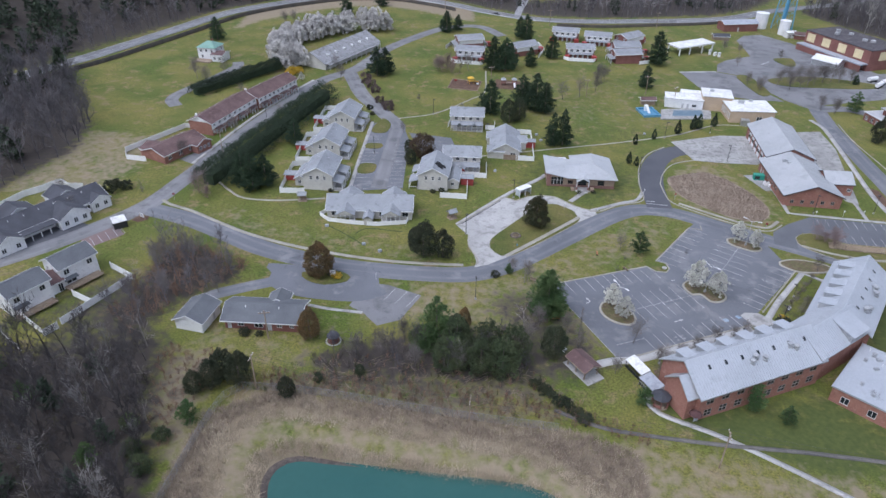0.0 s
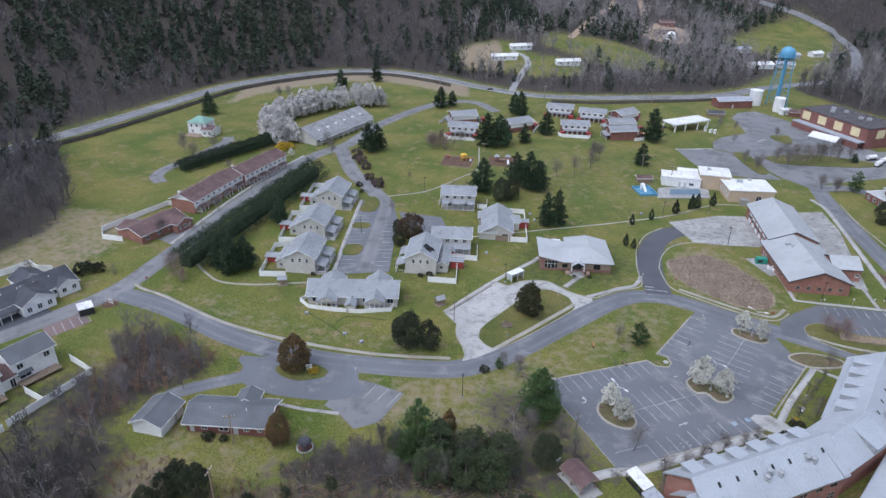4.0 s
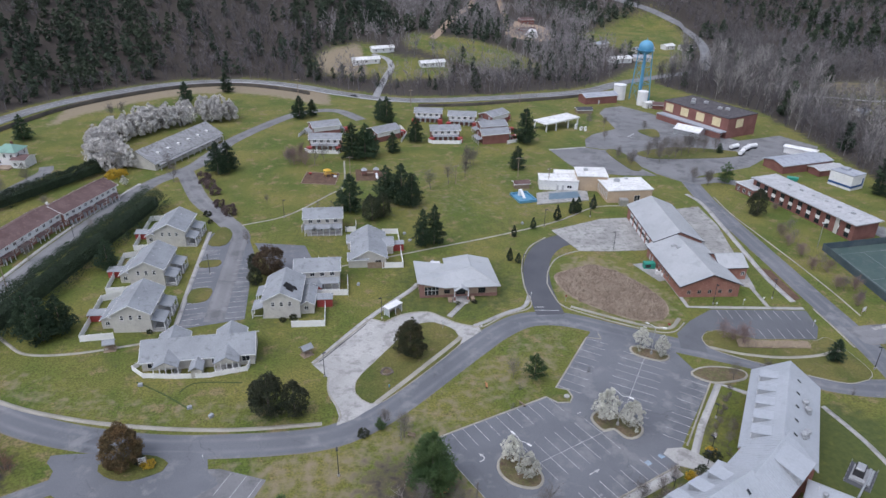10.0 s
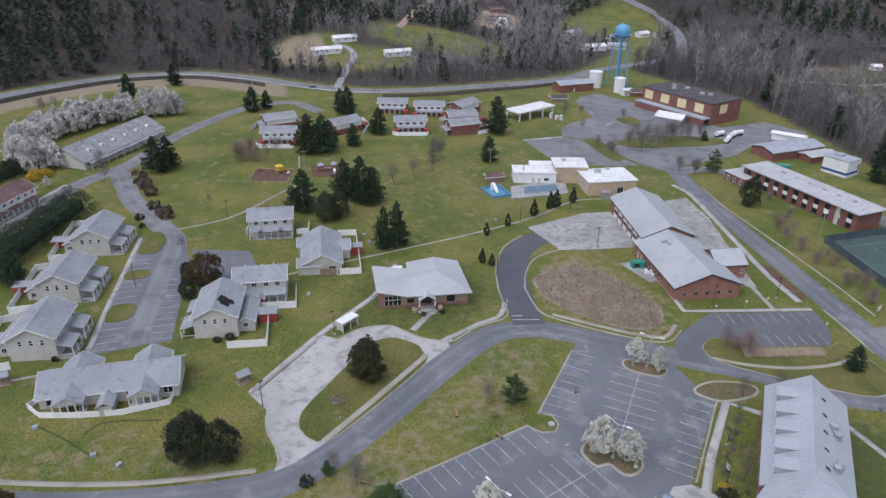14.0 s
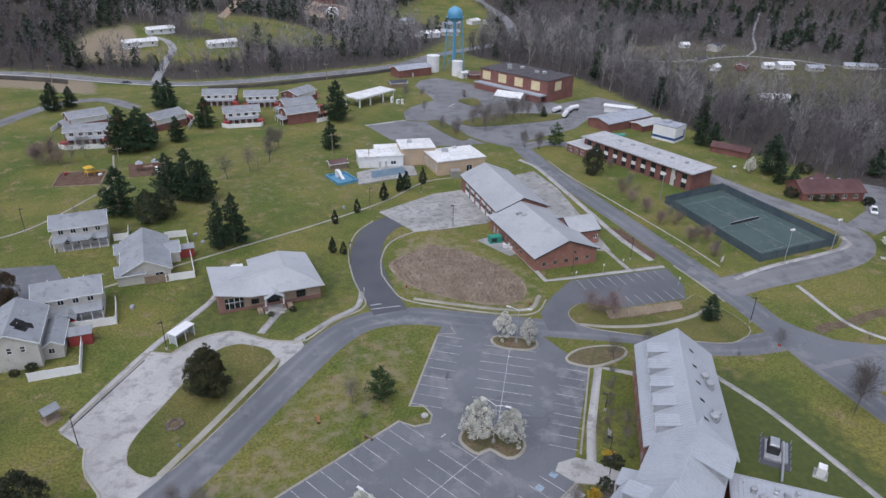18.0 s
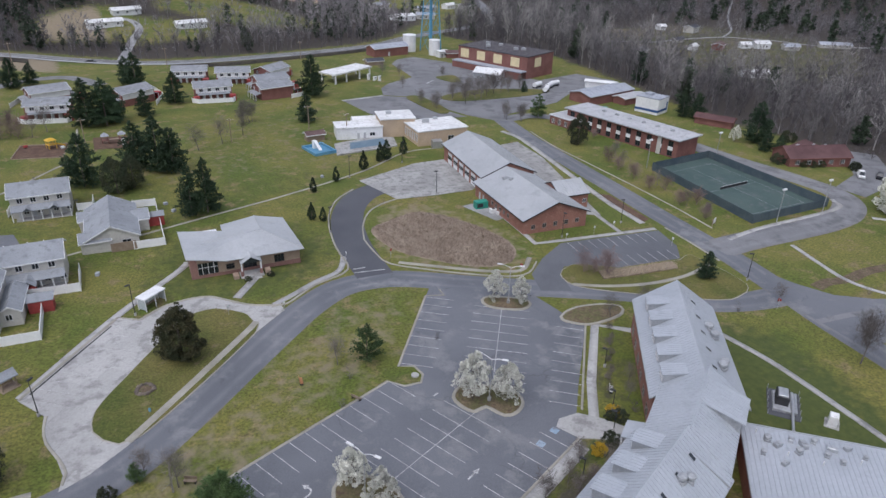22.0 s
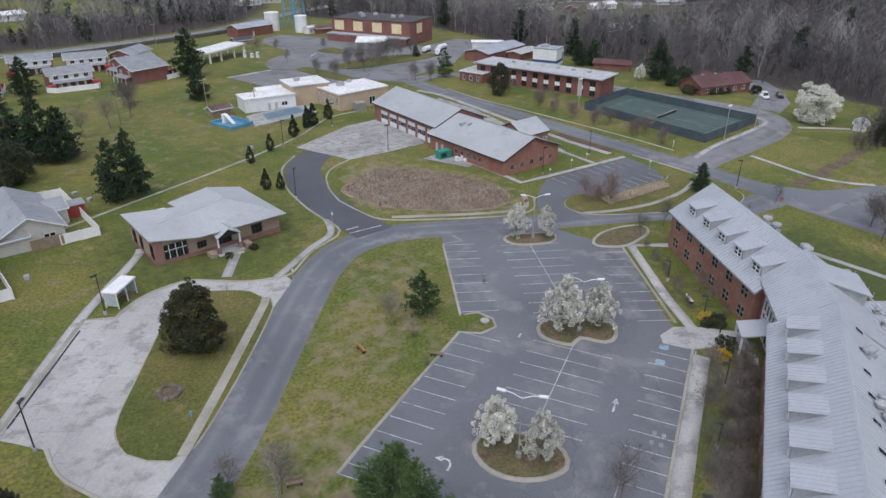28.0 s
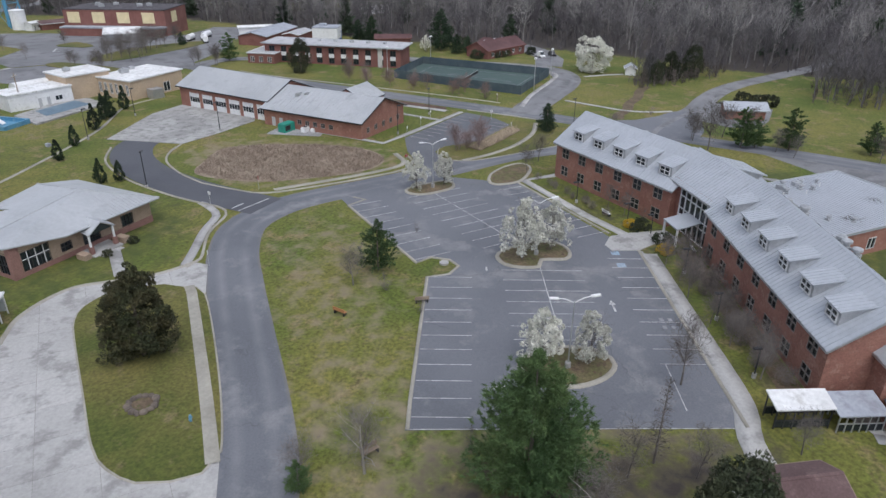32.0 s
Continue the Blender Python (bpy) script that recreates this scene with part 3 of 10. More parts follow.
def window_in(parent, m, w, h, trim=None, bars=1, cross=0, depth=0.12, name="window"):
    """A window whose opening starts at m's origin, w wide and h high: frame, pane."""
    trim = trim or WHITE

    def frame_mesh():
        t = 0.07
        us = [-t, 0.0] + [w * i / (bars + 1) + q for i in range(1, bars + 1) for q in (-0.035, 0.035)] + [w, w + t]
        zs = [-t, 0.0] + [h * i / (cross + 1) + q for i in range(1, cross + 1) for q in (-0.03, 0.03)] + [h, h + t]
        nu, nz = len(us) - 1, len(zs) - 1

        def solid(i, k):
            return 0 <= i < nu and 0 <= k < nz and (i % 2 == 0 or k % 2 == 0)

        fm, index = Form(), {}

        def at(i, k, back):
            key = (i, k, back)
            if key not in index:
                index[key] = len(fm.v)
                fm.v.append((us[i], depth if back else -0.04, zs[k]))
            return index[key]

        for i in range(nu):
            for k in range(nz):
                if not solid(i, k):
                    continue
                fm.f += [(at(i, k, 0), at(i + 1, k, 0), at(i + 1, k + 1, 0), at(i, k + 1, 0))]
                for a, b, q in (((i, k), (i + 1, k), (i, k - 1)), ((i + 1, k), (i + 1, k + 1), (i + 1, k)), ((i + 1, k + 1), (i, k + 1), (i, k + 1)), ((i, k + 1), (i, k), (i - 1, k))):
                    if not solid(*q):
                        fm.f.append((at(*a, 0), at(*a, 1), at(*b, 1), at(*b, 0)))
        me = fm.mesh("window_frame")
        me.materials.append(trim)
        return me

    def pane_mesh():
        me = Form().box(0, w, depth - 0.03, depth, 0, h).mesh("pane")
        me.materials.append(GLASS)
        return me

    key = (round(w, 2), round(h, 2), bars, cross, trim.name, depth)
    win = put(name, shared(("frame", key), frame_mesh), None, parent, at=m)
    put("pane", shared(("pane", key), pane_mesh), None, win)
    return win


def row_of(length, n, w, h, z, edge=1.0):
    """n openings evenly spaced along a wall."""
    gap = (length - 2 * edge - w) / max(1, n - 1) if n > 1 else 0
    first = edge if n > 1 else (length - w) / 2
    return [(first + i * gap, first + i * gap + w, z, z + h) for i in range(n)]


def walls(parent, w, d, h, material, holes=None, peaks=None, trim=None, doors=(), bars=1, cross=0, base=-0.8, x0=0.0, y0=0.0):
    """Four walls round a w x d block centred at (x0, y0); sides s, e, n, w. holes: {side: [openings]}, peaks: {side: height}; doors: indices (side, i)."""
    holes, peaks = holes or {}, peaks or {}
    place = {"s": (x0 - w / 2, y0 - d / 2, 0, w), "e": (x0 + w / 2, y0 - d / 2, 90, d), "n": (x0 + w / 2, y0 + d / 2, 180, w), "w": (x0 - w / 2, y0 + d / 2, 270, d)}
    for side, (px, py, r, length) in place.items():
        hs = holes.get(side, [])
        m = pose(px, py, 0, 0, 0, r)
        wall = put("wall", wall_form(length, h, hs, base=base, peak=peaks.get(side)), material, parent, at=m)
        for i, (u0, u1, z0, z1) in enumerate(hs):
            if (side, i) in doors:
                dr = put("door", Form().box(u0, u1, 0.05, 0.12, z0, z1).box(u0 + 0.15, u1 - 0.15, 0.03, 0.06, z0 + 0.3, z0 + 0.9).box(u0 + 0.15, u1 - 0.15, 0.03, 0.06, z0 + 1.1, z1 - 0.2), DOOR_M, parent, at=m)
            else:
                window_in(parent, m @ pose(u0, 0, z0), u1 - u0, z1 - z0, trim, bars, cross)


def gable_roof(parent, w, d, h, rise, material, ridge="x", over=0.45, t=0.18, x0=0.0, y0=0.0, trim=None, seams=0.0):
    """Two roof plates, a ridge cap, and the fascia boards."""
    half, length = (d / 2, w / 2) if ridge == "x" else (w / 2, d / 2)
    turn = pose(x0, y0, 0) if ridge == "x" else pose(x0, y0, 0, 0, 0, 90)
    slope = rise / half
    L, e = length + over, half + over
    ze, zr = h - slope * over + t, h + rise + t
    roof = put("roof", Form().slab([(-L, -e, ze), (L, -e, ze), (L, 0, zr), (-L, 0, zr)], t).slab([(L, e, ze), (-L, e, ze), (-L, 0, zr), (L, 0, zr)], t), material, parent, at=turn)
    put("ridge_cap", Form().slab([(-L, -0.22, zr - 0.22 * slope + 0.05), (L, -0.22, zr - 0.22 * slope + 0.05), (L, 0, zr + 0.05), (-L, 0, zr + 0.05)], 0.04)
        .slab([(L, 0.22, zr - 0.22 * slope + 0.05), (-L, 0.22, zr - 0.22 * slope + 0.05), (-L, 0, zr + 0.05), (L, 0, zr + 0.05)], 0.04), material, roof)
    if trim:
        for s in (-1, 1):
            put("fascia", Form().box(-L, L, s * e - 0.03 + s * 0.035, s * e + 0.03 + s * 0.035, ze - t - 0.08, ze - 0.02), trim, roof)
        for s in (-1, 1):
            x = s * (L + 0.035)
            fm = Form()
            for q in (-1, 1):
                fm.add([(x - 0.03, q * e, ze - t - 0.06), (x + 0.03, q * e, ze - t - 0.06), (x + 0.03, 0, zr - t - 0.06), (x - 0.03, 0, zr - t - 0.06),
                        (x - 0.03, q * e, ze), (x + 0.03, q * e, ze), (x + 0.03, 0, zr), (x - 0.03, 0, zr)],
                       [(0, 1, 2, 3), (4, 7, 6, 5), (0, 4, 5, 1), (3, 2, 6, 7), (1, 5, 6, 2), (0, 3, 7, 4)])
            put("bargeboard", fm, trim, roof)
    if seams:
        n = int(2 * L / seams)
        rib = shared(("seam", round(e, 2), round(slope, 3)), lambda: Form().slab([(-0.025, -e, ze + 0.06), (0.025, -e, ze + 0.06), (0.025, 0, zr + 0.06), (-0.025, 0, zr + 0.06)], 0.06).mesh("seam"))
        for i in range(n + 1):
            for s in (0, 180):
                put("seam", rib, material, roof, at=pose(-L + 0.03 + i * (2 * L - 0.06) / n, 0, 0, 0, 0, s))
    return roof


def flat_roof(parent, w, d, h, material, edge=None, over=0.3, lip=0.35, x0=0.0, y0=0.0):
    a, b = w / 2 + over, d / 2 + over
    roof = put("roof", Form().box(x0 - a, x0 + a, y0 - b, y0 + b, h, h + 0.25), material, parent)
    fm = Form()
    for q in ((x0 - a, x0 + a, y0 - b, y0 - b + 0.2), (x0 - a, x0 + a, y0 + b - 0.2, y0 + b), (x0 - a, x0 - a + 0.2, y0 - b + 0.2, y0 + b - 0.2), (x0 + a - 0.2, x0 + a, y0 - b + 0.2, y0 + b - 0.2)):
        fm.box(*q, h + 0.25, h + lip)
    put("parapet", fm, edge or material, roof)
    return roof


def rooftop_unit(parent, x, y, z, s=1.0, rot=0):
    put("rooftop_unit", Form().chamfer(-0.8 * s, 0.8 * s, -0.5 * s, 0.5 * s, 0, 0.8 * s, 0.06).tube((0, 0, 0.8 * s), (0, 0, 0.95 * s), 0.35 * s, n=12), GALV, parent, at=pose(x, y, z, 0, 0, rot), label="galvanised ventilation unit on the roof")


def vent_pipe(parent, x, y, z, r=0.08, h=0.5):
    put("vent_pipe", Form().tube((x, y, z - 0.4), (x, y, z + h), r, n=8), WHITE, parent)


def fence(pts, height=1.75, material=None, step=2.4, label="white vinyl privacy fence panels round a yard", name="fence"):
    """Panels between posts along straight runs."""
    material = material or VINYL
    th = thing(name, label, "fence", *pts[0])
    inv = th.matrix_world.inverted()
    post = shared(("post", height, material.name), lambda: Form().chamfer(-0.075, 0.075, -0.075, 0.075, -0.3, height + 0.12, 0.04).mesh("post"))
    for (ax, ay), (bx, by) in zip(pts[:-1], pts[1:]):
        L = math.hypot(bx - ax, by - ay)
        n, turn = max(1, round(L / step)), math.degrees(math.atan2(by - ay, bx - ax))
        s = L / n
        panel = shared(("panel", round(s, 1), height, material.name), lambda: Form().box(0.06, s - 0.06, -0.025, 0.025, 0.05, height - 0.12).box(0.06, s - 0.06, -0.04, 0.04, height - 0.12, height).box(0.06, s - 0.06, -0.04, 0.04, 0.02, 0.14).mesh("panel"))
        for i in range(n):
            x, y = ax + (bx - ax) * i / n, ay + (by - ay) * i / n
            m = inv @ pose(x, y, gl(x, y), 0, 0, turn)
            put("post", post, material, th, at=m)
            put("panel", panel, material, th, at=m)
    x, y = pts[-1]
    put("post", post, material, th, at=inv @ pose(x, y, gl(x, y)))
    return th

# ---- plants ----
rng = np.random.default_rng(7)


def unit(n, r=None):
    v = (r or rng).normal(size=(n, 3))
    return v / np.linalg.norm(v, axis=1)[:, None]


def flakes(p, size, stretch=0.55, axis=None, r=None):
    """Small pointed leaves at the points p."""
    r = r or rng
    n = len(p)
    u = unit(n, r) if axis is None else axis
    w = np.cross(u, unit(n, r))
    w /= np.maximum(np.linalg.norm(w, axis=1), 1e-6)[:, None]
    s = size * r.uniform(0.6, 1.3, (n, 1))
    v = np.stack([p - u * s - w * s * stretch, p - u * s * 0.7 + w * s * stretch * 1.3, p + u * s], 1).reshape(-1, 3)
    return v, np.arange(3 * n).reshape(n, 3)


class Boughs:
    """Grows a branching skeleton and skins it with tapered tubes and thin twigs."""

    def __init__(self, seed):
        self.r, self.v, self.f, self.tips = np.random.default_rng(seed), [], [], []

    def limb(self, a, b, r0, r1, n):
        d = b - a
        d = d / max(np.linalg.norm(d), 1e-6)
        u = np.cross(d, (0.3, 0.9, 0.2))
        u /= max(np.linalg.norm(u), 1e-6)
        w, k = np.cross(d, u), len(self.v)
        if n == 1:
            r0 = max(r0, self.least)
            self.v += [a + u * r0, a - u * r0, b]
            self.f.append((k, k + 1, k + 2))
            return
        for c, rr in ((a, r0), (b, r1)):
            for i in range(n):
                t = 2 * math.pi * i / n
                self.v.append(c + (u * math.cos(t) + w * math.sin(t)) * rr)
        for i in range(n):
            j = (i + 1) % n
            self.f += [(k + i, k + j, k + n + j), (k + i, k + n + j, k + n + i)]

    def grow(self, a, d, length, r0, level, kids, sides, rise=0.25, bend=0.18):
        pieces = 3 if level == 0 else (2 if sides[level] > 1 else 1)
        p, rr = a, r0
        for i in range(pieces):
            d = d + self.r.normal(size=3) * bend * (0.35 if level == 0 else 1) + np.array((0, 0, rise * 0.3))
            d /= np.linalg.norm(d)
            q, r1 = p + d * length / pieces, rr * (0.72 if i < pieces - 1 else 0.5)
            self.limb(p, q, rr, r1, sides[level])
            if level + 1 < len(kids):
                for _ in range(kids[level][i] if i < len(kids[level]) else kids[level][-1]):
                    t = self.r.uniform(0.15, 1.0)
                    out = unit(1, self.r)[0]
                    out = out - d * (out @ d)
                    out /= max(np.linalg.norm(out), 1e-6)
                    k = d * self.r.uniform(0.35, 0.8) + out * self.r.uniform(0.6, 1.0) + np.array((0, 0, rise))
                    k /= np.linalg.norm(k)
                    self.grow(p + (q - p) * t, k, length * self.r.uniform(0.38, 0.62) * (1.0 if level else 0.95), r1 * 0.6, level + 1, kids, sides, rise, bend)
            p, rr = q, r1
        if level >= len(kids) - 2:
            self.tips.append(p)

    def mesh(self, name):
        return mesh_np(name, np.array(self.v), np.array(self.f))


def bare_skeleton(seed, height, spread=1.0, kids=((0, 4, 6), (3, 4), (3,), ()), sides=(6, 4, 1, 1), girth=0.022, rise=0.25, least=0.0):
    b = Boughs(seed)
    b.least = least
    b.grow(np.zeros(3) - np.array((0, 0, 0.4)), np.array((0.02, 0.01, 1.0)), height * 0.72, height * girth, 0, kids, sides, rise)
    return b


def noise_ball(d, seed, k=2.2):
    """Lumps on a crown's outline, for directions d."""
    o = seed * 3.7
    return np.array([noise.noise(Vector((x * k + o, y * k, z * k))) for x, y, z in d])


def crown_oval(seed, n, rx, rz, z0, size, lumps=0.3, shell=0.55, point=0.0, gaps=0.0, stretch=0.55):
    """A crown of small leaves: an uneven oval (point > 0: drawn to a tip), denser towards its outside, with gaps."""
    r = np.random.default_rng(seed)
    d = unit(n, r)
    bump = noise_ball(d, seed)
    keep = r.uniform(size=n) > gaps * (bump < -0.1)
    d, bump = d[keep], bump[keep]
    rad = (1 + lumps * bump) * (shell + (1 - shell) * r.uniform(size=len(d)) ** 0.5)
    p = d * rad[:, None]
    z = p[:, 2]
    taper = np.clip(1 - point * (z + 1) / 2, 0.05, 1)
    p = np.stack([p[:, 0] * rx * taper, p[:, 1] * rx * taper, z0 + (z + 1) * rz], 1)
    return flakes(p, size, stretch, r=r)


def crown_clumps(seed, clumps, per, rx, rz, z0, size, girth=0.3, point=0.0, inner=0.5, stretch=0.5, up=0.5, lumps=0.25, tall=1.0):
    """A crown of leafy clumps set round an uneven oval (point > 0: drawn to a tip), each clump denser on its outer side."""
    r = np.random.default_rng(seed)
    d = unit(clumps, r)
    d[:, 2] = np.clip(d[:, 2], -0.92, 1)
    rad = (1 + lumps * noise_ball(d, seed, 1.6)) * (inner + (1 - inner) * r.uniform(size=clumps) ** 0.4)
    c = d * rad[:, None]
    taper = np.clip(1 - point * (c[:, 2] + 1) / 2, 0.06, 1)
    c = np.stack([c[:, 0] * rx * taper, c[:, 1] * rx * taper, z0 + (c[:, 2] + 1) * rz], 1)
    s = girth * rx * r.uniform(0.65, 1.3, clumps) * (0.55 + 0.45 * taper)
    out = np.repeat(d, per, 0)
    leaf = unit(clumps * per, r) + 0.55 * out + np.array((0, 0, 0.25))
    leaf /= np.maximum(np.linalg.norm(leaf, axis=1), 1e-6)[:, None]
    p = np.repeat(c, per, 0) + leaf * (np.repeat(s, per) * r.uniform(0.35, 1.0, clumps * per) ** 0.6)[:, None] * np.array((1, 1, tall))
    ax = unit(len(p), r) + 0.7 * leaf + np.array((0, 0, up))
    ax /= np.maximum(np.linalg.norm(ax, axis=1), 1e-6)[:, None]
    return flakes(p, size, stretch, ax, r)


def conifer_crown(seed, height, radius, base=0.12, whorls=16, arms=7, tuft=0.5, droop=0.15, ragged=0.25, per=9, reps=4, blunt=0.75, wide=0.3, lift=0.25):
    """Layered boughs of needle tufts."""
    r = np.random.default_rng(seed)
    pts, axes = [], []
    for k in range(whorls):
        f = k / (whorls - 1)
        z = height * (base + (1 - base) * f)
        reach = radius * (1 - f) ** blunt * (0.55 + 0.45 * min(1, f * 6 + 0.35)) + 0.15
        for j in range(max(4, round(arms * (1.15 - 0.55 * f)))):
            a, L = r.uniform(0, 2 * math.pi), reach * r.uniform(1 - ragged * 1.4, 1 + ragged * 0.6)
            m = max(3, int(per * L / radius) + 2)
            s = r.uniform(0.15, 1.0, m) ** 0.7
            up = lift * s * L - droop * (s ** 2) * L
            side = r.normal(size=m) * 0.16 * L * s
            x, y = math.cos(a) * s * L - math.sin(a) * side, math.sin(a) * s * L + math.cos(a) * side
            pts.append(np.stack([x, y, z + up + r.normal(size=m) * 0.12], 1))
            axes.append(np.stack([np.full(m, math.cos(a)), np.full(m, math.sin(a)), r.uniform(0.1, 0.9, m)], 1))
    p, ax = np.concatenate(pts), np.concatenate(axes)
    p = np.repeat(p, reps, 0)
    ax = np.repeat(ax, reps, 0) + r.normal(size=(len(p), 3)) * 0.75
    ax /= np.linalg.norm(ax, axis=1)[:, None]
    return flakes(p + ax * tuft * 0.5, tuft, wide, ax, r)


PLANTS = {}


def kind_of_plant(key, trunk=None, crown=None, trunk_m=None, crown_m=None):
    PLANTS[key] = (trunk, crown, trunk_m, crown_m)


def plant(key, name, label, category, x, y, height=1.0, rot=None, group="", wide=None):
    """A tree of a kind, scaled to unit height times height."""
    trunk, crown, tm, cm = PLANTS[key]
    th = thing(name, label, category, x, y, group=group)
    th.matrix_world = pose(x, y, gl(x, y), 0, 0, rng.uniform(0, 360) if rot is None else rot)
    w = wide or height
    th.scale = (w, w, height)
    if trunk:
        put("trunk", trunk, tm, th)
    if crown:
        put("crown", crown, cm, th)
    return th


def trunk_only(h, r, lean=0.0):
    return Form().tube((0, 0, -0.3), (lean, 0, h * 0.5), r, r * 0.7, 8).tube((lean, 0, h * 0.5), (lean, 0, h), r * 0.7, r * 0.2, 8).mesh("trunk")


def larch_form(seed, h=8.5):
    """A bare spire: one straight stem with many short level branches."""
    r = np.random.default_rng(seed)
    b = Boughs(seed)
    b.least = 0.02
    b.limb(np.array((0, 0, -0.3)), np.array((0.1, 0.05, h)), 0.13, 0.02, 6)
    for k in range(300):
        z = h * (0.12 + 0.86 * r.uniform())
        a, L = r.uniform(0, 2 * math.pi), (0.5 + 1.25 * (1 - z / h)) * r.uniform(0.5, 1.1)
        q = np.array((0.1 * z / h, 0.05 * z / h, z))
        e = q + np.array((math.cos(a) * L, math.sin(a) * L, r.uniform(-0.12, 0.3) * L))
        b.limb(q, e, 0.016, 0.005, 1)
        for _ in range(2):
            t = r.uniform(0.3, 0.9)
            b.limb(q + (e - q) * t, q + (e - q) * t + unit(1, r)[0] * 0.3 * L, 0.01, 0.004, 1)
    return b.mesh("trunk")


for i in range(3):
    kind_of_plant(f"pine{i}", trunk_only(11.5, 0.24), mesh_np("crown", *conifer_crown(11 + i, 12.0, 4.7, 0.05, 22, 11, 0.32, per=17, ragged=0.4, blunt=0.6, reps=4, wide=0.33)), BARK, PINE)
    kind_of_plant(f"young_pine{i}", trunk_only(8.5, 0.15), mesh_np("crown", *conifer_crown(31 + i, 9.0, 3.5, 0.08, 15, 9, 0.26, per=20, ragged=0.5, blunt=0.6, reps=6, wide=0.26, lift=0.4)), BARK, PINE_LIGHT)
    kind_of_plant(f"cedar{i}", trunk_only(7.5, 0.2), mesh_np("crown", *crown_clumps(21 + i, 150, 55, 3.1, 4.0, 0.2, 0.17, 0.27, 0.42, 0.55, 0.42, 0.7)), BARK, CEDAR)
    b = bare_skeleton(41 + i, 6.2, kids=((2, 6, 7), (4, 4), (3,), ()), girth=0.016, rise=0.36)
    kind_of_plant(f"pear{i}", b.mesh("trunk"), mesh_np("crown", *crown_clumps(51 + i, 120, 50, 2.35, 2.35, 1.1, 0.085, 0.16, 0.62, 0.35, 0.8, 0.35, 0.6, 1.2)), BARK, BLOSSOM)
    kind_of_plant(f"belt_pear{i}", b.mesh("trunk"), mesh_np("crown", *crown_clumps(54 + i, 90, 32, 2.4, 2.5, 0.6, 0.15, 0.2, 0.3, 0.45, 0.75, 0.4, 0.45, 1.4)), BARK, BELT_BLOSSOM)
    kind_of_plant(f"bare{i}", bare_skeleton(61 + i, 9.0, kids=((0, 6, 8), (4, 5), (5,), ()), sides=(6, 4, 1, 1), girth=0.0165, rise=0.34, least=0.021).mesh("trunk"), mesh_np("crown", *crown_oval(65 + i, 1500, 2.6, 2.9, 2.4, 0.42, 0.6, 0.2, 0.1, 0.3, 0.03)), TWIGS, TWIGS)
    kind_of_plant(f"red{i}", bare_skeleton(71 + i, 5.0, kids=((2, 7, 8), (5, 5), (6,), ()), sides=(6, 3, 1, 1), girth=0.015, rise=0.4, least=0.015).mesh("trunk"), mesh_np("crown", *crown_oval(75 + i, 1900, 1.9, 1.9, 0.8, 0.26, 0.6, 0.2, 0.1, 0.3, 0.035)), RED_TWIGS, RED_TWIGS)
    kind_of_plant(f"cone{i}", trunk_only(2.0, 0.1), mesh_np("crown", *crown_clumps(81 + i, 90, 42, 1.1, 1.85, 0.1, 0.1, 0.28, 0.78, 0.7, 0.45, 0.9)), BARK, HEDGE_M)
    kind_of_plant(f"shrub{i}", None, mesh_np("crown", *crown_clumps(91 + i, 40, 44, 0.9, 0.65, -0.1, 0.1, 0.32, 0.0, 0.6, 0.5, 0.4)), None, CEDAR)
    kind_of_plant(f"twiggy{i}", bare_skeleton(95 + i, 2.2, kids=((7, 8, 8), (5, 5), (3,), ()), sides=(3, 1, 1, 1), girth=0.014, rise=0.35, least=0.012).mesh("trunk"), mesh_np("crown", *crown_oval(97 + i, 800, 0.9, 0.8, 0.05, 0.22, 0.5, 0.2, 0.0, 0.2, 0.035)), TWIGS, BED_TWIGS)
kind_of_plant("round_pear", bare_skeleton(42, 6.2, kids=((2, 6, 7), (4, 4), (3,), ()), girth=0.016, rise=0.36).mesh("trunk"), mesh_np("crown", *crown_clumps(58, 180, 45, 2.4, 2.5, 0.3, 0.1, 0.19, 0.16, 0.5, 0.75, 0.4, 0.5)), BARK, BLOSSOM)
kind_of_plant("grove_tree", trunk_only(7.5, 0.2), mesh_np("crown", *crown_clumps(27, 120, 50, 3.2, 3.9, 0.2, 0.19, 0.26, 0.35, 0.5, 0.42, 0.7, 0.4)), BARK, GROVE_GREEN)
kind_of_plant("near_pine", trunk_only(8.5, 0.17), mesh_np("crown", *conifer_crown(37, 9.4, 3.9, 0.04, 22, 12, 0.24, per=34, ragged=0.5, blunt=0.62, reps=14, wide=0.1, lift=0.32)), BARK, PINE_LIGHT)
kind_of_plant("isle_cedar", trunk_only(7.5, 0.2), mesh_np("crown", *crown_clumps(29, 330, 85, 3.1, 4.1, 0.1, 0.12, 0.2, 0.56, 0.62, 0.42, 0.5, 0.45, 0.85)), BARK, ISLE_CEDAR)
kind_of_plant("russet", trunk_only(7.0, 0.2), mesh_np("crown", *crown_clumps(101, 200, 70, 2.8, 3.8, 0.2, 0.14, 0.24, 0.5, 0.6, 0.42, 0.8)), BARK, RUSSET)
kind_of_plant("oak", trunk_only(7.0, 0.25), mesh_np("crown", *crown_clumps(104, 190, 65, 3.9, 3.5, 0.5, 0.16, 0.24, 0.2, 0.6, 0.5, 0.3)), BARK, OAK_LEAF)
kind_of_plant("wine", None, mesh_np("crown", *crown_clumps(102, 40, 40, 1.0, 0.85, -0.1, 0.11, 0.32, 0.0, 0.6)), None, WINE)
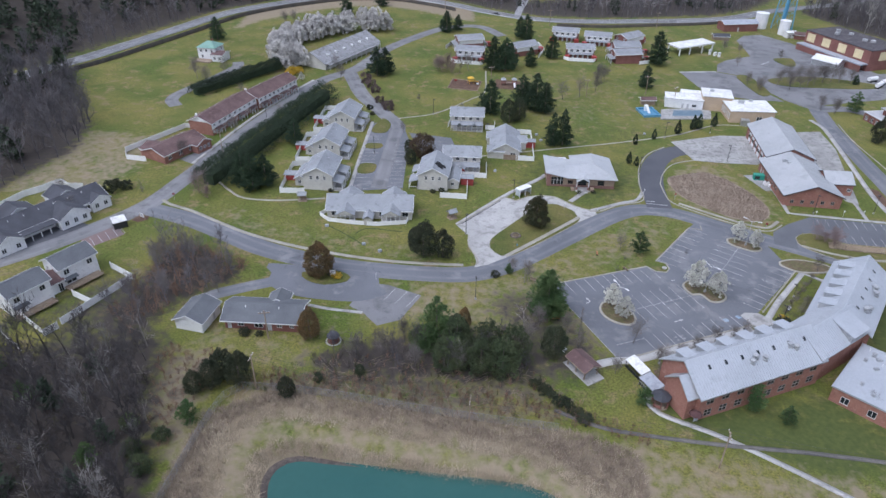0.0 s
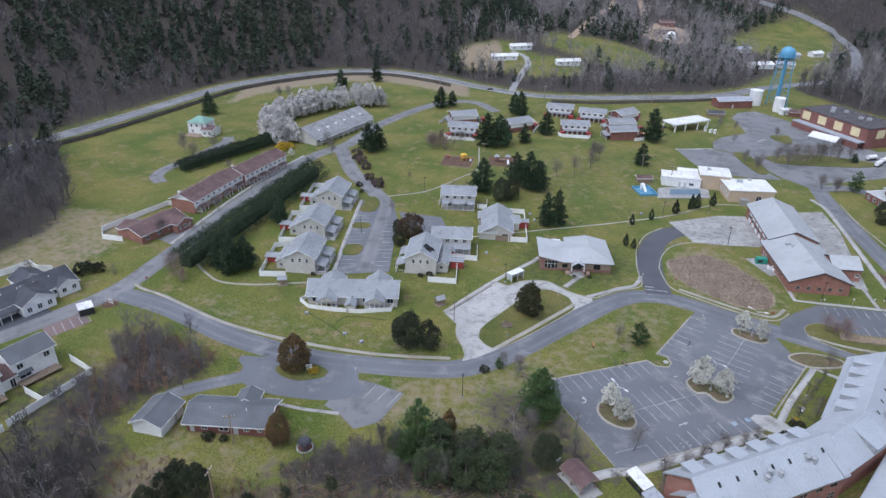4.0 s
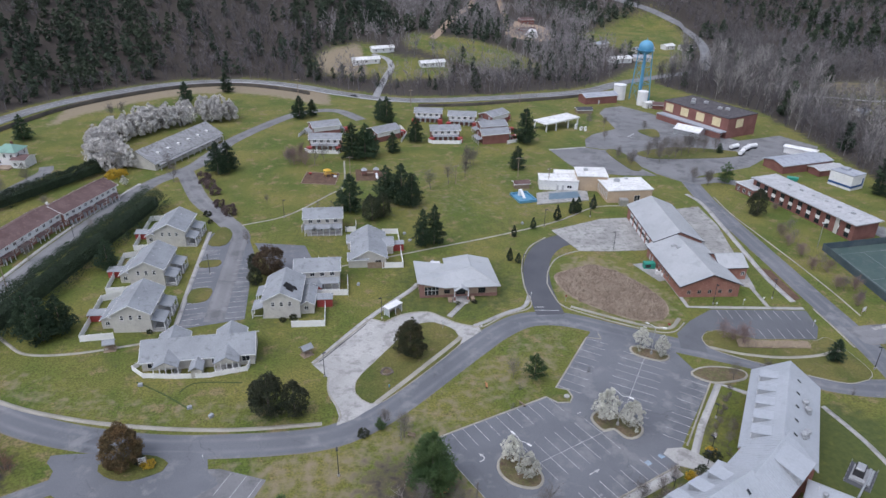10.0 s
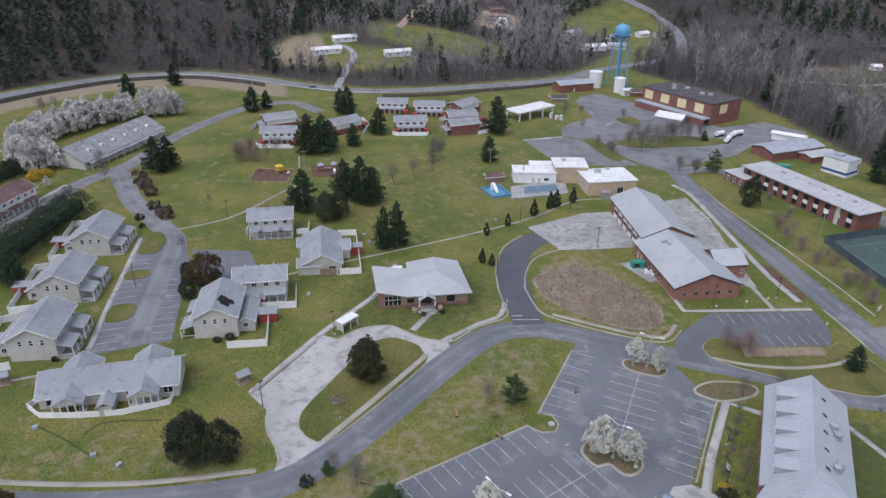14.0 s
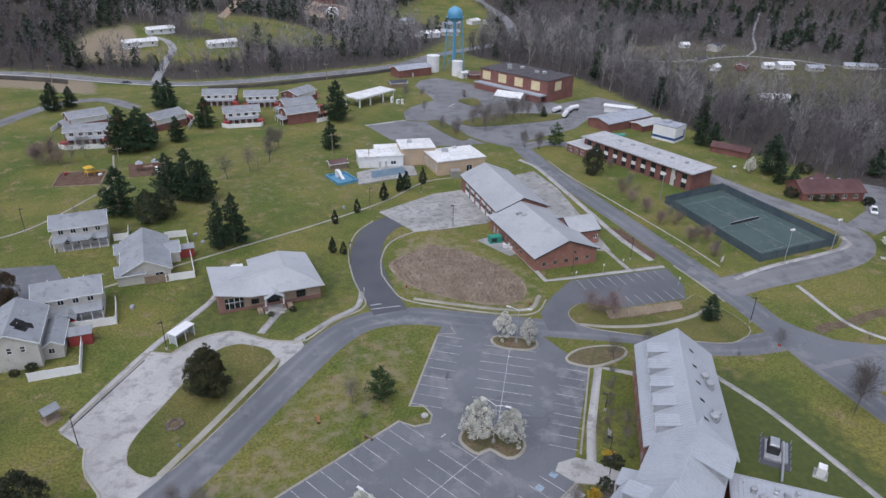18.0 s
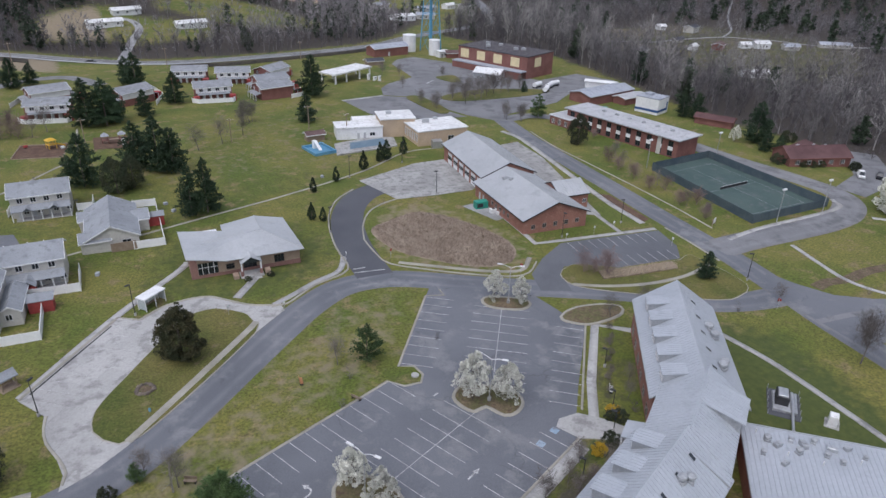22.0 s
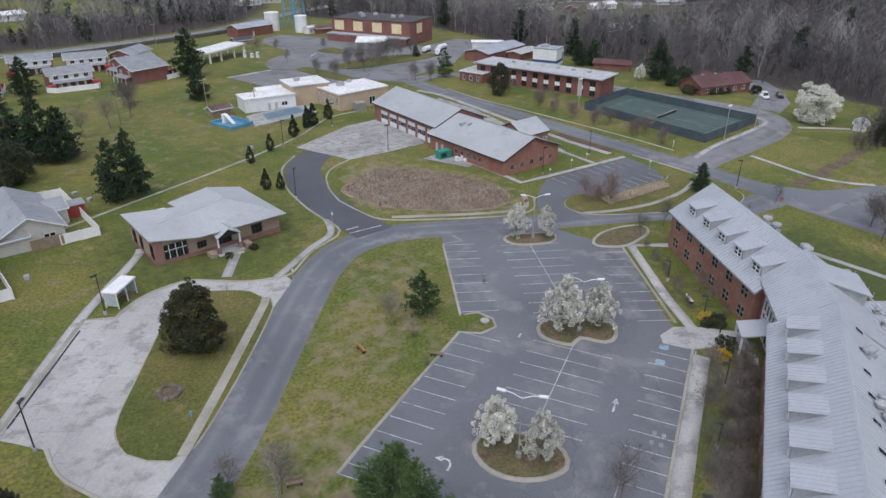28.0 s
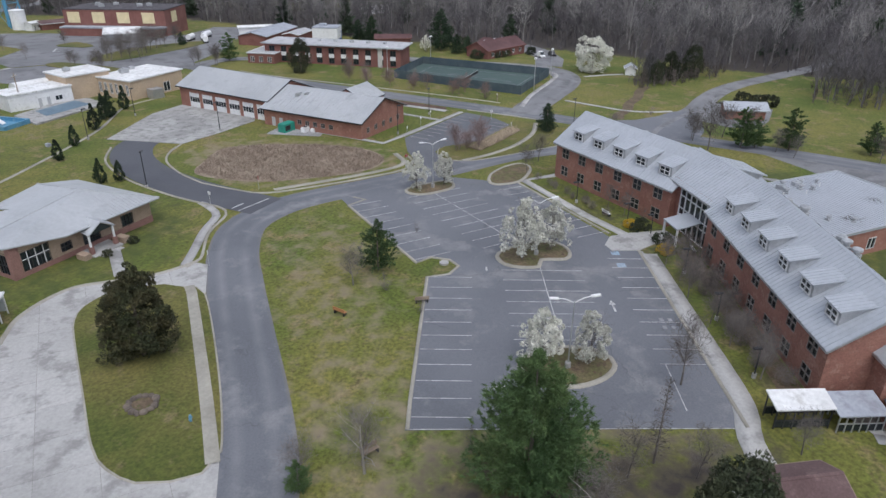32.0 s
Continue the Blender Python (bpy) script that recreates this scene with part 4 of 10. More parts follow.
kind_of_plant("gold", None, mesh_np("crown", *crown_clumps(103, 40, 36, 0.95, 0.6, -0.1, 0.1, 0.3, 0.0, 0.5)), None, GOLD)
kind_of_plant("snag", bare_skeleton(111, 11.0, kids=((1, 3, 5), (2, 3), (2,), ()), sides=(7, 5, 3, 1), girth=0.02, rise=0.1).mesh("trunk"), None, mat("bleached_wood", (0.33, 0.3, 0.27), (0.26, 0.24, 0.21), 0.3, 4, 0.9), None)
kind_of_plant("bush", bare_skeleton(112, 2.6, kids=((5, 6, 6), (4, 4), (3,), ()), sides=(4, 3, 1, 1), girth=0.014, rise=0.3, least=0.01).mesh("trunk"), None, TWIGS, None)
kind_of_plant("larch", larch_form(113), None, TWIGS, None)


def wood_template(seed, h, kids=((1, 5, 6), (3, 3), (3,), ()), least=0.08):
    b = bare_skeleton(seed, h * 1.1, kids=kids, sides=(4, 3, 1, 1) if len(kids) > 3 else (3, 1, 1), girth=0.015, rise=0.55, least=least * 0.85)
    return np.array(b.v, np.float32), np.array(b.f, np.int32)


def brush_template(seed, h):
    b = bare_skeleton(seed, h, kids=((4, 5, 5), (3, 3), (2,), ()), sides=(3, 1, 1, 1), girth=0.012, rise=0.3, least=0.012 * h)
    return np.array(b.v, np.float32), np.array(b.f, np.int32)


def limb_pile(seed, n=7):
    """A few thin cut limbs lying roughly side by side."""
    r = np.random.default_rng(seed)
    b = Boughs(seed)
    b.least = 0.02
    for _ in range(n):
        a, L, o = r.normal(0.3, 0.5), r.uniform(1.2, 3.4), r.normal(size=2) * 0.8
        d = np.array((math.cos(a), math.sin(a))) * L / 2
        b.limb(np.array((*(o - d), 0.15 + r.uniform(0, 0.3))), np.array((*(o + d), 0.15 + r.uniform(0, 0.45))), 0.05, 0.02, 3)
    return np.array(b.v, np.float32), np.array(b.f, np.int32)


def tuft_template(seed, h, n=9):
    """A tuft of bent dead blades."""
    r = np.random.default_rng(seed)
    a = r.uniform(0, 2 * math.pi, n)
    lean = r.uniform(0.2, 1.1, n) * h
    root = r.normal(size=(n, 2)) * 0.22
    tip = root + np.stack([np.cos(a), np.sin(a)], 1) * lean[:, None]
    w = np.stack([-np.sin(a), np.cos(a)], 1) * 0.05 * h
    v = np.zeros((n, 3, 3))
    v[:, 0, :2], v[:, 1, :2], v[:, 2, :2] = root + w, root - w, tip
    v[:, :2, 2], v[:, 2, 2] = -0.05, h * r.uniform(0.35, 1.0, n)
    return v.reshape(-1, 3).astype(np.float32), np.arange(3 * n, dtype=np.int32).reshape(n, 3)


def conifer_template(seed, h, whorls=8, arms=6, tuft=0.11, reps=2, per=2):
    v, f = conifer_crown(seed, h, h * 0.29, 0.1, whorls, arms, h * tuft, per=per, ragged=0.45, reps=reps, blunt=0.5, wide=0.55)
    return v.astype(np.float32), f.astype(np.int32)


def puff_template(seed, h, twigs=40):
    """A far leafless tree: a thin stem with a rounded haze of twigs."""
    b = bare_skeleton(seed, h, kids=((0, 3, 4), (2,), ()), sides=(3, 1, 1), girth=0.013, rise=0.4, least=0.08)
    v, f = np.array(b.v, np.float32), np.array(b.f, np.int32)
    r = np.random.default_rng(seed)
    d = unit(twigs, r)
    p = np.stack([d[:, 0] * h * 0.2, d[:, 1] * h * 0.2, h * (0.66 + 0.26 * d[:, 2])], 1) * (1 + 0.25 * r.normal(size=(twigs, 1)))
    ax = d * 0.7 + unit(twigs, r) * 0.5 + np.array((0, 0, 0.7))
    v2, f2 = flakes(p, h * 0.095, 0.15, ax / np.linalg.norm(ax, axis=1)[:, None], r)
    return np.concatenate([v, v2.astype(np.float32)]), np.concatenate([f, f2.astype(np.int32) + len(v)])


def thicket(name, label, places, templates, material, lo=0.7, hi=1.2, sink=0.0, category="woods"):
    """Many trees joined into one mesh, for woods that nobody could count."""
    vs, fs, base = [], [], 0
    z = lie(places[:, 0], places[:, 1])
    for i, (x, y) in enumerate(places):
        v, f = templates[int(rng.integers(len(templates)))]
        a, s = rng.uniform(0, 2 * math.pi), rng.uniform(lo, hi)
        c, q = math.cos(a) * s, math.sin(a) * s
        w = np.empty_like(v)
        w[:, 0], w[:, 1], w[:, 2] = v[:, 0] * c - v[:, 1] * q + x, v[:, 0] * q + v[:, 1] * c + y, v[:, 2] * s * rng.uniform(0.85, 1.15) + z[i] - sink
        vs.append(w), fs.append(f + base)
        base += len(v)
    ob = put(name, mesh_np(name, np.concatenate(vs), np.concatenate(fs)), material)
    return tagged(ob, label, category, kind="stuff")


def inside(p, poly):
    """Which of the points p lie in the outline poly."""
    x, y, ok = p[:, 0], p[:, 1], np.zeros(len(p), bool)
    for (ax, ay), (bx, by) in zip(poly, poly[1:] + poly[:1]):
        cross = (ay > y) != (by > y)
        with np.errstate(divide="ignore", invalid="ignore"):
            ok ^= cross & (x < (bx - ax) * (y - ay) / (by - ay) + ax)
    return ok


def scatter(poly, spacing, jitter=0.9):
    q = np.array(poly)
    xs, ys = np.arange(q[:, 0].min(), q[:, 0].max(), spacing), np.arange(q[:, 1].min(), q[:, 1].max(), spacing)
    p = np.stack(np.meshgrid(xs, ys), -1).reshape(-1, 2)
    p = p + rng.uniform(-0.5, 0.5, p.shape) * spacing * jitter
    return p[inside(p, poly)]

# ---- the lie of the land ----
WEST_WOODS = [(-132, 168), (-121, 205), (-125, 228), (-142, 256), (-160, 285), (-182, 262), (-250, 130), (-320, -40), (-200, 40), (-150, 140)]
NEAR_WOODS = [(-140, 110), (-104, 108), (-76, 105), (-62, 111), (-58, 101), (-55.5, 92), (-53, 84), (-49, 76), (-47, 60), (-46, 30), (-140, 30)]
BASIN_LAWN = [(70.5, 189), (70.6, 178.8), (83, 168), (91, 164.5), (98, 168), (101.6, 180), (99, 192), (92, 204), (84, 206), (76, 202)]
FRONT_LAWN = [(-66, 161), (-48, 152), (-30, 147), (-4, 143.6), (4, 145), (3, 152), (-20, 153), (-40, 159), (-62, 172)]
PALE_STRIP = [(-57, 108), (-46, 106), (-44, 99), (-47, 92), (-47, 80), (-52, 84), (-55, 92), (-57.5, 101)]
ROUGH_WOODS = [(-73, 150), (-60, 147), (-47, 139), (-50, 132), (-60, 124), (-66, 112), (-74, 118), (-71, 135)]
MID_WOODS = [(-27, 106), (-20, 112), (-8, 113), (2, 117), (14, 113), (19, 106), (17, 100.5), (2, 101.5), (-10, 101), (-24, 102)]
EAST_WOODS = [(222, 434), (250, 363), (246, 321), (234, 258), (232, 225), (238, 180), (235, 146), (222, 112), (220, 67), (225, -20), (540, -20), (540, 600), (330, 600), (280, 500)]
TRAILER_FIELD = [(8, 466), (14, 482), (30, 497), (54, 506), (64, 480), (98, 466), (90, 440), (58, 434), (40, 446), (22, 452)]
GREEN_FIELD = [(72, 502), (80, 528), (112, 534), (143, 522), (165, 478), (150, 462), (114, 465)]
VALLEY_FIELD = [(318, 402), (350, 424), (400, 432), (432, 410), (440, 372), (452, 345), (438, 312), (412, 288), (380, 262), (345, 262), (308, 270), (298, 284), (304, 312), (312, 334), (302, 356), (306, 384)]
FAR_FIELD = [(233, 600), (300, 670), (346, 690), (354, 630), (318, 545), (262, 535)]
BANK = [(-48, 60), (-44, 90), (-32, 97), (2, 91), (26, 87), (36, 82), (34, 50), (34, 20), (-48, 20)]


VERGE = [(18, 138), (30, 135.5), (52, 143.5), (57, 147), (70, 164), (64, 171), (52, 168), (36, 154), (24, 145)]
DORM_SOUTH = [(44, 100), (58, 95), (78, 100), (92, 84), (70, 76), (52, 84), (40, 92)]
DORM_EAST = [(92, 112), (101, 131), (112, 134), (121, 126), (112, 80), (100, 84)]
DORM_FRONT = [(40, 101), (74, 114), (80, 117), (96, 137), (91, 141), (73, 122), (40, 106)]
LOT_TIP = [(50, 143.5), (54, 139.5), (59, 140), (59, 146), (55, 148)]
BRAMBLE_BANK = [(-41.2, 95.5), (-35, 102), (-21, 107), (2, 106), (17, 105), (24, 98), (30, 91), (13, 90.3), (-3, 91.4), (-19, 94.6), (-32, 95.4)]
THICKET_FLOOR = [(10, 128), (18, 132), (25, 132), (31, 120), (36, 109), (38, 106), (30, 98), (18, 103)]
OFFICE_LAWN = [(22, 184), (30, 205), (60, 208), (64, 190), (58, 180), (40, 174)]
COURT_LAWN = [(-50, 170), (-48, 196), (-30, 200), (0, 200), (8, 176), (-8, 158), (-34, 160)]
MID_LAWN = [(-2, 204), (22, 200), (60, 214), (96, 240), (60, 236), (20, 256), (-4, 240)]
WEST_FIELD = [(-130, 172), (-100, 178), (-92, 200), (-88, 216), (-124, 222), (-126, 200)]
NORTH_LAWN = [(2, 250), (60, 235), (110, 245), (112, 290), (60, 300), (20, 300)]
RAVINE_EDGE = [(-77, 142), (-70, 122), (-60, 113), (-52, 107), (-58, 100), (-84, 102), (-82, 118)]
DUPLEX_YARD = [(-91, 118.6), (-84, 111.6), (-74.2, 131.8), (-80.4, 136.6), (-86, 127)]
RANCH_LAWN = [(-56, 113), (-48, 124), (-30, 124), (-20, 116), (-20, 104), (-50, 104)]
SOUTH_MEADOW = [(34, 88), (52, 83), (75, 78), (120, 68), (120, 10), (30, 10), (34, 50)]
POND_SIDE = [(-20, 134), (12, 136), (24, 144), (34, 134), (38, 108), (26, 100), (0, 118), (-20, 118)]


def build_ground():
    def steps(fine_lo, fine_hi, d, far_lo, far_hi):
        a = list(np.arange(fine_lo, fine_hi + d, d))
        s, v = d, a[0]
        while v > far_lo:
            s *= 1.12
            v -= min(s, 120)
            a.insert(0, v)
        s, v = d, a[-1]
        while v < far_hi:
            s *= 1.06
            v += min(s, 60)
            a.append(v)
        return np.array(a)

    xs, ys = steps(-130, 230, 2.5, -2500, 2600), steps(30, 410, 2.5, -900, 3200)
    X, Y = np.meshgrid(xs, ys)
    v = np.stack([X.ravel(), Y.ravel(), lie(X, Y).ravel()], 1)
    nx, ny = len(xs), len(ys)
    i = (np.arange(ny - 1)[:, None] * nx + np.arange(nx - 1)[None]).ravel()
    me = mesh_np("ground", v, np.stack([i, i + 1, i + nx + 1, i + nx], 1))
    me.polygons.foreach_set("use_smooth", [True] * len(me.polygons))
    p = v[:, :2]
    d = beyond_highway(p[:, 0], p[:, 1])
    field = inside(p, TRAILER_FIELD) | inside(p, GREEN_FIELD) | inside(p, FAR_FIELD) | inside(p, VALLEY_FIELD)
    litter = (inside(p, WEST_WOODS) | inside(p, NEAR_WOODS) | inside(p, ROUGH_WOODS) | inside(p, MID_WOODS) | inside(p, EAST_WOODS) | (d > 9) | (p[:, 1] > 560) | (p[:, 0] > 440)) & ~field
    fw = from_water(p[:, 0], p[:, 1])
    dry = (inside(p, BANK) & ((fw < 2.8) | (fw > 6.4))) | (inside(p, TRAILER_FIELD) & (p[:, 0] < 44)) | ((d < -2) & (d > -26) & (p[:, 0] > -110) & (p[:, 0] < 20))
    dry = np.where(dry, 1.0, 0.0)
    for poly, val in ((VERGE, 0.34), (WEST_FIELD, 0.6), (BANK, 0.32), (NORTH_LAWN, 0.22), (POND_SIDE, 0.46), (SOUTH_MEADOW, 0.48), (RANCH_LAWN, 0.3), (BASIN_LAWN, 0.5), (FRONT_LAWN, 0.34), (PALE_STRIP, 0.85)):
        dry = np.maximum(dry, val * inside(p, poly))
    for cx, cy, r in ((352, 410, 20), (396, 415, 18), (318, 372, 12), (400, 355, 16)):
        open_ground = np.hypot(p[:, 0] - cx, p[:, 1] - cy) < r
        litter, dry = litter & ~open_ground, np.maximum(dry, 0.8 * open_ground)
    lush_shade = np.zeros(len(p))
    # Greener grass; beside the dormitory the dark tone also paints in its shade.
    for poly, val in ((DORM_SOUTH, 0.88), (DORM_EAST, 0.9), (DORM_FRONT, 0.5), (OFFICE_LAWN, 0.6), (LOT_TIP, 0.7), (COURT_LAWN, 0.36), (MID_LAWN, 0.32), (NORTH_LAWN, 0.18)):
        lush_shade = np.maximum(lush_shade, val * inside(p, poly))
    def soften(a, times):
        g = np.asarray(a, float).reshape(ny, nx)
        for _ in range(times):
            g = (np.pad(g, 1, mode="edge")[:-2, 1:-1] + np.pad(g, 1, mode="edge")[2:, 1:-1] + np.pad(g, 1, mode="edge")[1:-1, :-2] + np.pad(g, 1, mode="edge")[1:-1, 2:] + 2 * g) / 6
        return g.ravel()

    litter = np.maximum(litter, 0.66 * inside(p, THICKET_FLOOR))
    litter = np.maximum(litter, np.maximum(0.62 * inside(p, RAVINE_EDGE), 0.45 * inside(p, PALE_STRIP)))
    litter = np.maximum(litter, np.maximum(0.5 * inside(p, DUPLEX_YARD), 0.36 * inside(p, DORM_FRONT)))
    litter = np.maximum(litter, 0.5 * inside(p, BRAMBLE_BANK))
    dry = np.maximum(dry, 0.5 * inside(p, BRAMBLE_BANK))
    litter = np.maximum(litter, 0.15 * (inside(p, BANK) & (fw > 10)))
    litter = np.maximum(litter, 0.62 * inside(p, VALLEY_FIELD))
    dry = np.maximum(dry, 0.3 * inside(p, VALLEY_FIELD))
    lush_shade, litter, dry = soften(lush_shade, 3), soften(litter, 3), soften(dry, 2)
    for name, val in (("lush_shade", lush_shade), ("litter", litter), ("dry", dry)):
        me.attributes.new(name, "FLOAT", "POINT").data.foreach_set("value", val.astype(np.float32))
    m = mat("rough_lawn", (0.074, 0.103, 0.012), (0.152, 0.142, 0.031), 0.06, 2.4, 0.95, bump=0.6, spread=0.5, cut=(0.36, 0.64), c3=(0.185, 0.148, 0.066), third=0.32)
    n, l = m.node_tree.nodes, m.node_tree.links
    base = n["Principled BSDF"].inputs["Base Color"]
    colour = base.links[0].from_socket
    geo = n.new("ShaderNodeNewGeometry")
    # litter: brown leaf floor, its colour deepened for shade the sparse trees leave out.
    for name, a, b, scale in (("lush_shade", (0.03, 0.048, 0.008), (0.098, 0.115, 0.026), 0.16), ("dry", (0.285, 0.232, 0.158), (0.19, 0.155, 0.1), 0.12), ("litter", (0.03, 0.025, 0.021), (0.068, 0.055, 0.046), 0.09)):
        at = n.new("ShaderNodeAttribute")
        at.attribute_name = name
        t = n.new("ShaderNodeTexNoise")
        t.inputs["Scale"].default_value, t.inputs["Detail"].default_value = 0.5, 6.0
        l.new(geo.outputs["Position"], t.inputs["Vector"])
        edge = n.new("ShaderNodeMath")
        edge.operation = "MULTIPLY_ADD"
        l.new(t.outputs["Fac"], edge.inputs[0])
        edge.inputs[1].default_value = 1.5
        l.new(at.outputs["Fac"], edge.inputs[2])
        r = n.new("ShaderNodeMapRange")
        r.inputs[1].default_value, r.inputs[2].default_value = 1.02, 1.55
        l.new(edge.outputs[0], r.inputs[0])
        t2 = n.new("ShaderNodeTexNoise")
        t2.inputs["Scale"].default_value, t2.inputs["Detail"].default_value = scale * 6, 6.0
        l.new(geo.outputs["Position"], t2.inputs["Vector"])
        tone = n.new("ShaderNodeMix")
        tone.data_type = "RGBA"
        l.new(t2.outputs["Fac"], tone.inputs["Factor"])
        tone.inputs[6].default_value, tone.inputs[7].default_value = (*a, 1), (*b, 1)
        x = n.new("ShaderNodeMix")
        x.data_type = "RGBA"
        l.new(r.outputs[0], x.inputs["Factor"]), l.new(colour, x.inputs[6]), l.new(tone.outputs[2], x.inputs[7])
        colour = x.outputs[2]
    l.new(colour, base)
    me.materials.append(m)
    tagged(new("ground", me), "patchy early-spring grass, dry leaves and bare winter ground", kind="structure")


build_ground()
water = put("water", Form().box(-50, 50, 25, 95, -1.3, -0.95), WATER)
tagged(water, "still green pond water", kind="structure")

SHORE = []
for k in range(150):
    a, lo, hi = 2 * math.pi * k / 150, 2.0, 50.0
    for _ in range(24):
        m = (lo + hi) / 2
        if float(from_water(POND[0] + m * math.cos(a), 58 + m * math.sin(a))) < -0.5:
            lo = m
        else:
            hi = m
    SHORE.append((POND[0] + lo * math.cos(a), 58 + lo * math.sin(a)))
RIPRAP = mat("dark_wet_stones", (0.06, 0.048, 0.042), (0.11, 0.09, 0.075), 0.9, 4, 0.9, bump=0.8, spread=0.5)
shore = strip("shore", SHORE, [(0.9, 0.12), (0.3, 0.3), (-0.3, 0.22), (-0.8, -0.1)], RIPRAP, 0.0, True, label="dark wet stones along the pond's edge")

# ---- roads, drives and parking ----
MAIN = [(-83, 167), (-69, 161.3), (-58, 155), (-48, 148.7), (-37, 143.9), (-25, 140.3), (-12, 138.4), (0, 137.6), (8, 138.2), (16, 141.8), (24, 147.8),
        (33, 155.6), (42, 163.3), (49.5, 169.3), (57, 173.2), (64, 173.2), (70, 171), (77, 166.3), (84, 161.6), (92, 156.6), (99, 152.4), (106.5, 147.6), (113, 141.6), (119, 137.8), (127, 135.2), (136, 134)]
road("road", MAIN, 6.6, ASPHALT, 0.03, label="grey asphalt campus road, faded and patched")
road("road_row", [(-130, 122), (-106, 141), (-93, 155), (-83.5, 169), (-78.6, 185), (-75.4, 197), (-71.0, 216), (-64.6, 240), (-55.6, 267), (-50.5, 281), (-44.5, 289.5), (-38, 298), (-33, 312), (-23.5, 336), (0, 371), (20, 378), (32, 360)], 6.2, ASPHALT_OLD, 0.045, label="bleached asphalt street past the row houses")
road("road_lane", [(-41, 294), (-36, 277), (-31, 262), (-22, 245), (-16.5, 233), (-16.5, 222), (-17.5, 205), (-19, 183)], 6.4, ASPHALT_OLD, 0.06, label="bleached asphalt lane to the townhouse parking")
road("road_east", [(196, 330), (172, 295), (156, 270), (149.6, 247), (147, 228), (144.8, 210), (142.8, 192), (140.6, 174), (139.2, 160), (137.6, 148), (135.4, 137), (132.6, 124), (130.8, 112), (128, 95), (122, 65), (115, 30)], 6.8, ASPHALT, 0.05, label="wide grey asphalt street along the campus")
road("road_court", [(138, 154.5), (148, 154.6), (160, 153.9), (174, 153.3), (186, 154.8), (195, 159.6), (199, 166.5), (199, 175), (198, 184), (196.4, 193), (195.4, 203), (195, 214)], 8.2, ASPHALT_OLD, 0.07, label="asphalt drive curving round the tennis court")
road("road_woods", [(130, 125), (140, 123.5), (150, 120.5), (160, 117.4), (172, 115.6), (186, 112.4), (198, 107.6), (208, 102), (220, 95), (238, 85), (270, 70)], 5.6, ASPHALT_OLD, 0.085, label="narrow asphalt road towards the woods")
road("road_motel", [(152, 262), (168, 262), (184, 240), (195, 213)], 6.5, ASPHALT_OLD, 0.06, label="asphalt lane behind the motel wing")
road("road_loop", [(64.8, 174.8), (65.4, 182), (66.6, 191), (69.8, 202), (74.6, 210.5), (80, 215.6), (84.5, 217.5)], 7.4, ASPHALT_NEW, 0.075, label="fresh dark asphalt drive to the fire station")
road("highway", HIGHWAY[:16], 9.5, ASPHALT_OLD, 0.1, 6.0, label="two-lane highway curving round the valley")
for o in (-4.2, 0.0, 4.2):
    strip("highway_line", curve(HIGHWAY[:16], 6.0), [(o - 0.12, 0.05), (o + 0.12, 0.05)], LINE, 0.1, label="pale painted highway line")
road("far_road", [(202, 434), (240, 452), (277, 470), (301, 504), (322, 540), (341, 580), (353, 615), (354, 646), (342, 684), (318, 720)], 8, ASPHALT_OLD, 0.3, 6.0, label="highway winding up the far valley")
road("valley_lane", [(300, 396), (320, 389), (340, 378), (366, 378), (399, 374), (411, 361), (421, 349), (427, 332), (446, 315), (475, 300)], 3.2, GRAVEL, 0.25, 5.0, label="pale unpaved lane through the valley clearing")
road("hill_track", [(399, 374), (427, 391), (468, 428), (502, 456), (546, 489)], 1.6, GRAVEL, 0.3, 5.0, label="pale dirt track climbing into the woods")
road("farm_track", [(44, 405), (47, 420), (53, 440), (59, 458), (58, 474), (50, 482)], 4.0, GRAVEL, 0.25, label="pale gravel track up to the trailers")

sheet("house_lot", [(203, 168.5), (219, 173), (231, 183), (240, 190), (246, 182), (234, 171), (218, 162.5), (203.5, 160)], ASPHALT_OLD, 0.06, label="asphalt parking beside the maroon-roofed house", smooth=False)

DRIVE_EDGE = [(4.4, 161.9), (19, 179.3), (22.3, 177.0), (24.5, 178.6), (26.7, 179.9), (30.4, 180.6), (34.2, 180.1), (36.8, 177.6), (39.7, 174.5), (42, 173), (45.1, 171.8)]
paved("concrete_drive", [(8.6, 141.0), (9.2, 143.7), (8.7, 146.8), (7.4, 150.7), (7.2, 154.1), (7.5, 156.8), (6.7, 158.1)] + DRIVE_EDGE[:2] + curve(DRIVE_EDGE[2:], 1.2) + [(45.1, 169.8), (38.8, 165), (26.7, 154), (17.7, 146.4), (12, 142.4)], 0.05, 49, 4.6, "pale concrete bus loop and parking bays, stained and jointed")
strip("kerb", DRIVE_EDGE[:3] + curve(DRIVE_EDGE[2:], 1.2), [(-0.35, 0.0), (-0.3, 0.13), (-0.05, 0.16), (0.1, 0.16), (0.1, -0.1)], KERB_M, 0.04, label="broad pale concrete kerb of the bus loop")
ISLE = [(39.2, 168.2), (38.8, 171.0), (36.8, 173.4), (34.5, 175.2), (31.3, 175.3), (28.7, 173.8), (26.0, 170.8), (19.6, 162.7), (14.9, 156.7), (13.4, 153.7), (13.1, 150.5), (14.2, 148.2), (15.8, 146.6), (18.4, 146.9), (27.5, 154.4), (38.8, 165.2)]
sheet("island", ISLE, GRASS_ISLE, 0.17, 0.25, label="patchy grass island inside the bus loop", smooth=True)
kerb(ISLE, True)
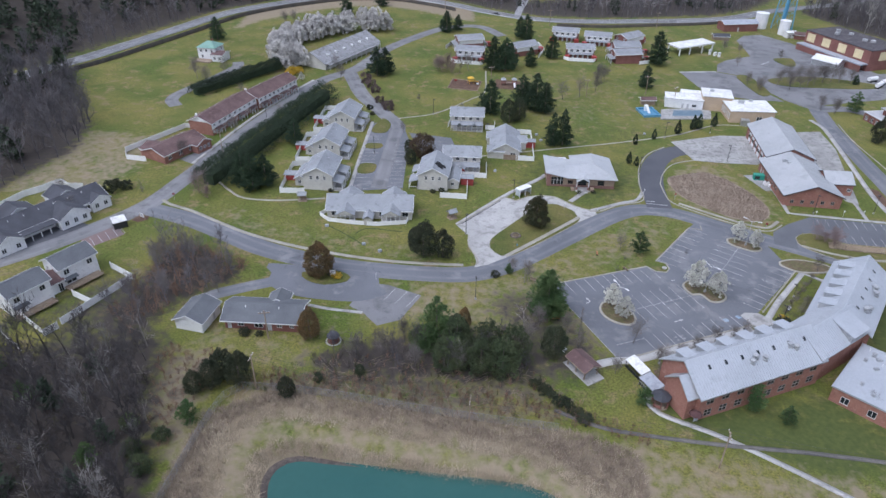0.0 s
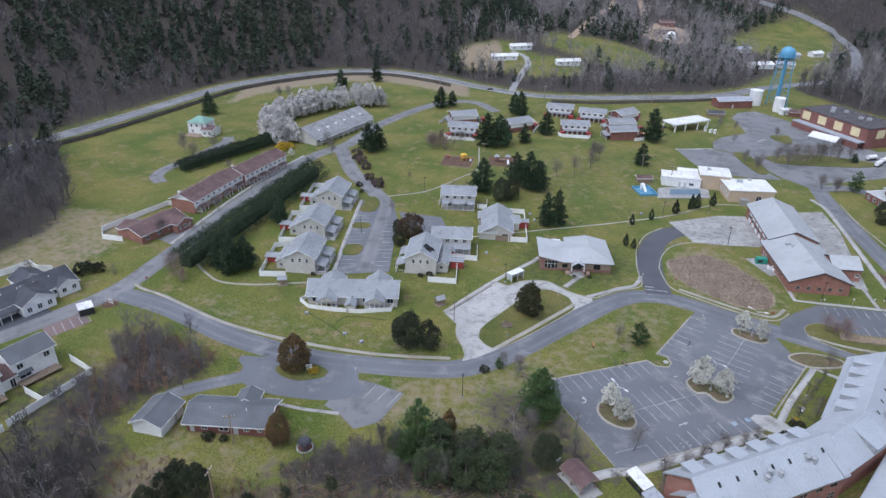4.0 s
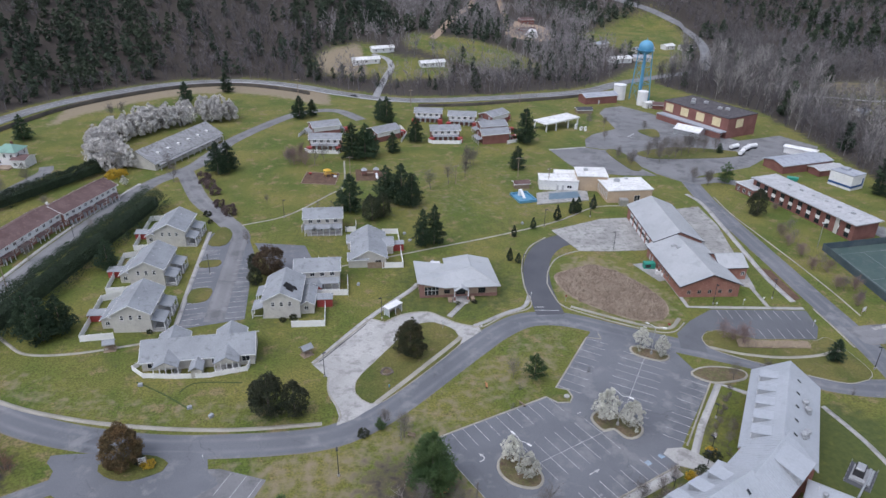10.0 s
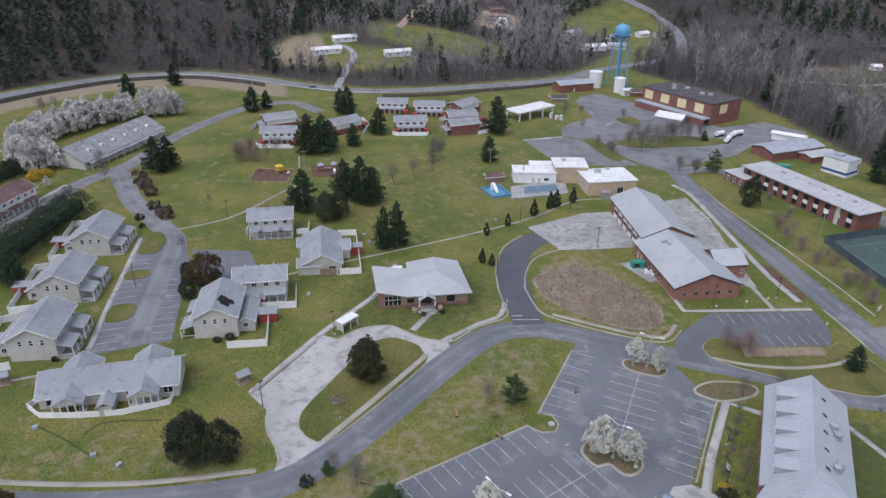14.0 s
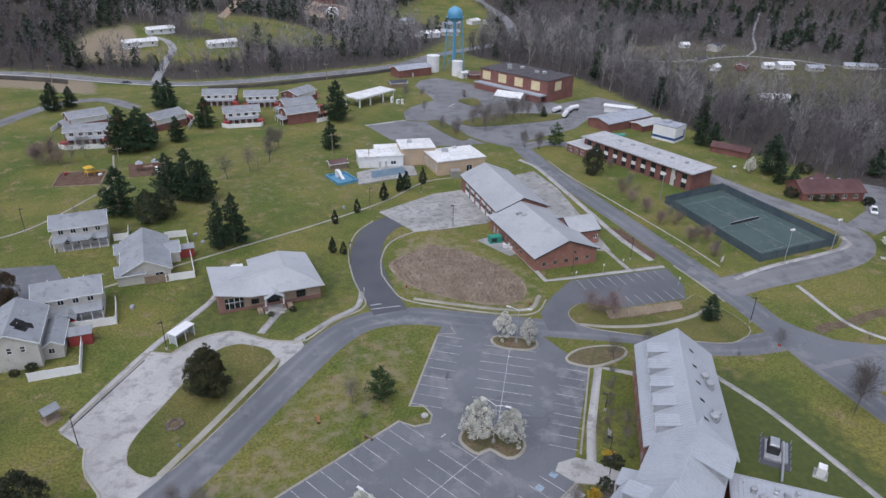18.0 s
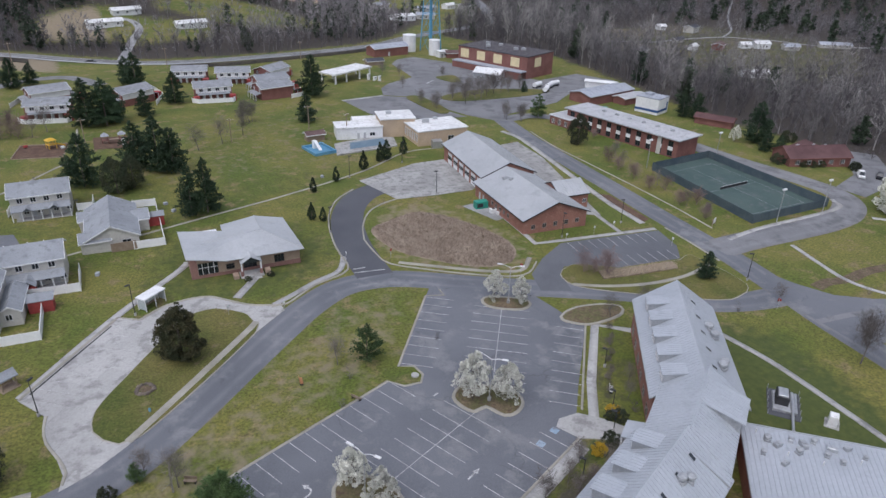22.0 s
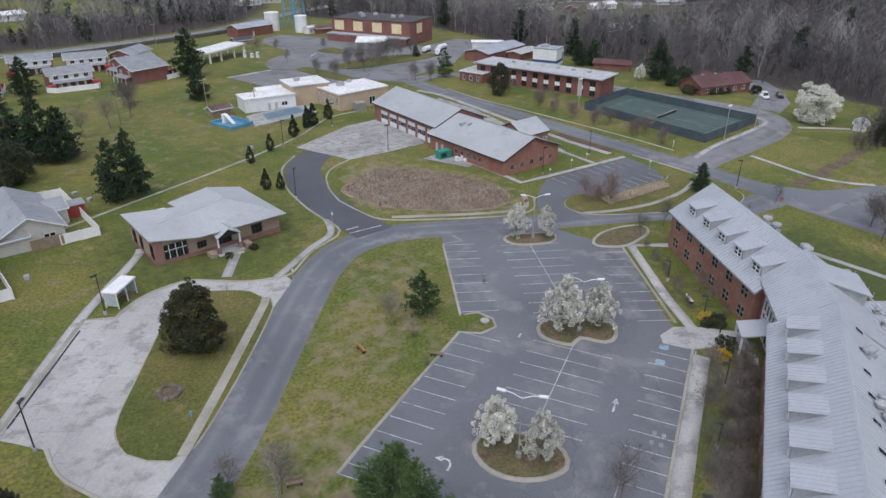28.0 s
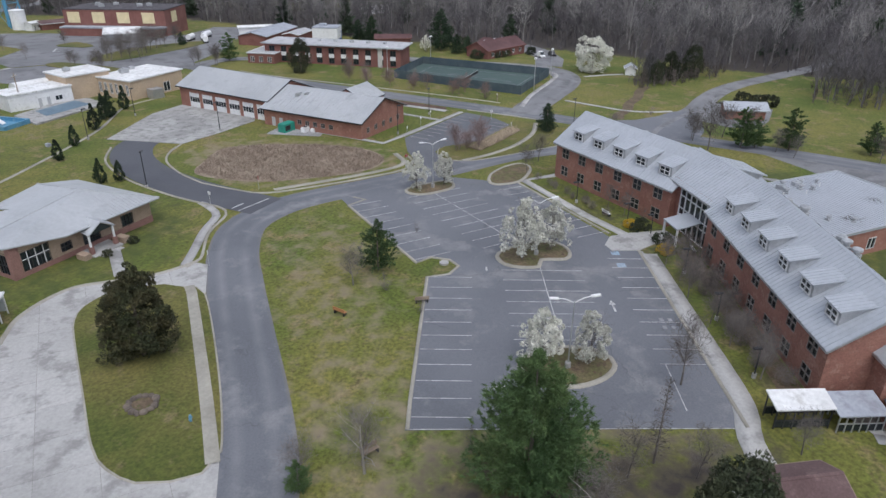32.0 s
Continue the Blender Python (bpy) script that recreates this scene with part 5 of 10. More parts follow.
strip("pavement", curve([(16.9, 146.4), (19.0, 148.3), (25.6, 154.4), (38.4, 166.6), (39.6, 168.0)], 2), [(-0.58, 0), (0.58, 0)], KERB_M, 0.2, label="narrow concrete footway beside the road")

LOT = [(26.3, 134.2), (52.8, 143.3), (54.6, 141.1), (57.2, 140.8), (58.4, 142.5), (58.2, 145), (55.9, 146), (70, 163.6), (72.5, 166.5), (79, 163), (88.5, 157), (89.7, 147.5), (88.2, 145.1), (90.8, 142.6), (78.5, 129.6),
       (74.2, 124.8), (71, 120.3), (45.9, 110.1), (37.8, 107.2)]
lot = sheet("parking_lot", LOT, ASPHALT, 0.055, label="worn grey asphalt parking lot with painted bays")
kerb([(26.4, 134.0), (30.1, 135.4), (52.8, 143.3), (54.6, 141.1), (57.2, 140.8), (58.4, 142.5), (58.2, 145), (55.9, 146), (70, 163.6), (73.3, 162.4), (73.5, 164.6)], smooth=False)
kerb([(37.8, 107.2), (71, 120.3)], smooth=False)
kerb([(75.2, 124.8), (90.8, 142.6), (88.2, 145.1)], smooth=False)


def bays(parent, a, step, n, way, length, both=False, width=0.1, up=0.062):
    """Painted bay lines, each its own piece."""
    turn = math.degrees(math.atan2(way[1], way[0]))
    me = shared(("bay", length, width, both), lambda: Form().box(-length if both else 0, length, -width / 2, width / 2, 0, 0.008).mesh("bay_line"))
    for i in range(n):
        x, y = a[0] + step[0] * i, a[1] + step[1] * i
        put("bay_line", me, LINE, parent, at=pose(x, y, gl(x, y) + up, 0, 1.2 * math.cos(radians(turn)), turn))


def stripe(parent, a, b, width=0.1, up=0.062):
    L, turn = math.hypot(b[0] - a[0], b[1] - a[1]), math.degrees(math.atan2(b[1] - a[1], b[0] - a[0]))
    put("bay_line", Form().box(0, L, -width / 2, width / 2, 0, 0.01), LINE, parent, at=pose(*a, gl(*a) + up, 0, 1.26 * math.cos(radians(turn)), turn))


bays(lot, (28.1, 134.4), (2.49, 0.866), 11, (0.37, -0.93), 5.2)
bays(lot, (56.6, 146.6), (1.66, 2.08), 9, (0.78, -0.625), 5.2)
bays(lot, (45.3, 125.0), (2.47, 0.98), 7, (0.37, -0.93), 5.0, True)
stripe(lot, (43.5, 124.3), (60.8, 131.2))
bays(lot, (67.5, 136.6), (1.62, 2.14), 9, (0.79, -0.61), 5.0, True)
stripe(lot, (66.6, 135.4), (80.6, 153.9))
bays(lot, (46.6, 110.6), (2.45, 0.97), 10, (-0.37, 0.93), 4.8)
bays(lot, (75.6, 125.6), (1.72, 1.98), 9, (-0.755, 0.655), 4.8)
stripe(lot, (37.7, 107.4), (26.5, 134.0), 0.08)
stripe(lot, (38.2, 112.2), (44.9, 114.6))


def paint_arrow(x, y, turn, bent=False):
    """A painted lane arrow."""
    fm = Form()
    if bent:
        pts = curve([(0, 0), (0.9, 0.05), (1.4, 0.5), (1.3, 1.1)], 0.2)
        nn = normals(pts)
        fm.add([(p[0] + s * 0.12 * q[0], p[1] + s * 0.12 * q[1], 0) for p, q in zip(pts, nn) for s in (-1, 1)], [(2 * i, 2 * i + 2, 2 * i + 3, 2 * i + 1) for i in range(len(pts) - 1)])
        fm.add([(0.9, 1.0, 0), (1.7, 1.15, 0), (1.15, 1.9, 0)], [(0, 1, 2)])
    else:
        fm.add([(0, -0.12, 0), (1.5, -0.12, 0), (1.5, 0.12, 0), (0, 0.12, 0)], [(0, 1, 2, 3)]).add([(1.5, -0.38, 0), (2.5, 0, 0), (1.5, 0.38, 0)], [(0, 1, 2)])
    put("lane_arrow", fm, LINE, lot, at=pose(x, y, gl(x, y) + 0.075, 0, 0, turn))


stripe(lot, (61.8, 178.9), (64.3, 178.6), 0.25, 0.13), stripe(lot, (61.4, 177.4), (67.5, 176.3), 0.25, 0.13)
paint_arrow(53.4, 120.7, 22)
paint_arrow(34.2, 127.0, 20, True)
paint_arrow(58.3, 137.5, 200)


def lot_isle(pts):
    sheet("island", pts, DRY_ISLE, 0.19, 0.25, label="kerbed planting island of dry grass and mulch", smooth=True, step=0.8)
    line = curve(pts, 0.8, True)
    strip("kerb", line, [(-0.28, 0.0), (-0.22, 0.2), (0.22, 0.22), (0.3, 0.0)], KERB_M, 0.03, True, label="broad weathered concrete kerb round a planting island")


lot_isle([(39.8, 128.0), (38.0, 126.9), (37.2, 124.4), (38.0, 121.8), (40.2, 119.8), (42.8, 119.2), (44.4, 120.6), (44.6, 122.8), (43.4, 125.4), (41.8, 127.3)])
lot_isle([(61.8, 137.2), (59.9, 135.6), (59.8, 133.6), (60.9, 131.4), (63.0, 131.6), (64.4, 128.8), (66.4, 128.6), (68.4, 130.0), (68.8, 132.0), (67.2, 134.4), (64.4, 136.6)])
lot_isle([(78.8, 157.8), (78.5, 155.6), (80.6, 153.4), (83.8, 151.8), (86.2, 152.8), (86.0, 154.6), (83.0, 156.8), (80.6, 158.2)])
lot_isle([(88.2, 145.7), (89.8, 147.4), (93.6, 148.0), (98.4, 146.8), (100.9, 144.8), (99.6, 142.9), (96.0, 142.2), (91.2, 142.6)])

# footways
def footway(pts, width=1.5, material=None, up=0.06, smooth=True, label="pale concrete footway"):
    strip("pavement", curve(pts, 1.5) if smooth else pts, [(-width / 2, -0.05), (-width / 2, 0.02), (width / 2, 0.02), (width / 2, -0.05)], material or CONCRETE, up, label=label)


footway([(31, 105.1), (36.3, 107.0), (41.0, 107.5), (47.3, 109.75), (57.3, 113.75), (70.5, 118.95)], 2.15)
BLUE_PAINT = mat("worn_blue_paint", (0.24, 0.33, 0.42), (0.3, 0.37, 0.44), 0.6, 4, 0.8, c3=(0.18, 0.2, 0.23), third=0.4)
FAINT_PAINT = mat("worn_pale_paint", (0.3, 0.305, 0.31), (0.22, 0.225, 0.235), 0.6, 4, 0.8)
for x, y in ((68.9, 123.1), (65.6, 121.8)):
    put("bay_mark", Form().box(-0.55, 0.55, -0.55, 0.55, 0, 0.01), BLUE_PAINT, lot, "faded blue square painted in a bay", at=pose(x, y, gl(x, y) + 0.066, 0, 0, 22))
for x, y in ((53.6, 115.8), (53.9, 114.9), (52.1, 115.3), (52.4, 114.4)):
    put("bay_mark", Form().box(-0.3, 0.3, -0.22, 0.22, 0, 0.01), FAINT_PAINT, lot, "faint worn paint mark in a bay", at=pose(x, y, gl(x, y) + 0.066, 0, 0, 22))
stripe(lot, (46.6, 110.25), (71.0, 119.9), 0.2)
footway([(75.6, 122.6), (80.9, 129.4), (92.4, 142.0), (97.5, 137.4)], 1.5, smooth=False)
sheet("pavement", [(71.0, 120.3), (69.6, 123.6), (71.0, 124.8), (74.2, 124.6), (76.4, 122.4), (79.6, 117.6), (76.4, 115.2), (74.0, 118.6)], CONCRETE, 0.1, 0.15, label="concrete apron before the entrance")
MAIN_N = [(-80.5, 171.6), (-78, 169.2), (-70.6, 165.6), (-61.2, 159.6), (-52.2, 154.2), (-42.2, 149.8), (-33, 146.7), (-22, 143.9), (-10, 142.0), (5.4, 141.3)]
footway([(x + 0.4, y + 0.6) for x, y in MAIN_N], 1.1, KERB_M, 0.09, label="weathered concrete kerb and gutter of the main road")
kerb([(9.0, 141.9), (9.6, 143.9), (8.9, 147.0), (7.6, 150.8), (7.4, 154.1), (7.8, 156.6)])
kerb([(43.4, 171.7), (46.2, 171.8), (53, 176.1), (59.5, 178.2), (61.6, 181.0), (62.0, 186), (63.0, 193), (66, 203.8), (71.4, 213.6), (78.5, 219.6)])
kerb([(69.2, 190.6), (68.8, 183.6), (69.6, 178.2), (76.5, 171.8), (82.6, 167.2), (88.6, 163.4), (93.2, 163.0), (97.6, 166.4)])
kerb([(69.2, 190.6), (71.8, 197.4), (76.2, 204.2), (81, 207.6), (85.9, 209.2)])
footway([(44.0, 172.4), (47.4, 174.0), (53.6, 177.3), (58.6, 179.2), (60.8, 182.0), (62.2, 185.0)], 1.2)
footway([(71.4, 178.0), (78.4, 172.6), (86.4, 166.9), (92.5, 164.6), (97.4, 168.6)], 1.0, KERB_M, up=0.07)
footway([(38.6, 177.4), (43.9, 183.8)], 1.5, up=0.07)
footway([(4.6, 162.2), (18.8, 179.6), (31.5, 192.5), (33.4, 195.5)], 1.4, up=0.09)
footway([(3, 205), (40, 216), (62, 222.4), (86, 231.2), (104, 241.6), (117, 242)], 0.65, KERB_M, up=0.05, label="worn narrow concrete path across the lawn")
footway([(-16, 240), (-2, 246.5), (12, 263), (18, 272), (20, 300)], 0.65, KERB_M, up=0.05, label="worn narrow concrete path across the lawn")
footway([(-73.5, 191), (-68.5, 185.5), (-63.3, 179.5), (-57.8, 174.7), (-48, 173.6), (-34, 175.6)], 0.8, KERB_M, up=0.05, label="worn narrow concrete path across the lawn")
footway([(-27.6, 180), (-27.0, 200), (-26.0, 222), (-25.4, 236)], 1.2, up=0.08)
footway([(-79.4, 196.5), (-75.0, 216.4), (-68.6, 241), (-59.8, 267), (-54.4, 281)], 1.2, up=0.08)
sheet("parking_lot", [(-84.6, 199.6), (-79.4, 196.4), (-76.2, 206.6), (-79.2, 208.4)], ASPHALT_OLD, 0.055, label="small parking apron before the low row house")
footway([(40.5, 97.2), (42.2, 92.4), (52, 86.9), (62.2, 79.6), (75, 69.5), (90, 58)], 1.2, up=0.07)
footway([(45.4, 100), (41.0, 95.5)], 2.2, up=0.06)
footway([(145, 157), (158.8, 158.2), (187.6, 158.2), (193, 163)], 1.3, up=0.09)
footway([(104.8, 193.8), (103.9, 183.6), (102.6, 173.6), (108.8, 172.5), (133.6, 168.5)], 1.2, up=0.1, smooth=False)
footway([(126.6, 183.5), (124.4, 170.4)], 1.1, up=0.1, smooth=False)
footway([(110.6, 131.5), (111.4, 124), (111.6, 118.7), (110.9, 109), (110, 100), (108, 85)], 1.2, up=0.07)
sheet("planting_bed", [(136.0, 191.6), (138.4, 189.7), (136.4, 173.4), (133.2, 172.4), (134.2, 187)], MULCH, 0.1, label="bare brown bed beside the street")
footway([(156.3, 148.7), (153.6, 140.5), (151.6, 133), (152.6, 127.5), (155.6, 122.6)], 1.1, up=0.1)

sheet("junction", [(133, 139), (138.8, 142), (140.2, 136), (143, 129.8), (149, 125.4), (155.5, 122.3), (158, 117), (148, 115.4), (138, 114.6), (130.5, 116), (131, 128)], ASPHALT, 0.11, label="broad grey asphalt junction east of the dormitory")
sheet("road_drive", [(172, 115), (160, 116.4), (149, 116.5), (145.4, 110), (146.4, 103.6), (155, 101.2), (168.2, 99.8), (170.4, 104), (165, 108)], ASPHALT_OLD, 0.125, label="asphalt apron round the pump house")
sheet("road_drive", [(126, 103), (119.5, 96.5), (112, 90.4), (103.5, 83.6), (110, 76), (121, 78), (127, 92)], ASPHALT_OLD, 0.03, label="pale paved service yard behind the dining hall")
CREEK = curve([(184, 131.6), (176, 132.6), (168, 132.2), (160, 133.2), (152, 132.8), (147, 133.9), (142.6, 133.4)], 1.5)
strip("creek_bed", CREEK, [(-1.3, 0.02), (-0.5, 0.05), (0.5, 0.05), (1.3, 0.02)], LEAF_LITTER, 0.02, label="shallow ditch of brown leaves and stones")
footway([(190.5, 150.5), (196, 145), (199.6, 140.2)], 1.5, up=0.07)

kerb([(153.6, 246), (151.0, 230), (150.2, 212), (149.4, 194), (148.2, 176), (146.6, 163)])
footway([(144.6, 250), (145.6, 241), (142.0, 222), (138.4, 205), (134.4, 186), (133.0, 172)], 1.7, up=0.1)
kerb([(136.2, 168), (135.2, 158), (134.0, 150)])

# fire station pad, lots east and north
pad = paved("concrete_pad", [(82.3, 224.6), (85.9, 209.0), (95.9, 207.6), (106.6, 207.0), (110.4, 209.6), (114.5, 231.6), (102.2, 231.6)], 0.09, -9, 4.4, label="stained pale concrete apron of the fire station", material=PAD_CONCRETE)
paved("concrete_pad", [(124, 182), (127, 180), (140.6, 222), (142.6, 238), (124, 236)], 0.075, -9, 4.4, label="pale concrete forecourt behind the station", material=PAD_CONCRETE)
LOT2 = [(93.3, 162.2), (99.5, 167.0), (104.0, 169.4), (107.9, 171.4), (121, 169.4), (133.5, 167.4), (131.2, 159.6), (127.0, 154.6), (111.6, 156.9), (105.4, 161.8), (101.4, 162.1), (98.6, 159.7), (96.5, 153.2), (91, 156)]
lot2 = sheet("parking_lot", LOT2, LOT2_ASPHALT, 0.095, label="small grey asphalt parking lot beside the station")
bays(lot2, (109.4, 171.0), (2.52, -0.4), 9, (-0.15, -0.99), 4.4, up=0.104)
bays(lot2, (111.8, 157.4), (2.5, -0.4), 7, (0.15, 0.99), 4.0, up=0.104)
ISLE2 = [(98.6, 159.5), (102.0, 161.6), (105.4, 161.4), (111.4, 156.4), (126.4, 154.0), (130.2, 154.8), (131.0, 143.4), (129.5, 139.3), (125.5, 137.9), (120.0, 138.6), (105.6, 148.4), (98.6, 154.6)]
sheet("island", ISLE2, GRASS_ISLE, 0.2, 0.3, label="grass island between the lot and the road", smooth=True)
kerb(ISLE2, True)
PLANTER = [(106.4, 157.2), (112, 155.6), (123.6, 153.9), (122.6, 151.2), (112, 152.8), (105.2, 154.2)]
sheet("planting_bed", PLANTER, REEDS, 0.45, 0.45, label="raised bed of straw-brown dead grass")
thicket("bed_grass", "straw-brown dead grass tufts in the raised bed", scatter(PLANTER, 0.55), [tuft_template(345 + i, 0.9) for i in range(3)], DRY, 0.7, 1.2, sink=-0.4, category="grass")
footway([(98.2, 155.2), (102.6, 152.4), (107.2, 150.4), (113, 148.8), (119, 148.2), (124, 148.4), (130.4, 149.7)], 1.0, KERB_M, up=0.22)
YARD = [(139, 327.5), (153.9, 335.3), (155.5, 345.3), (157.7, 364.4), (165.2, 374.4), (176, 378), (186, 362), (190, 345), (206, 312), (232, 318), (240, 300), (222, 282), (205, 288), (188, 276), (160, 268), (150, 262), (144, 272), (141.5, 281), (141, 303), (136.5, 304), (128, 309), (132, 320)]
sheet("parking_lot", YARD, ASPHALT_OLD, 0.1, label="broad bleached asphalt yard before the school")
sheet("parking_lot", [(110, 306.5), (127.6, 308.2), (135.9, 303.1), (135.6, 278), (140.3, 278.9), (143, 270), (129.6, 271.9), (113.7, 277.5), (111.9, 286.4)], ASPHALT_OLD, 0.085, label="bleached asphalt lot beside the recreation hall")
for pts in ([(134.6, 301.7), (140.8, 302.4), (141.1, 280.5), (135.5, 277.8)], [(163.9, 331.7), (173.5, 332.9), (170.3, 321.3), (165.7, 320.9)],
            [(147.3, 298.2), (158, 303), (170.7, 304.8), (185, 301), (197.5, 294), (188, 289.5), (170, 289), (151.5, 290.8)]):
    sheet("island", pts, GRASS_ISLE, 0.24, 0.3, label="grass island in the school yard", smooth=True)
footway([(109.7, 306.4), (127.6, 308.6)], 1.4, up=0.12)
stripe(lot2, (154, 322), (160, 327), 0.5, 0.11), stripe(lot2, (154, 322), (157, 320.5), 0.4, 0.11)
LOT_A = [(-27.0, 180.5), (-11.6, 183.2), (-11.2, 219.5), (-14, 234), (-20, 238), (-25.4, 234)]
lot3 = sheet("parking_lot", LOT_A, ASPHALT, 0.07, label="asphalt parking court among the townhouses")
for y0, n in ((181.8, 5), (200.5, 4), (217, 3)):
    bays(lot3, (-26.6 + (y0 - 181) * 0.03, y0), (0.03, 2.6), n, (1, 0.1), 4.6, up=0.078)
bays(lot3, (-16.2, 184), (0.03, 2.6), 13, (1, 0.05), 4.4, up=0.078)
for pts in ([(-26.3, 193), (-21.8, 193.4), (-21.0, 199.4), (-25.9, 199.6)], [(-25.6, 212.2), (-20.6, 212.4), (-20.4, 216), (-25.4, 216)], [(-25, 227), (-20, 226), (-18.5, 234), (-22, 239)]):
    sheet("island", pts, GRASS_ISLE, 0.2, 0.25, label="small grass island in the parking court", smooth=True)
sheet("parking_lot", [(-11.5, 226.5), (3.5, 222.8), (5.5, 213.2), (-1, 206.8), (-7, 211)], ASPHALT, 0.065, label="asphalt parking bay behind the townhouses")
sheet("parking_lot", [(-17.5, 133.2), (-12.7, 132.6), (-4.4, 128.6), (-9, 119.2), (-14, 117), (-17.4, 121.4), (-21, 124)], ASPHALT_OLD, 0.06, label="small bleached parking pad with three bays")
stripe(lot, (-10.6, 131.2), (-13.2, 126.4)), stripe(lot, (-7.9, 130.0), (-10.5, 125.2)), stripe(lot, (-5.2, 128.8), (-7.8, 124.0))
sheet("parking_lot", [(-111, 149), (-102.8, 143.6), (-93.6, 156.4), (-102, 160.8)], ASPHALT_NEW, 0.05, label="dark asphalt lot before a dark-roofed building")
red_bays = sheet("parking_lot", [(-93.6, 149.4), (-90.4, 145.2), (-83.6, 152.8), (-87.4, 157.2)], RED_ASPHALT, 0.06, label="reddish asphalt parking bays beside the street")
bays(red_bays, (-93.0, 148.8), (1.3, 1.6), 6, (0.63, -0.78), 4.6, up=0.07)
road("road_drive", [(-101.1, 246.5), (-104.8, 252), (-105, 258), (-102.9, 264.2), (-98, 275), (-94, 286), (-90.8, 296.5), (-92, 303)], 5.0, ASPHALT_OLD, 0.05, label="bleached asphalt drive ending behind the hedge")
sheet("planting_bed", [(44.2, 101.8), (73.4, 113.2), (72.2, 115.6), (64.0, 111.4), (58.0, 109.8), (52.0, 107.0), (44.2, 104.4)], LEAF_LITTER, 0.07, label="bed of brown leaf litter before the dormitory", smooth=False)
road("road_drive", [(-40, 133), (-47, 130), (-54, 126), (-55, 120)], 4.0, ASPHALT, 0.04, label="asphalt drive to the garage")
sheet("road_drive", [(-43, 140.6), (-41.4, 136.5), (-41.3, 131.8), (-34.5, 127.6), (-25, 125.8), (-18, 126), (-12.6, 129), (-14.6, 132), (-16.4, 137), (-28, 139)], ASPHALT, 0.068, label="broad asphalt turning place before the ranch house", smooth=True)
sheet("island", [(-34.0, 136.8), (-32.4, 133.8), (-27.9, 132.0), (-22.6, 133.6), (-21.9, 135.4), (-24.4, 137.6), (-29, 138.4)], GRASS_ISLE, 0.16, 0.2, label="round planted island with a large russet cedar", smooth=True)
footway([(-30.4, 124.0), (-25, 122.6), (-17.6, 121.6)], 0.9, up=0.07)
BROWN = [(72.9, 195.2), (80.5, 198.5), (86.5, 200.0), (91.5, 195.4), (95.5, 187.9), (97.7, 179.1), (96.8, 172.8), (92.7, 168.6), (87.0, 168.6), (81.0, 172.9), (74.7, 180.5), (72.3, 187.0)]
sheet("wetland", BROWN, REEDS, 0.05, label="basin of flattened brown dead reeds", smooth=True)
sheet("gravel_bed", [(98.6, 198.6), (103.6, 199.2), (106.4, 188.8), (101.6, 187.6)], GRAVEL, 0.08, label="grey gravel bed for equipment")
RUT = mat("dark_grass", (0.04, 0.06, 0.014), (0.06, 0.082, 0.02), 0.5, 3, 0.95, bump=0.5, spread=0.4)
for pts in ([(-32.3, 161.0), (-26.3, 156.2), (-20.4, 150.5)], [(-23.0, 156.0), (-21.4, 158.2), (-18.7, 158.9), (-10.4, 157.6)]):
    strip("lawn_rut", curve(pts, 1.0), [(-0.2, 0.0), (0.0, 0.03), (0.2, 0.0)], RUT, 0.03, label="dark green sunken line across the lawn")

# ---- buildings ----
def absorb(main, extra):
    """Hands the parts of one thing over to another."""
    m = main.matrix_basis.inverted() @ extra.matrix_basis
    for c in list(extra.children):
        c.parent = main
        c.matrix_basis = m @ c.matrix_basis
    bpy.data.objects.remove(extra)


def block(name, label, cat, x, y, rot, w, d, h, rise, wm, rm, ridge="x", holes=None, trim=WHITE, doors=(), bars=1, cross=0, over=0.45, seams=0.0, group="", wtrim=None, base=-0.8, z=None, gable=None):
    """A gabled building: walls with openings, windows, roof."""
    th = thing(name, label, cat, x, y, rot, group, z)
    peaks = {"e": h + rise, "w": h + rise} if ridge == "x" else {"s": h + rise, "n": h + rise}
    walls(th, w, d, h, wm, holes, peaks, wtrim, doors, bars, cross, base)
    gable_roof(th, w, d, h, rise, rm, ridge, over, trim=trim, seams=seams)
    return th


def flat_block(name, label, cat, x, y, rot, w, d, h, wm, rm, holes=None, edge=None, doors=(), bars=1, cross=0, over=0.2, group="", wtrim=None, base=-0.8):
    th = thing(name, label, cat, x, y, rot, group)
    walls(th, w, d, h, wm, holes, None, wtrim, doors, bars, cross, base)
    flat_roof(th, w, d, h, rm, edge, over)
    return th


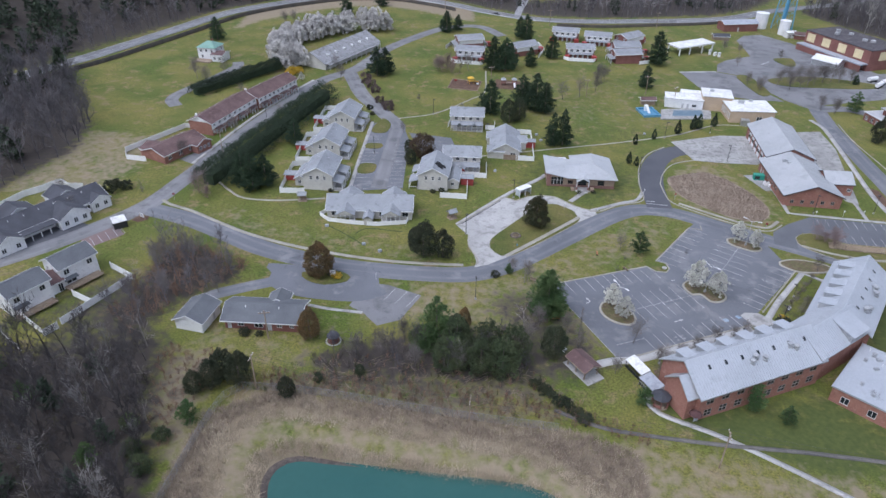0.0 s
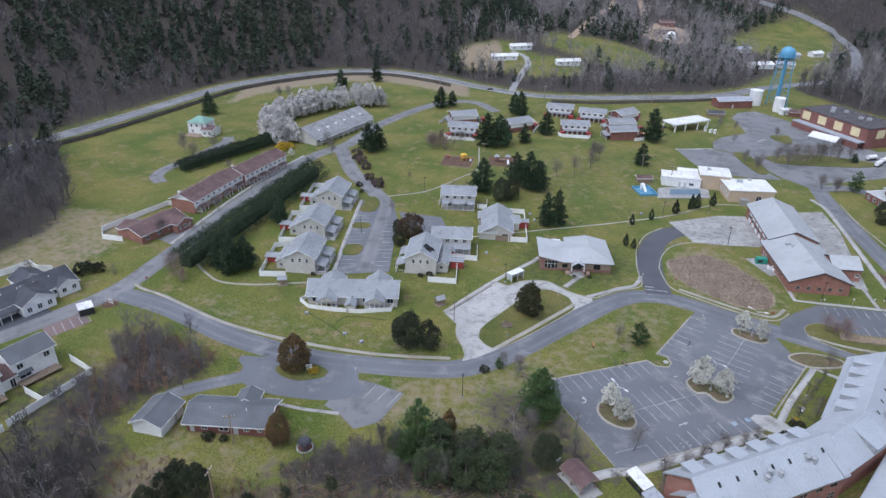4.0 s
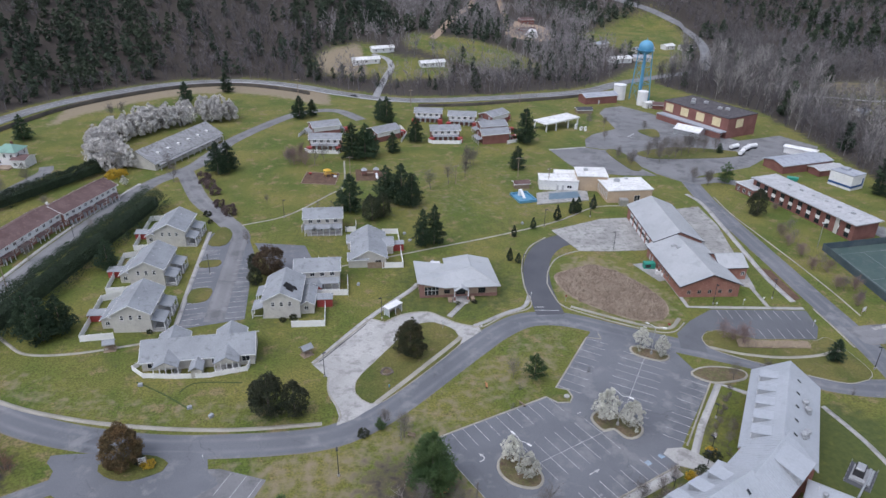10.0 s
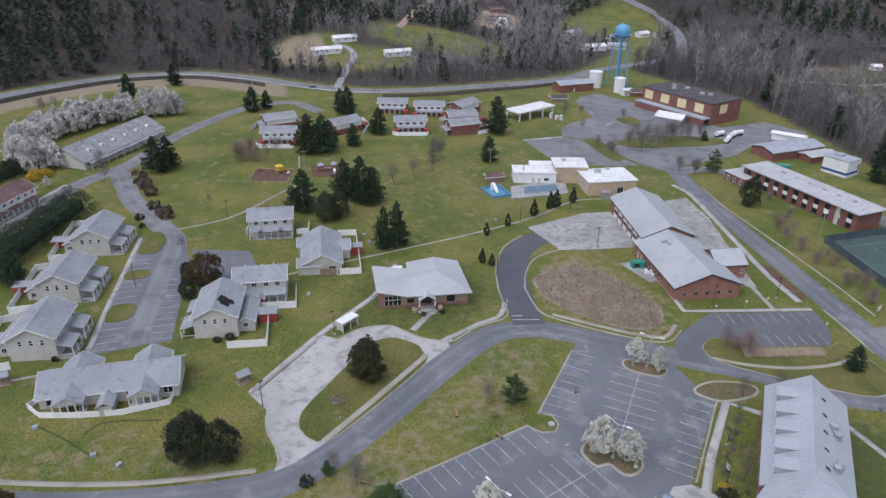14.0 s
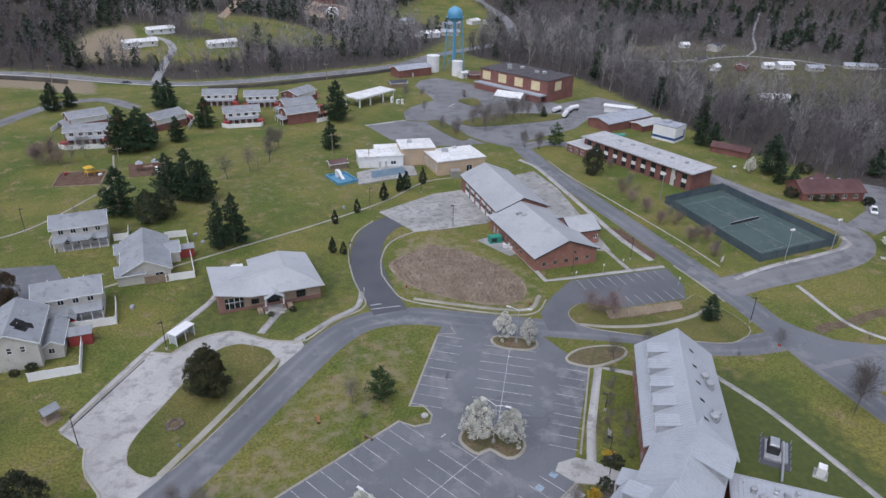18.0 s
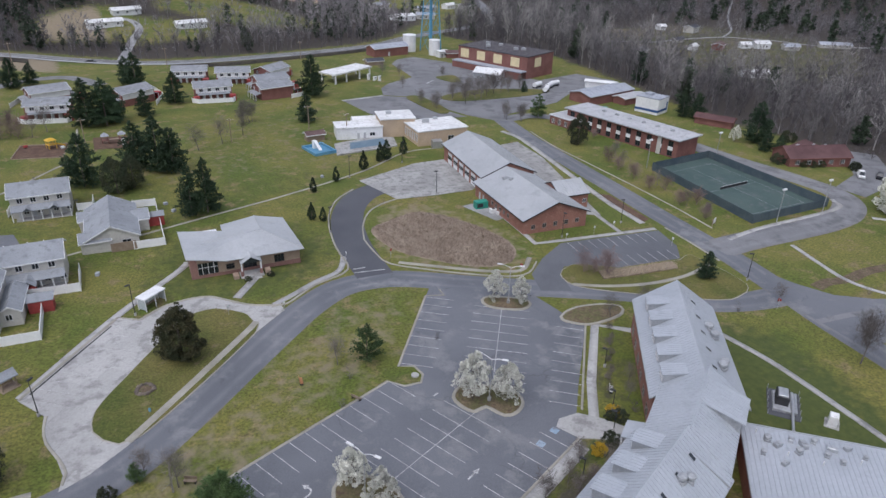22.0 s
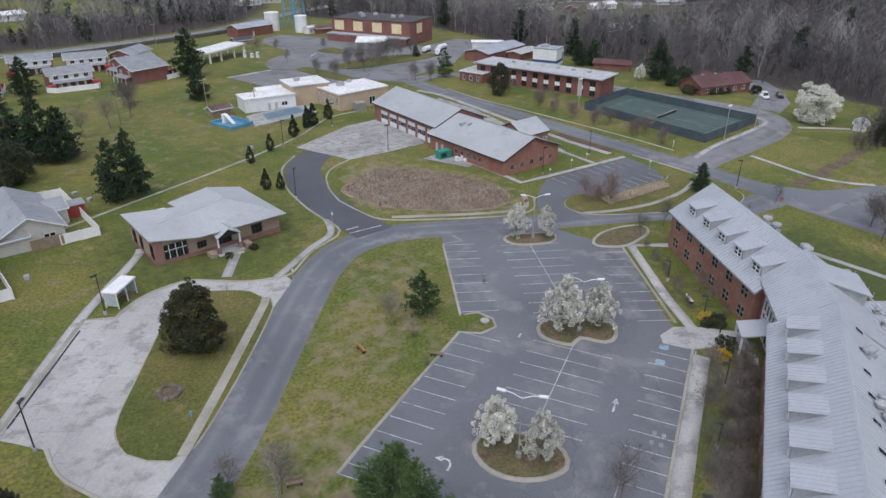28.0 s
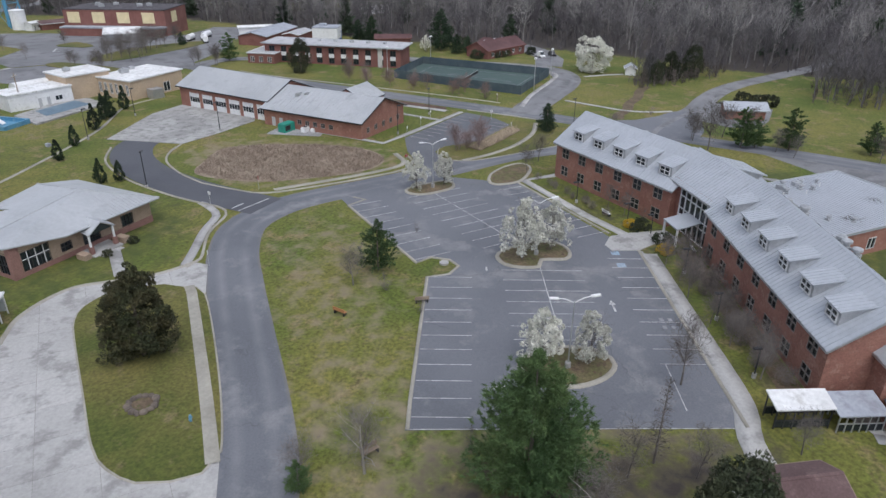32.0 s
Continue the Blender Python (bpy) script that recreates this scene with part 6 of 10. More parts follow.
def lean_to(parent, x0, x1, y0, y1, z_low, z_high, low, material, post_m=None, posts=0, t=0.12):
    """A sloping porch roof on posts; low: the side ('s', 'e', 'n', 'w') of its eave."""
    z = {"s": (z_low, z_low, z_high, z_high), "n": (z_high, z_high, z_low, z_low), "w": (z_low, z_high, z_high, z_low), "e": (z_high, z_low, z_low, z_high)}[low]
    put("porch_roof", Form().slab([(x0, y0, z[0]), (x1, y0, z[1]), (x1, y1, z[2]), (x0, y1, z[3])], t), material, parent)
    me = shared(("porch post", round(z_low, 2)), lambda: Form().box(-0.09, 0.09, -0.09, 0.09, -0.5, z_low - 0.1).mesh("porch_post"))
    for i in range(posts):
        f = (i + 0.5 * (posts == 1)) / max(1, posts - 1)
        px, py = {"s": (x0 + 0.15 + (x1 - x0 - 0.3) * f, y0 + 0.15), "n": (x0 + 0.15 + (x1 - x0 - 0.3) * f, y1 - 0.15), "w": (x0 + 0.15, y0 + 0.15 + (y1 - y0 - 0.3) * f), "e": (x1 - 0.15, y0 + 0.15 + (y1 - y0 - 0.3) * f)}[low]
        put("porch_post", me, post_m or WHITE, parent, at=pose(px, py, 0))


def extra_block(main, x, y, w, d, h, rise, wm, rm, ridge="x", holes=None, trim=WHITE, rot=0.0, over=0.3, doors=(), seams=0.0, bars=1):
    """A lower wing of a building, in the building's own coordinates."""
    p = main.matrix_basis @ pose(x, y, 0, 0, 0, rot)
    th = new("wing")
    th.matrix_world = p
    peaks = {"e": h + rise, "w": h + rise} if ridge == "x" else {"s": h + rise, "n": h + rise}
    walls(th, w, d, h, wm, holes, peaks, None, doors, bars)
    if rise:
        gable_roof(th, w, d, h, rise, rm, ridge, over, trim=trim, seams=seams)
    else:
        flat_roof(th, w, d, h, rm, trim, over)
    absorb(main, th)


# the long brick dormitory with its standing-seam roof
dorm = block("dormitory", "red brick dormitory with a grey standing-seam metal roof and dormers", "dormitory", 60.6, 101.6, 21.3, 30.2, 11.6, 6.2, 4.2, BRICK, METAL_ROOF, trim=GALV, over=0.5, seams=0.6,
             holes={"n": row_of(30.2, 7, 1.6, 1.5, 0.9, 1.6) + row_of(30.2, 7, 1.6, 1.5, 3.9, 1.6), "s": row_of(30.2, 8, 1.6, 1.5, 0.9, 1.6) + row_of(30.2, 8, 1.6, 1.5, 3.9, 1.6)}, cross=1, wtrim=FRAME)


def dormer(main, m, width=2.5, ridge_at=4.6, depth=3.3, face=1.5):
    """A shed dormer; m puts its sill on the roof, looking to -y."""
    d = put("dormer", Form().add([(-width / 2, 0, -0.4), (width / 2, 0, -0.4), (width / 2, 0, face), (-width / 2, 0, face), (-width / 2, depth, face + 0.7), (width / 2, depth, face + 0.7), (-width / 2, depth, face), (width / 2, depth, face)],
                                 [(0, 1, 2, 3), (0, 3, 4, 6), (1, 7, 5, 2)]), GALV, main, at=m)
    put("dormer_roof", Form().slab([(-width / 2 - 0.2, -0.3, face + 0.08), (width / 2 + 0.2, -0.3, face + 0.08), (width / 2 + 0.2, depth + 0.2, face + 0.78), (-width / 2 - 0.2, depth + 0.2, face + 0.78)], 0.12), METAL_ROOF, d)
    rib = shared("dormer seam", lambda: Form().slab([(-0.025, -0.3, face + 0.13), (0.025, -0.3, face + 0.13), (0.025, depth + 0.2, face + 0.83), (-0.025, depth + 0.2, face + 0.83)], 0.06).mesh("seam"))
    for i in range(6):
        put("seam", rib, METAL_ROOF, d, at=pose(-width / 2 + i * width / 5, 0, 0))
    win = window_in(d, pose(-0.85, -0.13, 0.2), 1.7, 1.05, WHITE, 1, 1)


def roof_point(d, h, rise, y):
    return h + rise * (1 - abs(y) / (d / 2)) + 0.18


def skylight(main, x, y, z, slope, s=1):
    k = put("skylight", Form().chamfer(-0.35, 0.35, -0.55, 0.55, 0, 0.14, 0.03), GALV, main, at=pose(x, y, z, -s * slope, 0, 0))
    put("pane", Form().box(-0.26, 0.26, -0.46, 0.46, 0.13, 0.16), GLASS, k)


def hood_vent(parent, x, y, z, s=1.0, rot=0.0):
    """A squat curb with a mushroom fan hood."""
    k = put("roof_vent", Form().chamfer(-0.42 * s, 0.42 * s, -0.42 * s, 0.42 * s, -0.2, 0.3 * s, 0.04), DULL_STEEL, parent, "dull galvanised fan hood on the roof", at=pose(x, y, z, 0, 0, rot))
    put("hood", Form().lathe([(0.3 * s, 0.3 * s), (0.34 * s, 0.75 * s), (0.55 * s, 0.7 * s), (0.52 * s, 0.92 * s), (0.3 * s, 1.02 * s), (0.02, 1.05 * s)], 12), DULL_STEEL, k)


PITCH = math.degrees(math.atan(4.2 / 5.8))
for i in range(6):
    dormer(dorm, pose(-12.2 + i * 4.9, 4.6, roof_point(11.6, 6.2, 4.2, 4.6) - 0.05, 0, 0, 180))
for i in range(7):
    skylight(dorm, -11 + i * 3.9, -1.9, roof_point(11.6, 6.2, 4.2, 1.9) - 0.05, PITCH, -1)
for x, y in ((-1.5, -3.2), (-0.4, -2.6), (1.6, -3.2), (8.4, -2.4), (9.6, -3.0)):
    hood_vent(dorm, x, y, roof_point(11.6, 6.2, 4.2, y) - 0.1, 1.05, 30 * x)
extra_block(dorm, -15.9, -1.6, 2.6, 6.4, 5.8, 2.8, BRICK, METAL_ROOF, "x", {}, GALV, over=0.35)
put("entry_canopy", Form().lathe([(1.1, 2.2), (1.2, 2.3), (0.9, 2.7), (0.3, 3.0), (0.02, 3.05)], 12), MAROON_ROOF, dorm, "small domed dark red entrance awning", at=pose(-15.6, -5.9, 0))
put("door", Form().box(-0.5, 0.5, -0.08, 0.02, -0.3, 2.05), DOOR_M, dorm, at=pose(-15.2, -5.82, 0, 0, 0, 0))

ne = block("dormitory_wing", "x", "x", 93.7, 123.9, 51.7, 25.5, 12.2, 6.2, 4.2, BRICK, METAL_ROOF, trim=GALV, over=0.5, seams=0.6,
           holes={"n": row_of(25.5, 6, 1.6, 1.5, 0.9, 1.6) + row_of(25.5, 6, 1.6, 1.5, 3.9, 1.6), "s": row_of(25.5, 6, 1.6, 1.5, 0.9, 1.5) + row_of(25.5, 6, 1.6, 1.5, 3.9, 1.5)}, cross=1, wtrim=FRAME)
for i in range(5):
    dormer(ne, pose(-10.0 + i * 4.7, 4.9, roof_point(12.2, 6.2, 4.2, 4.9) - 0.05, 0, 0, 180))
for i in range(5):
    skylight(ne, -9 + i * 4.4, -2.0, roof_point(12.2, 6.2, 4.2, 2.0) - 0.05, PITCH, -1)
for x, y in ((-7.5, -3.6), (-6.0, -4.2), (1.0, -4.2), (2.6, -3.6)):
    hood_vent(ne, x, y, roof_point(12.2, 6.2, 4.2, y) - 0.1, 1.25, 30 * x)
absorb(dorm, ne)

mid = thing("dormitory_link", "x", "x", 80.4, 110.2, 33)
walls(mid, 15.5, 9.6, 7.2, BRICK, {"n": [(3.6, 11.6, 0.2, 6.9)]}, doors=(("n", 0),))
for c in [c for c in mid.children if c.name.startswith("door")]:
    bpy.data.objects.remove(c)
gable_roof(mid, 16.5, 9.6, 7.0, 3.1, METAL_ROOF, over=0.6, trim=GALV, seams=0.6)
glazing = put("curtain_wall", Form().box(-4.05, 3.95, 4.62, 4.68, 0.2, 6.9), GLASS, mid, "tall dark entrance glazing")
for i in range(7):
    put("mullion", Form().box(-4.05 + i * 8 / 6 - 0.05, -4.05 + i * 8 / 6 + 0.05, 4.66, 4.85, 0.2, 6.9), WHITE, glazing)
for z in (0.2, 2.4, 3.4, 5.2, 6.85):
    put("transom", Form().box(-4.1, 4.0, 4.67, 4.8, z - 0.05, z + 0.05), WHITE, glazing)
big = put("dormer", Form().add([(-2.6, -5.3, 6.4), (2.6, -5.3, 6.4), (2.6, -5.3, 8.5), (-2.6, -5.3, 8.5), (-2.6, -0.2, 9.9), (2.6, -0.2, 9.9), (-2.6, -0.2, 9.4), (2.6, -0.2, 9.4)], [(0, 1, 2, 3), (0, 3, 4, 6), (1, 7, 5, 2)]), DULL_STEEL, mid, "broad metal-clad roof dormer", at=pose(3.6, 0, 0))
put("dormer_roof", Form().slab([(-2.9, -5.8, 8.5), (2.9, -5.8, 8.5), (2.9, 0.0, 10.1), (-2.9, 0.0, 10.1)], 0.14), METAL_ROOF, big)
for i in range(10):
    put("seam", Form().slab([(-2.7 + i * 0.6 - 0.025, -5.8, 8.55), (-2.7 + i * 0.6 + 0.025, -5.8, 8.55), (-2.7 + i * 0.6 + 0.025, 0.0, 10.15), (-2.7 + i * 0.6 - 0.025, 0.0, 10.15)], 0.06), METAL_ROOF, big)
put("canopy", Form().slab([(-2.2, 4.8, 3.5), (1.6, 4.8, 3.5), (1.6, 8.3, 2.8), (-2.2, 8.3, 2.8)][::-1], 0.16), METAL_ROOF, mid, "sloping metal entrance canopy")
for x in (-2.0, 1.4):
    put("canopy_post", Form().box(x - 0.12, x + 0.12, 8.0, 8.24, -0.4, 2.75), WHITE, mid)
absorb(dorm, mid)

kitchen = flat_block("dining_hall", "low brick dining hall with a pale ribbed metal roof", "hall", 91.1, 95.5, -45, 22, 17.5, 3.8, BRICK, METAL_ROOF, {"s": row_of(25, 5, 1.4, 1.5, 1.0, 2.0)}, GALV, over=0.3)
for i in range(36):
    put("seam", shared("kitchen seam", lambda: Form().box(-0.025, 0.025, -8.6, 8.6, 4.05, 4.12).mesh("seam")), METAL_ROOF, kitchen, at=pose(-10.7 + i * 0.61, 0, 0))
for x, y, s in ((-7, 5.5, 0.7), (-5.2, 7.0, 0.6), (-3.8, 6.4, 0.8), (-0.4, 6.6, 0.8), (-6.6, 2.2, 0.6), (1.6, 7.4, 0.6)):
    rooftop_unit(kitchen, x, y, 4.05, s, 20 * x)
for x, y, s in ((-4.6, 4.8, 0.9), (-1.2, 5.2, 0.8), (0.4, 4.4, 0.7), (-8.2, 6.2, 0.9), (-2.4, 7.4, 0.8), (-7.2, -4.6, 0.7), (-4.6, -6.4, 0.7), (-9.0, 3.4, 0.7), (3.4, 6.2, 0.6)):
    hood_vent(kitchen, x, y, 4.05, s, 11 * x)
for x, y in ((-9.4, 7.4), (-6.0, 4.0), (-2.0, 3.4), (2.6, 5.0)):
    vent_pipe(kitchen, x, y, 4.0, 0.09, 0.7)

# the office with the swept metal roof
office = thing("office", "tan and red brick office under a swept grey metal roof", "office", 43.7, 193.8, -4)
walls(office, 20.6, 11.2, 3.4, BRICK_TAN, {"s": [(1.3, 4.8, 0.9, 3.2), (6.4, 7.8, 1.2, 2.2), (9.6, 12.0, 0.0, 2.6), (15.6, 17.4, 0.9, 2.4)], "w": [(1.0, 2.4, 0.8, 3.0), (4.2, 5.4, 0.8, 3.0), (8.8, 10.4, 0.6, 3.2)], "e": row_of(11.2, 3, 1.4, 1.4, 1.0, 1.5)}, None, DARK_METAL, (), 2, 1, y0=-1.2)
put("brick_band", Form().box(-10.36, 10.36, -6.86, -6.8, -0.8, 0.75), BRICK_ROSE, office)
put("brick_band", Form().box(-10.36, -10.3, -6.8, 4.4, -0.8, 0.75), BRICK_ROSE, office)
put("brick_pier", Form().box(-10.42, -9.2, -6.92, -6.2, -0.8, 4.5), BRICK_ROSE, office)
put("wall", Form().add([(-10.2, -6.75, 3.4), (-3.6, -6.75, 3.4), (-10.2, -6.75, 4.5), (-10.25, 4.35, 3.4), (-10.25, 4.35, 5.1)], [(0, 1, 2), (3, 0, 2, 4)]), BRICK_TAN, office)
R = {"T": (-11.2, 4.9, 5.3), "A": (-11.0, -7.0, 4.7), "B": (-4.0, -8.4, 3.75), "E": (11.0, -8.2, 3.45), "N": (10.4, 7.6, 3.7), "Q": (-2.8, 3.6, 4.6), "K": (-2.6, 8.2, 3.9), "M": (4.0, -1.4, 5.9), "L": (-7.6, -1.6, 4.7), "P": (4.4, 7.9, 5.0)}
roof = put("roof", Form().slab([R[k] for k in "ABML"], 0.16), LIGHT_METAL, office)
for keys in ("BEM", "TAL", "TLQ", "LMPKQ", "MENP"):
    put("roof_plane", Form().slab([R[k] for k in keys], 0.16), LIGHT_METAL, office)
for a, b in ("LM", "ME", "MP"):
    put("ridge_cap", Form().tube(tuple(v + (0.04 if i == 2 else 0) for i, v in enumerate(R[a])), tuple(v + (0.04 if i == 2 else 0) for i, v in enumerate(R[b])), 0.09, n=6), LIGHT_METAL, roof)
for x in (-8.3, -7.25, -6.2):
    put("mullion", Form().box(x - 0.05, x + 0.05, -6.87, -6.78, 0.9, 3.2), WHITE, office)
put("mullion", Form().box(-9.0, -5.5, -6.88, -6.79, 2.25, 2.33), WHITE, office)


def between(a, b, x):
    t = (x - a[0]) / (b[0] - a[0])
    return tuple(p + (q - p) * t for p, q in zip(a, b))


for i in range(40):
    x = -10.8 + i * 0.54
    low = between(R["A"], R["B"], x) if x < R["B"][0] else between(R["B"], R["E"], x)
    top = between(R["A"], R["L"], x) if x < R["L"][0] else (between(R["L"], R["M"], x) if x < R["M"][0] else between(R["M"], R["E"], x))
    put("seam", Form().slab([(x - 0.025, low[1], low[2] + 0.05), (x + 0.025, low[1], low[2] + 0.05), (x + 0.025, top[1], top[2] + 0.05), (x - 0.025, top[1], top[2] + 0.05)], 0.05), LIGHT_METAL, roof)
put("equipment_screen", Form().box(-6.2, -3.6, 5.4, 7.2, -0.3, 3.6), WHITE, office, "white equipment screen behind the office")
porch = put("porch_roof", Form().slab([(-1.6, -9.2, 2.9), (0.4, -9.2, 4.1), (0.4, -3.8, 4.5), (-1.6, -5.4, 3.7)], 0.14).slab([(0.4, -9.2, 4.1), (2.4, -9.2, 2.9), (2.4, -5.4, 3.7), (0.4, -3.8, 4.5)], 0.14), LIGHT_METAL, office)
for x in (-1.4, 2.2):
    put("porch_pier", Form().box(x - 0.25, x + 0.25, -9.1, -8.6, -0.8, 1.2), BRICK_ROSE, office)
    put("porch_column", Form().tube((x, -8.85, 1.2), (x, -8.85, 2.95), 0.15, n=8), WHITE, office)
put("gable", Form().add([(-1.4, -9.05, 2.8), (2.2, -9.05, 2.8), (0.4, -9.05, 3.9)], [(0, 1, 2)]), GLASS, office)
put("porch_step", Form().chamfer(-1.8, 2.6, -9.8, -6.8, -0.5, 0.2).chamfer(-1.2, 2.0, -10.6, -9.8, -0.5, 0.08), CONCRETE, office)
for i, x in enumerate((-2.6, 3.4)):
    put("entry_wall", Form().chamfer(x - 0.5, x + 0.5, -9.6, -8.0, -0.5, 0.8), BRICK_TAN, office)

# the fire station
fire = block("fire_station", "red brick fire station with broad grey metal roofs and engine bays", "fire station", 112.4, 190.2, -6, 16.6, 25, 3.8, 3.2, BRICK, LIGHT_METAL, "y", trim=DARK_METAL, over=0.6,
             holes={"s": row_of(16.6, 5, 0.9, 1.0, 1.2, 2.0), "w": [(2.0, 3.0, 0.0, 2.1), (4.0, 5.0, 0.0, 2.1)] + row_of(25, 6, 0.9, 0.9, 1.4, 7.0)[1:]}, doors=(("w", 0), ("w", 1)), seams=0.8, wtrim=FRAME)
nb = block("fire_station_bays", "x", "x", 117.0, 216.6, -9, 14.6, 28, 4.9, 3.0, BRICK, LIGHT_METAL, "y", trim=DARK_METAL, over=0.6, seams=0.8,
           holes={"w": [(3.0 + i * 4.3, 6.4 + i * 4.3, 0.0, 3.6) for i in range(6)], "e": [(3.0 + i * 4.3, 6.4 + i * 4.3, 0.0, 3.6) for i in range(5)]}, doors=tuple(("w", i) for i in range(6)) + tuple(("e", i) for i in range(5)))
for c in [c for c in nb.children if c.name.startswith("door")]:
    bpy.data.objects.remove(c)
for side, r, n in (("w", 270, 6), ("e", 90, 5)):
    for i in range(n):
        m = (pose(-7.3, 14, 0, 0, 0, 270) if side == "w" else pose(7.3, -14, 0, 0, 0, 90)) @ pose(3.0 + i * 4.3, 0, 0)
        dr = put("bay_door", Form().box(0, 3.4, 0.12, 0.18, 0, 3.6), WHITE, nb, "white sectional bay door with glazed panels", at=m)
        for k in range(4):
            put("pane", Form().box(0.15 + k * 0.8, 0.8 + k * 0.8, 0.09, 0.125, 1.5, 2.6), GLASS, dr)
absorb(fire, nb)
extra_block(fire, 11.2, 1.5, 8.0, 9, 3.6, 2.2, BRICK, LIGHT_METAL, "x", {"s": row_of(8.5, 2, 1.0, 1.0, 1.2)}, DARK_METAL, seams=0.8)
for x, y in ((-3.0, 7.0), (-2.0, 5.4)):
    rooftop_unit(fire, x, y, 5.9, 0.9, 10)

# ---- grey-roofed townhouses ----
HOUSES = "grey-roofed townhouses"


def chimney(parent, x, y, z, h=1.0, m=None):
    put("chimney", Form().box(x - 0.3, x + 0.3, y - 0.3, y + 0.3, z - 0.5, z + h).box(x - 0.36, x + 0.36, y - 0.36, y + 0.36, z + h, z + h + 0.1), m or BRICK_DARK, parent)


def gabled_townhouse(x, y, rot, flip=1, patch=False, label="two-storey cream townhouse with a weathered grey roof and porches"):
    """Two storeys, gable to the south, porches on one side, a low wing and a red shed on the other."""
    th = block("townhouse", label, "house", x, y, rot, 8.8, 12.4, 5.1, 2.3, SIDING, GREY_SHINGLE, "y", {"s": row_of(8.8, 3, 0.7, 1.1, 3.5, 2.0), "n": row_of(8.8, 3, 0.8, 1.1, 3.5, 1.5),
               "e": row_of(12.4, 3, 0.9, 1.1, 3.5, 1.5), "w": row_of(12.4, 3, 0.9, 1.1, 3.5, 1.5)}, group=HOUSES, bars=0, cross=1)
    for y0, y1 in ((-6.2, -1.2), (0.6, 5.8)):
        a, b = sorted((flip * 4.4, flip * 7.4))
        lean_to(th, a, b, y0, y1, 2.5, 3.3, "e" if flip > 0 else "w", GREY_SHINGLE, WHITE, 3)
        put("porch_deck", Form().box(a, b, y0, y1, -0.5, 0.12), CONCRETE, th)
        for k in (0.3, 0.7):
            put("door", Form().box(-0.45, 0.45, -0.06, 0.04, 0.1, 2.1), DOOR_M, th, at=pose(flip * 4.42, y0 + (y1 - y0) * k, 0, 0, 0, 90))
        put("porch_rail", Form().box(a + 0.1, b - 0.1, y0 + 0.1, y0 + 0.16, 0.8, 0.9).box(flip * 7.2 - 0.03, flip * 7.2 + 0.03, y0 + 0.1, y1 - 0.1, 0.8, 0.9), WHITE, th)
    extra_block(th, -flip * 6.0, 0.3, 3.2, 9.0, 2.6, 0.9, SIDING, GREY_SHINGLE, "y", {"s": [(0.9, 1.8, 1.0, 2.0)]})
    shed = put("shed", Form().box(-flip * 10.0 - 1.9, -flip * 10.0 + 1.9, -1.1, 1.1, -0.4, 2.0), RED_PAINT, th, "red-painted storage shed in the yard")
    put("shed_roof", Form().slab([(-flip * 10.0 - 2.1, -1.3, 2.1), (-flip * 10.0 + 2.1, -1.3, 2.1), (-flip * 10.0 + 2.1, 1.3, 2.5), (-flip * 10.0 - 2.1, 1.3, 2.5)], 0.1), GREY_SHINGLE, shed)
    for vx, vy in ((1.2, -2.0), (1.6, 2.4), (-1.8, 3.4)):
        vent_pipe(th, vx, vy, 7.3 - 0.52 * abs(vx), 0.07, 0.35)
    if patch:
        k = 2.3 / 4.4
        patch = Form()
        for quad in (((0.3, -3.1), (2.0, -3.5), (2.2, -0.9), (0.8, -0.5)), ((1.9, -3.0), (3.7, -2.5), (3.2, -1.0), (2.0, -1.2)), ((1.0, -3.9), (2.7, -4.2), (2.9, -2.9), (1.3, -2.8))):
            patch.slab([(px, py, 7.64 - k * px) for px, py in quad], 0.03)
        put("roof_patch", patch, BARE_FELT, th, "dark bare patch where shingles are missing")
    return th


gabled_townhouse(-36.2, 187.0, -5, 1)
gabled_townhouse(-36.8, 209.3, -6, 1)
gabled_townhouse(-34.6, 233.0, -7, 1)
gabled_townhouse(-1.8, 188.6, -6, -1, True, "cream townhouse with a dark bare patch in its grey roof")
fence([(-40.6, 178.6), (-47.8, 178.4), (-47.4, 196.6), (-42.6, 198.2)])
fence([(-40.6, 200.6), (-47.2, 200.4), (-47.0, 220.6), (-42.4, 221.6)])
fence([(-40.4, 225.6), (-45.4, 225.4), (-44.4, 246.6), (-36.8, 246.9)])
fence([(-0.2, 178.0), (7.7, 177.3), (8.4, 191.0)])


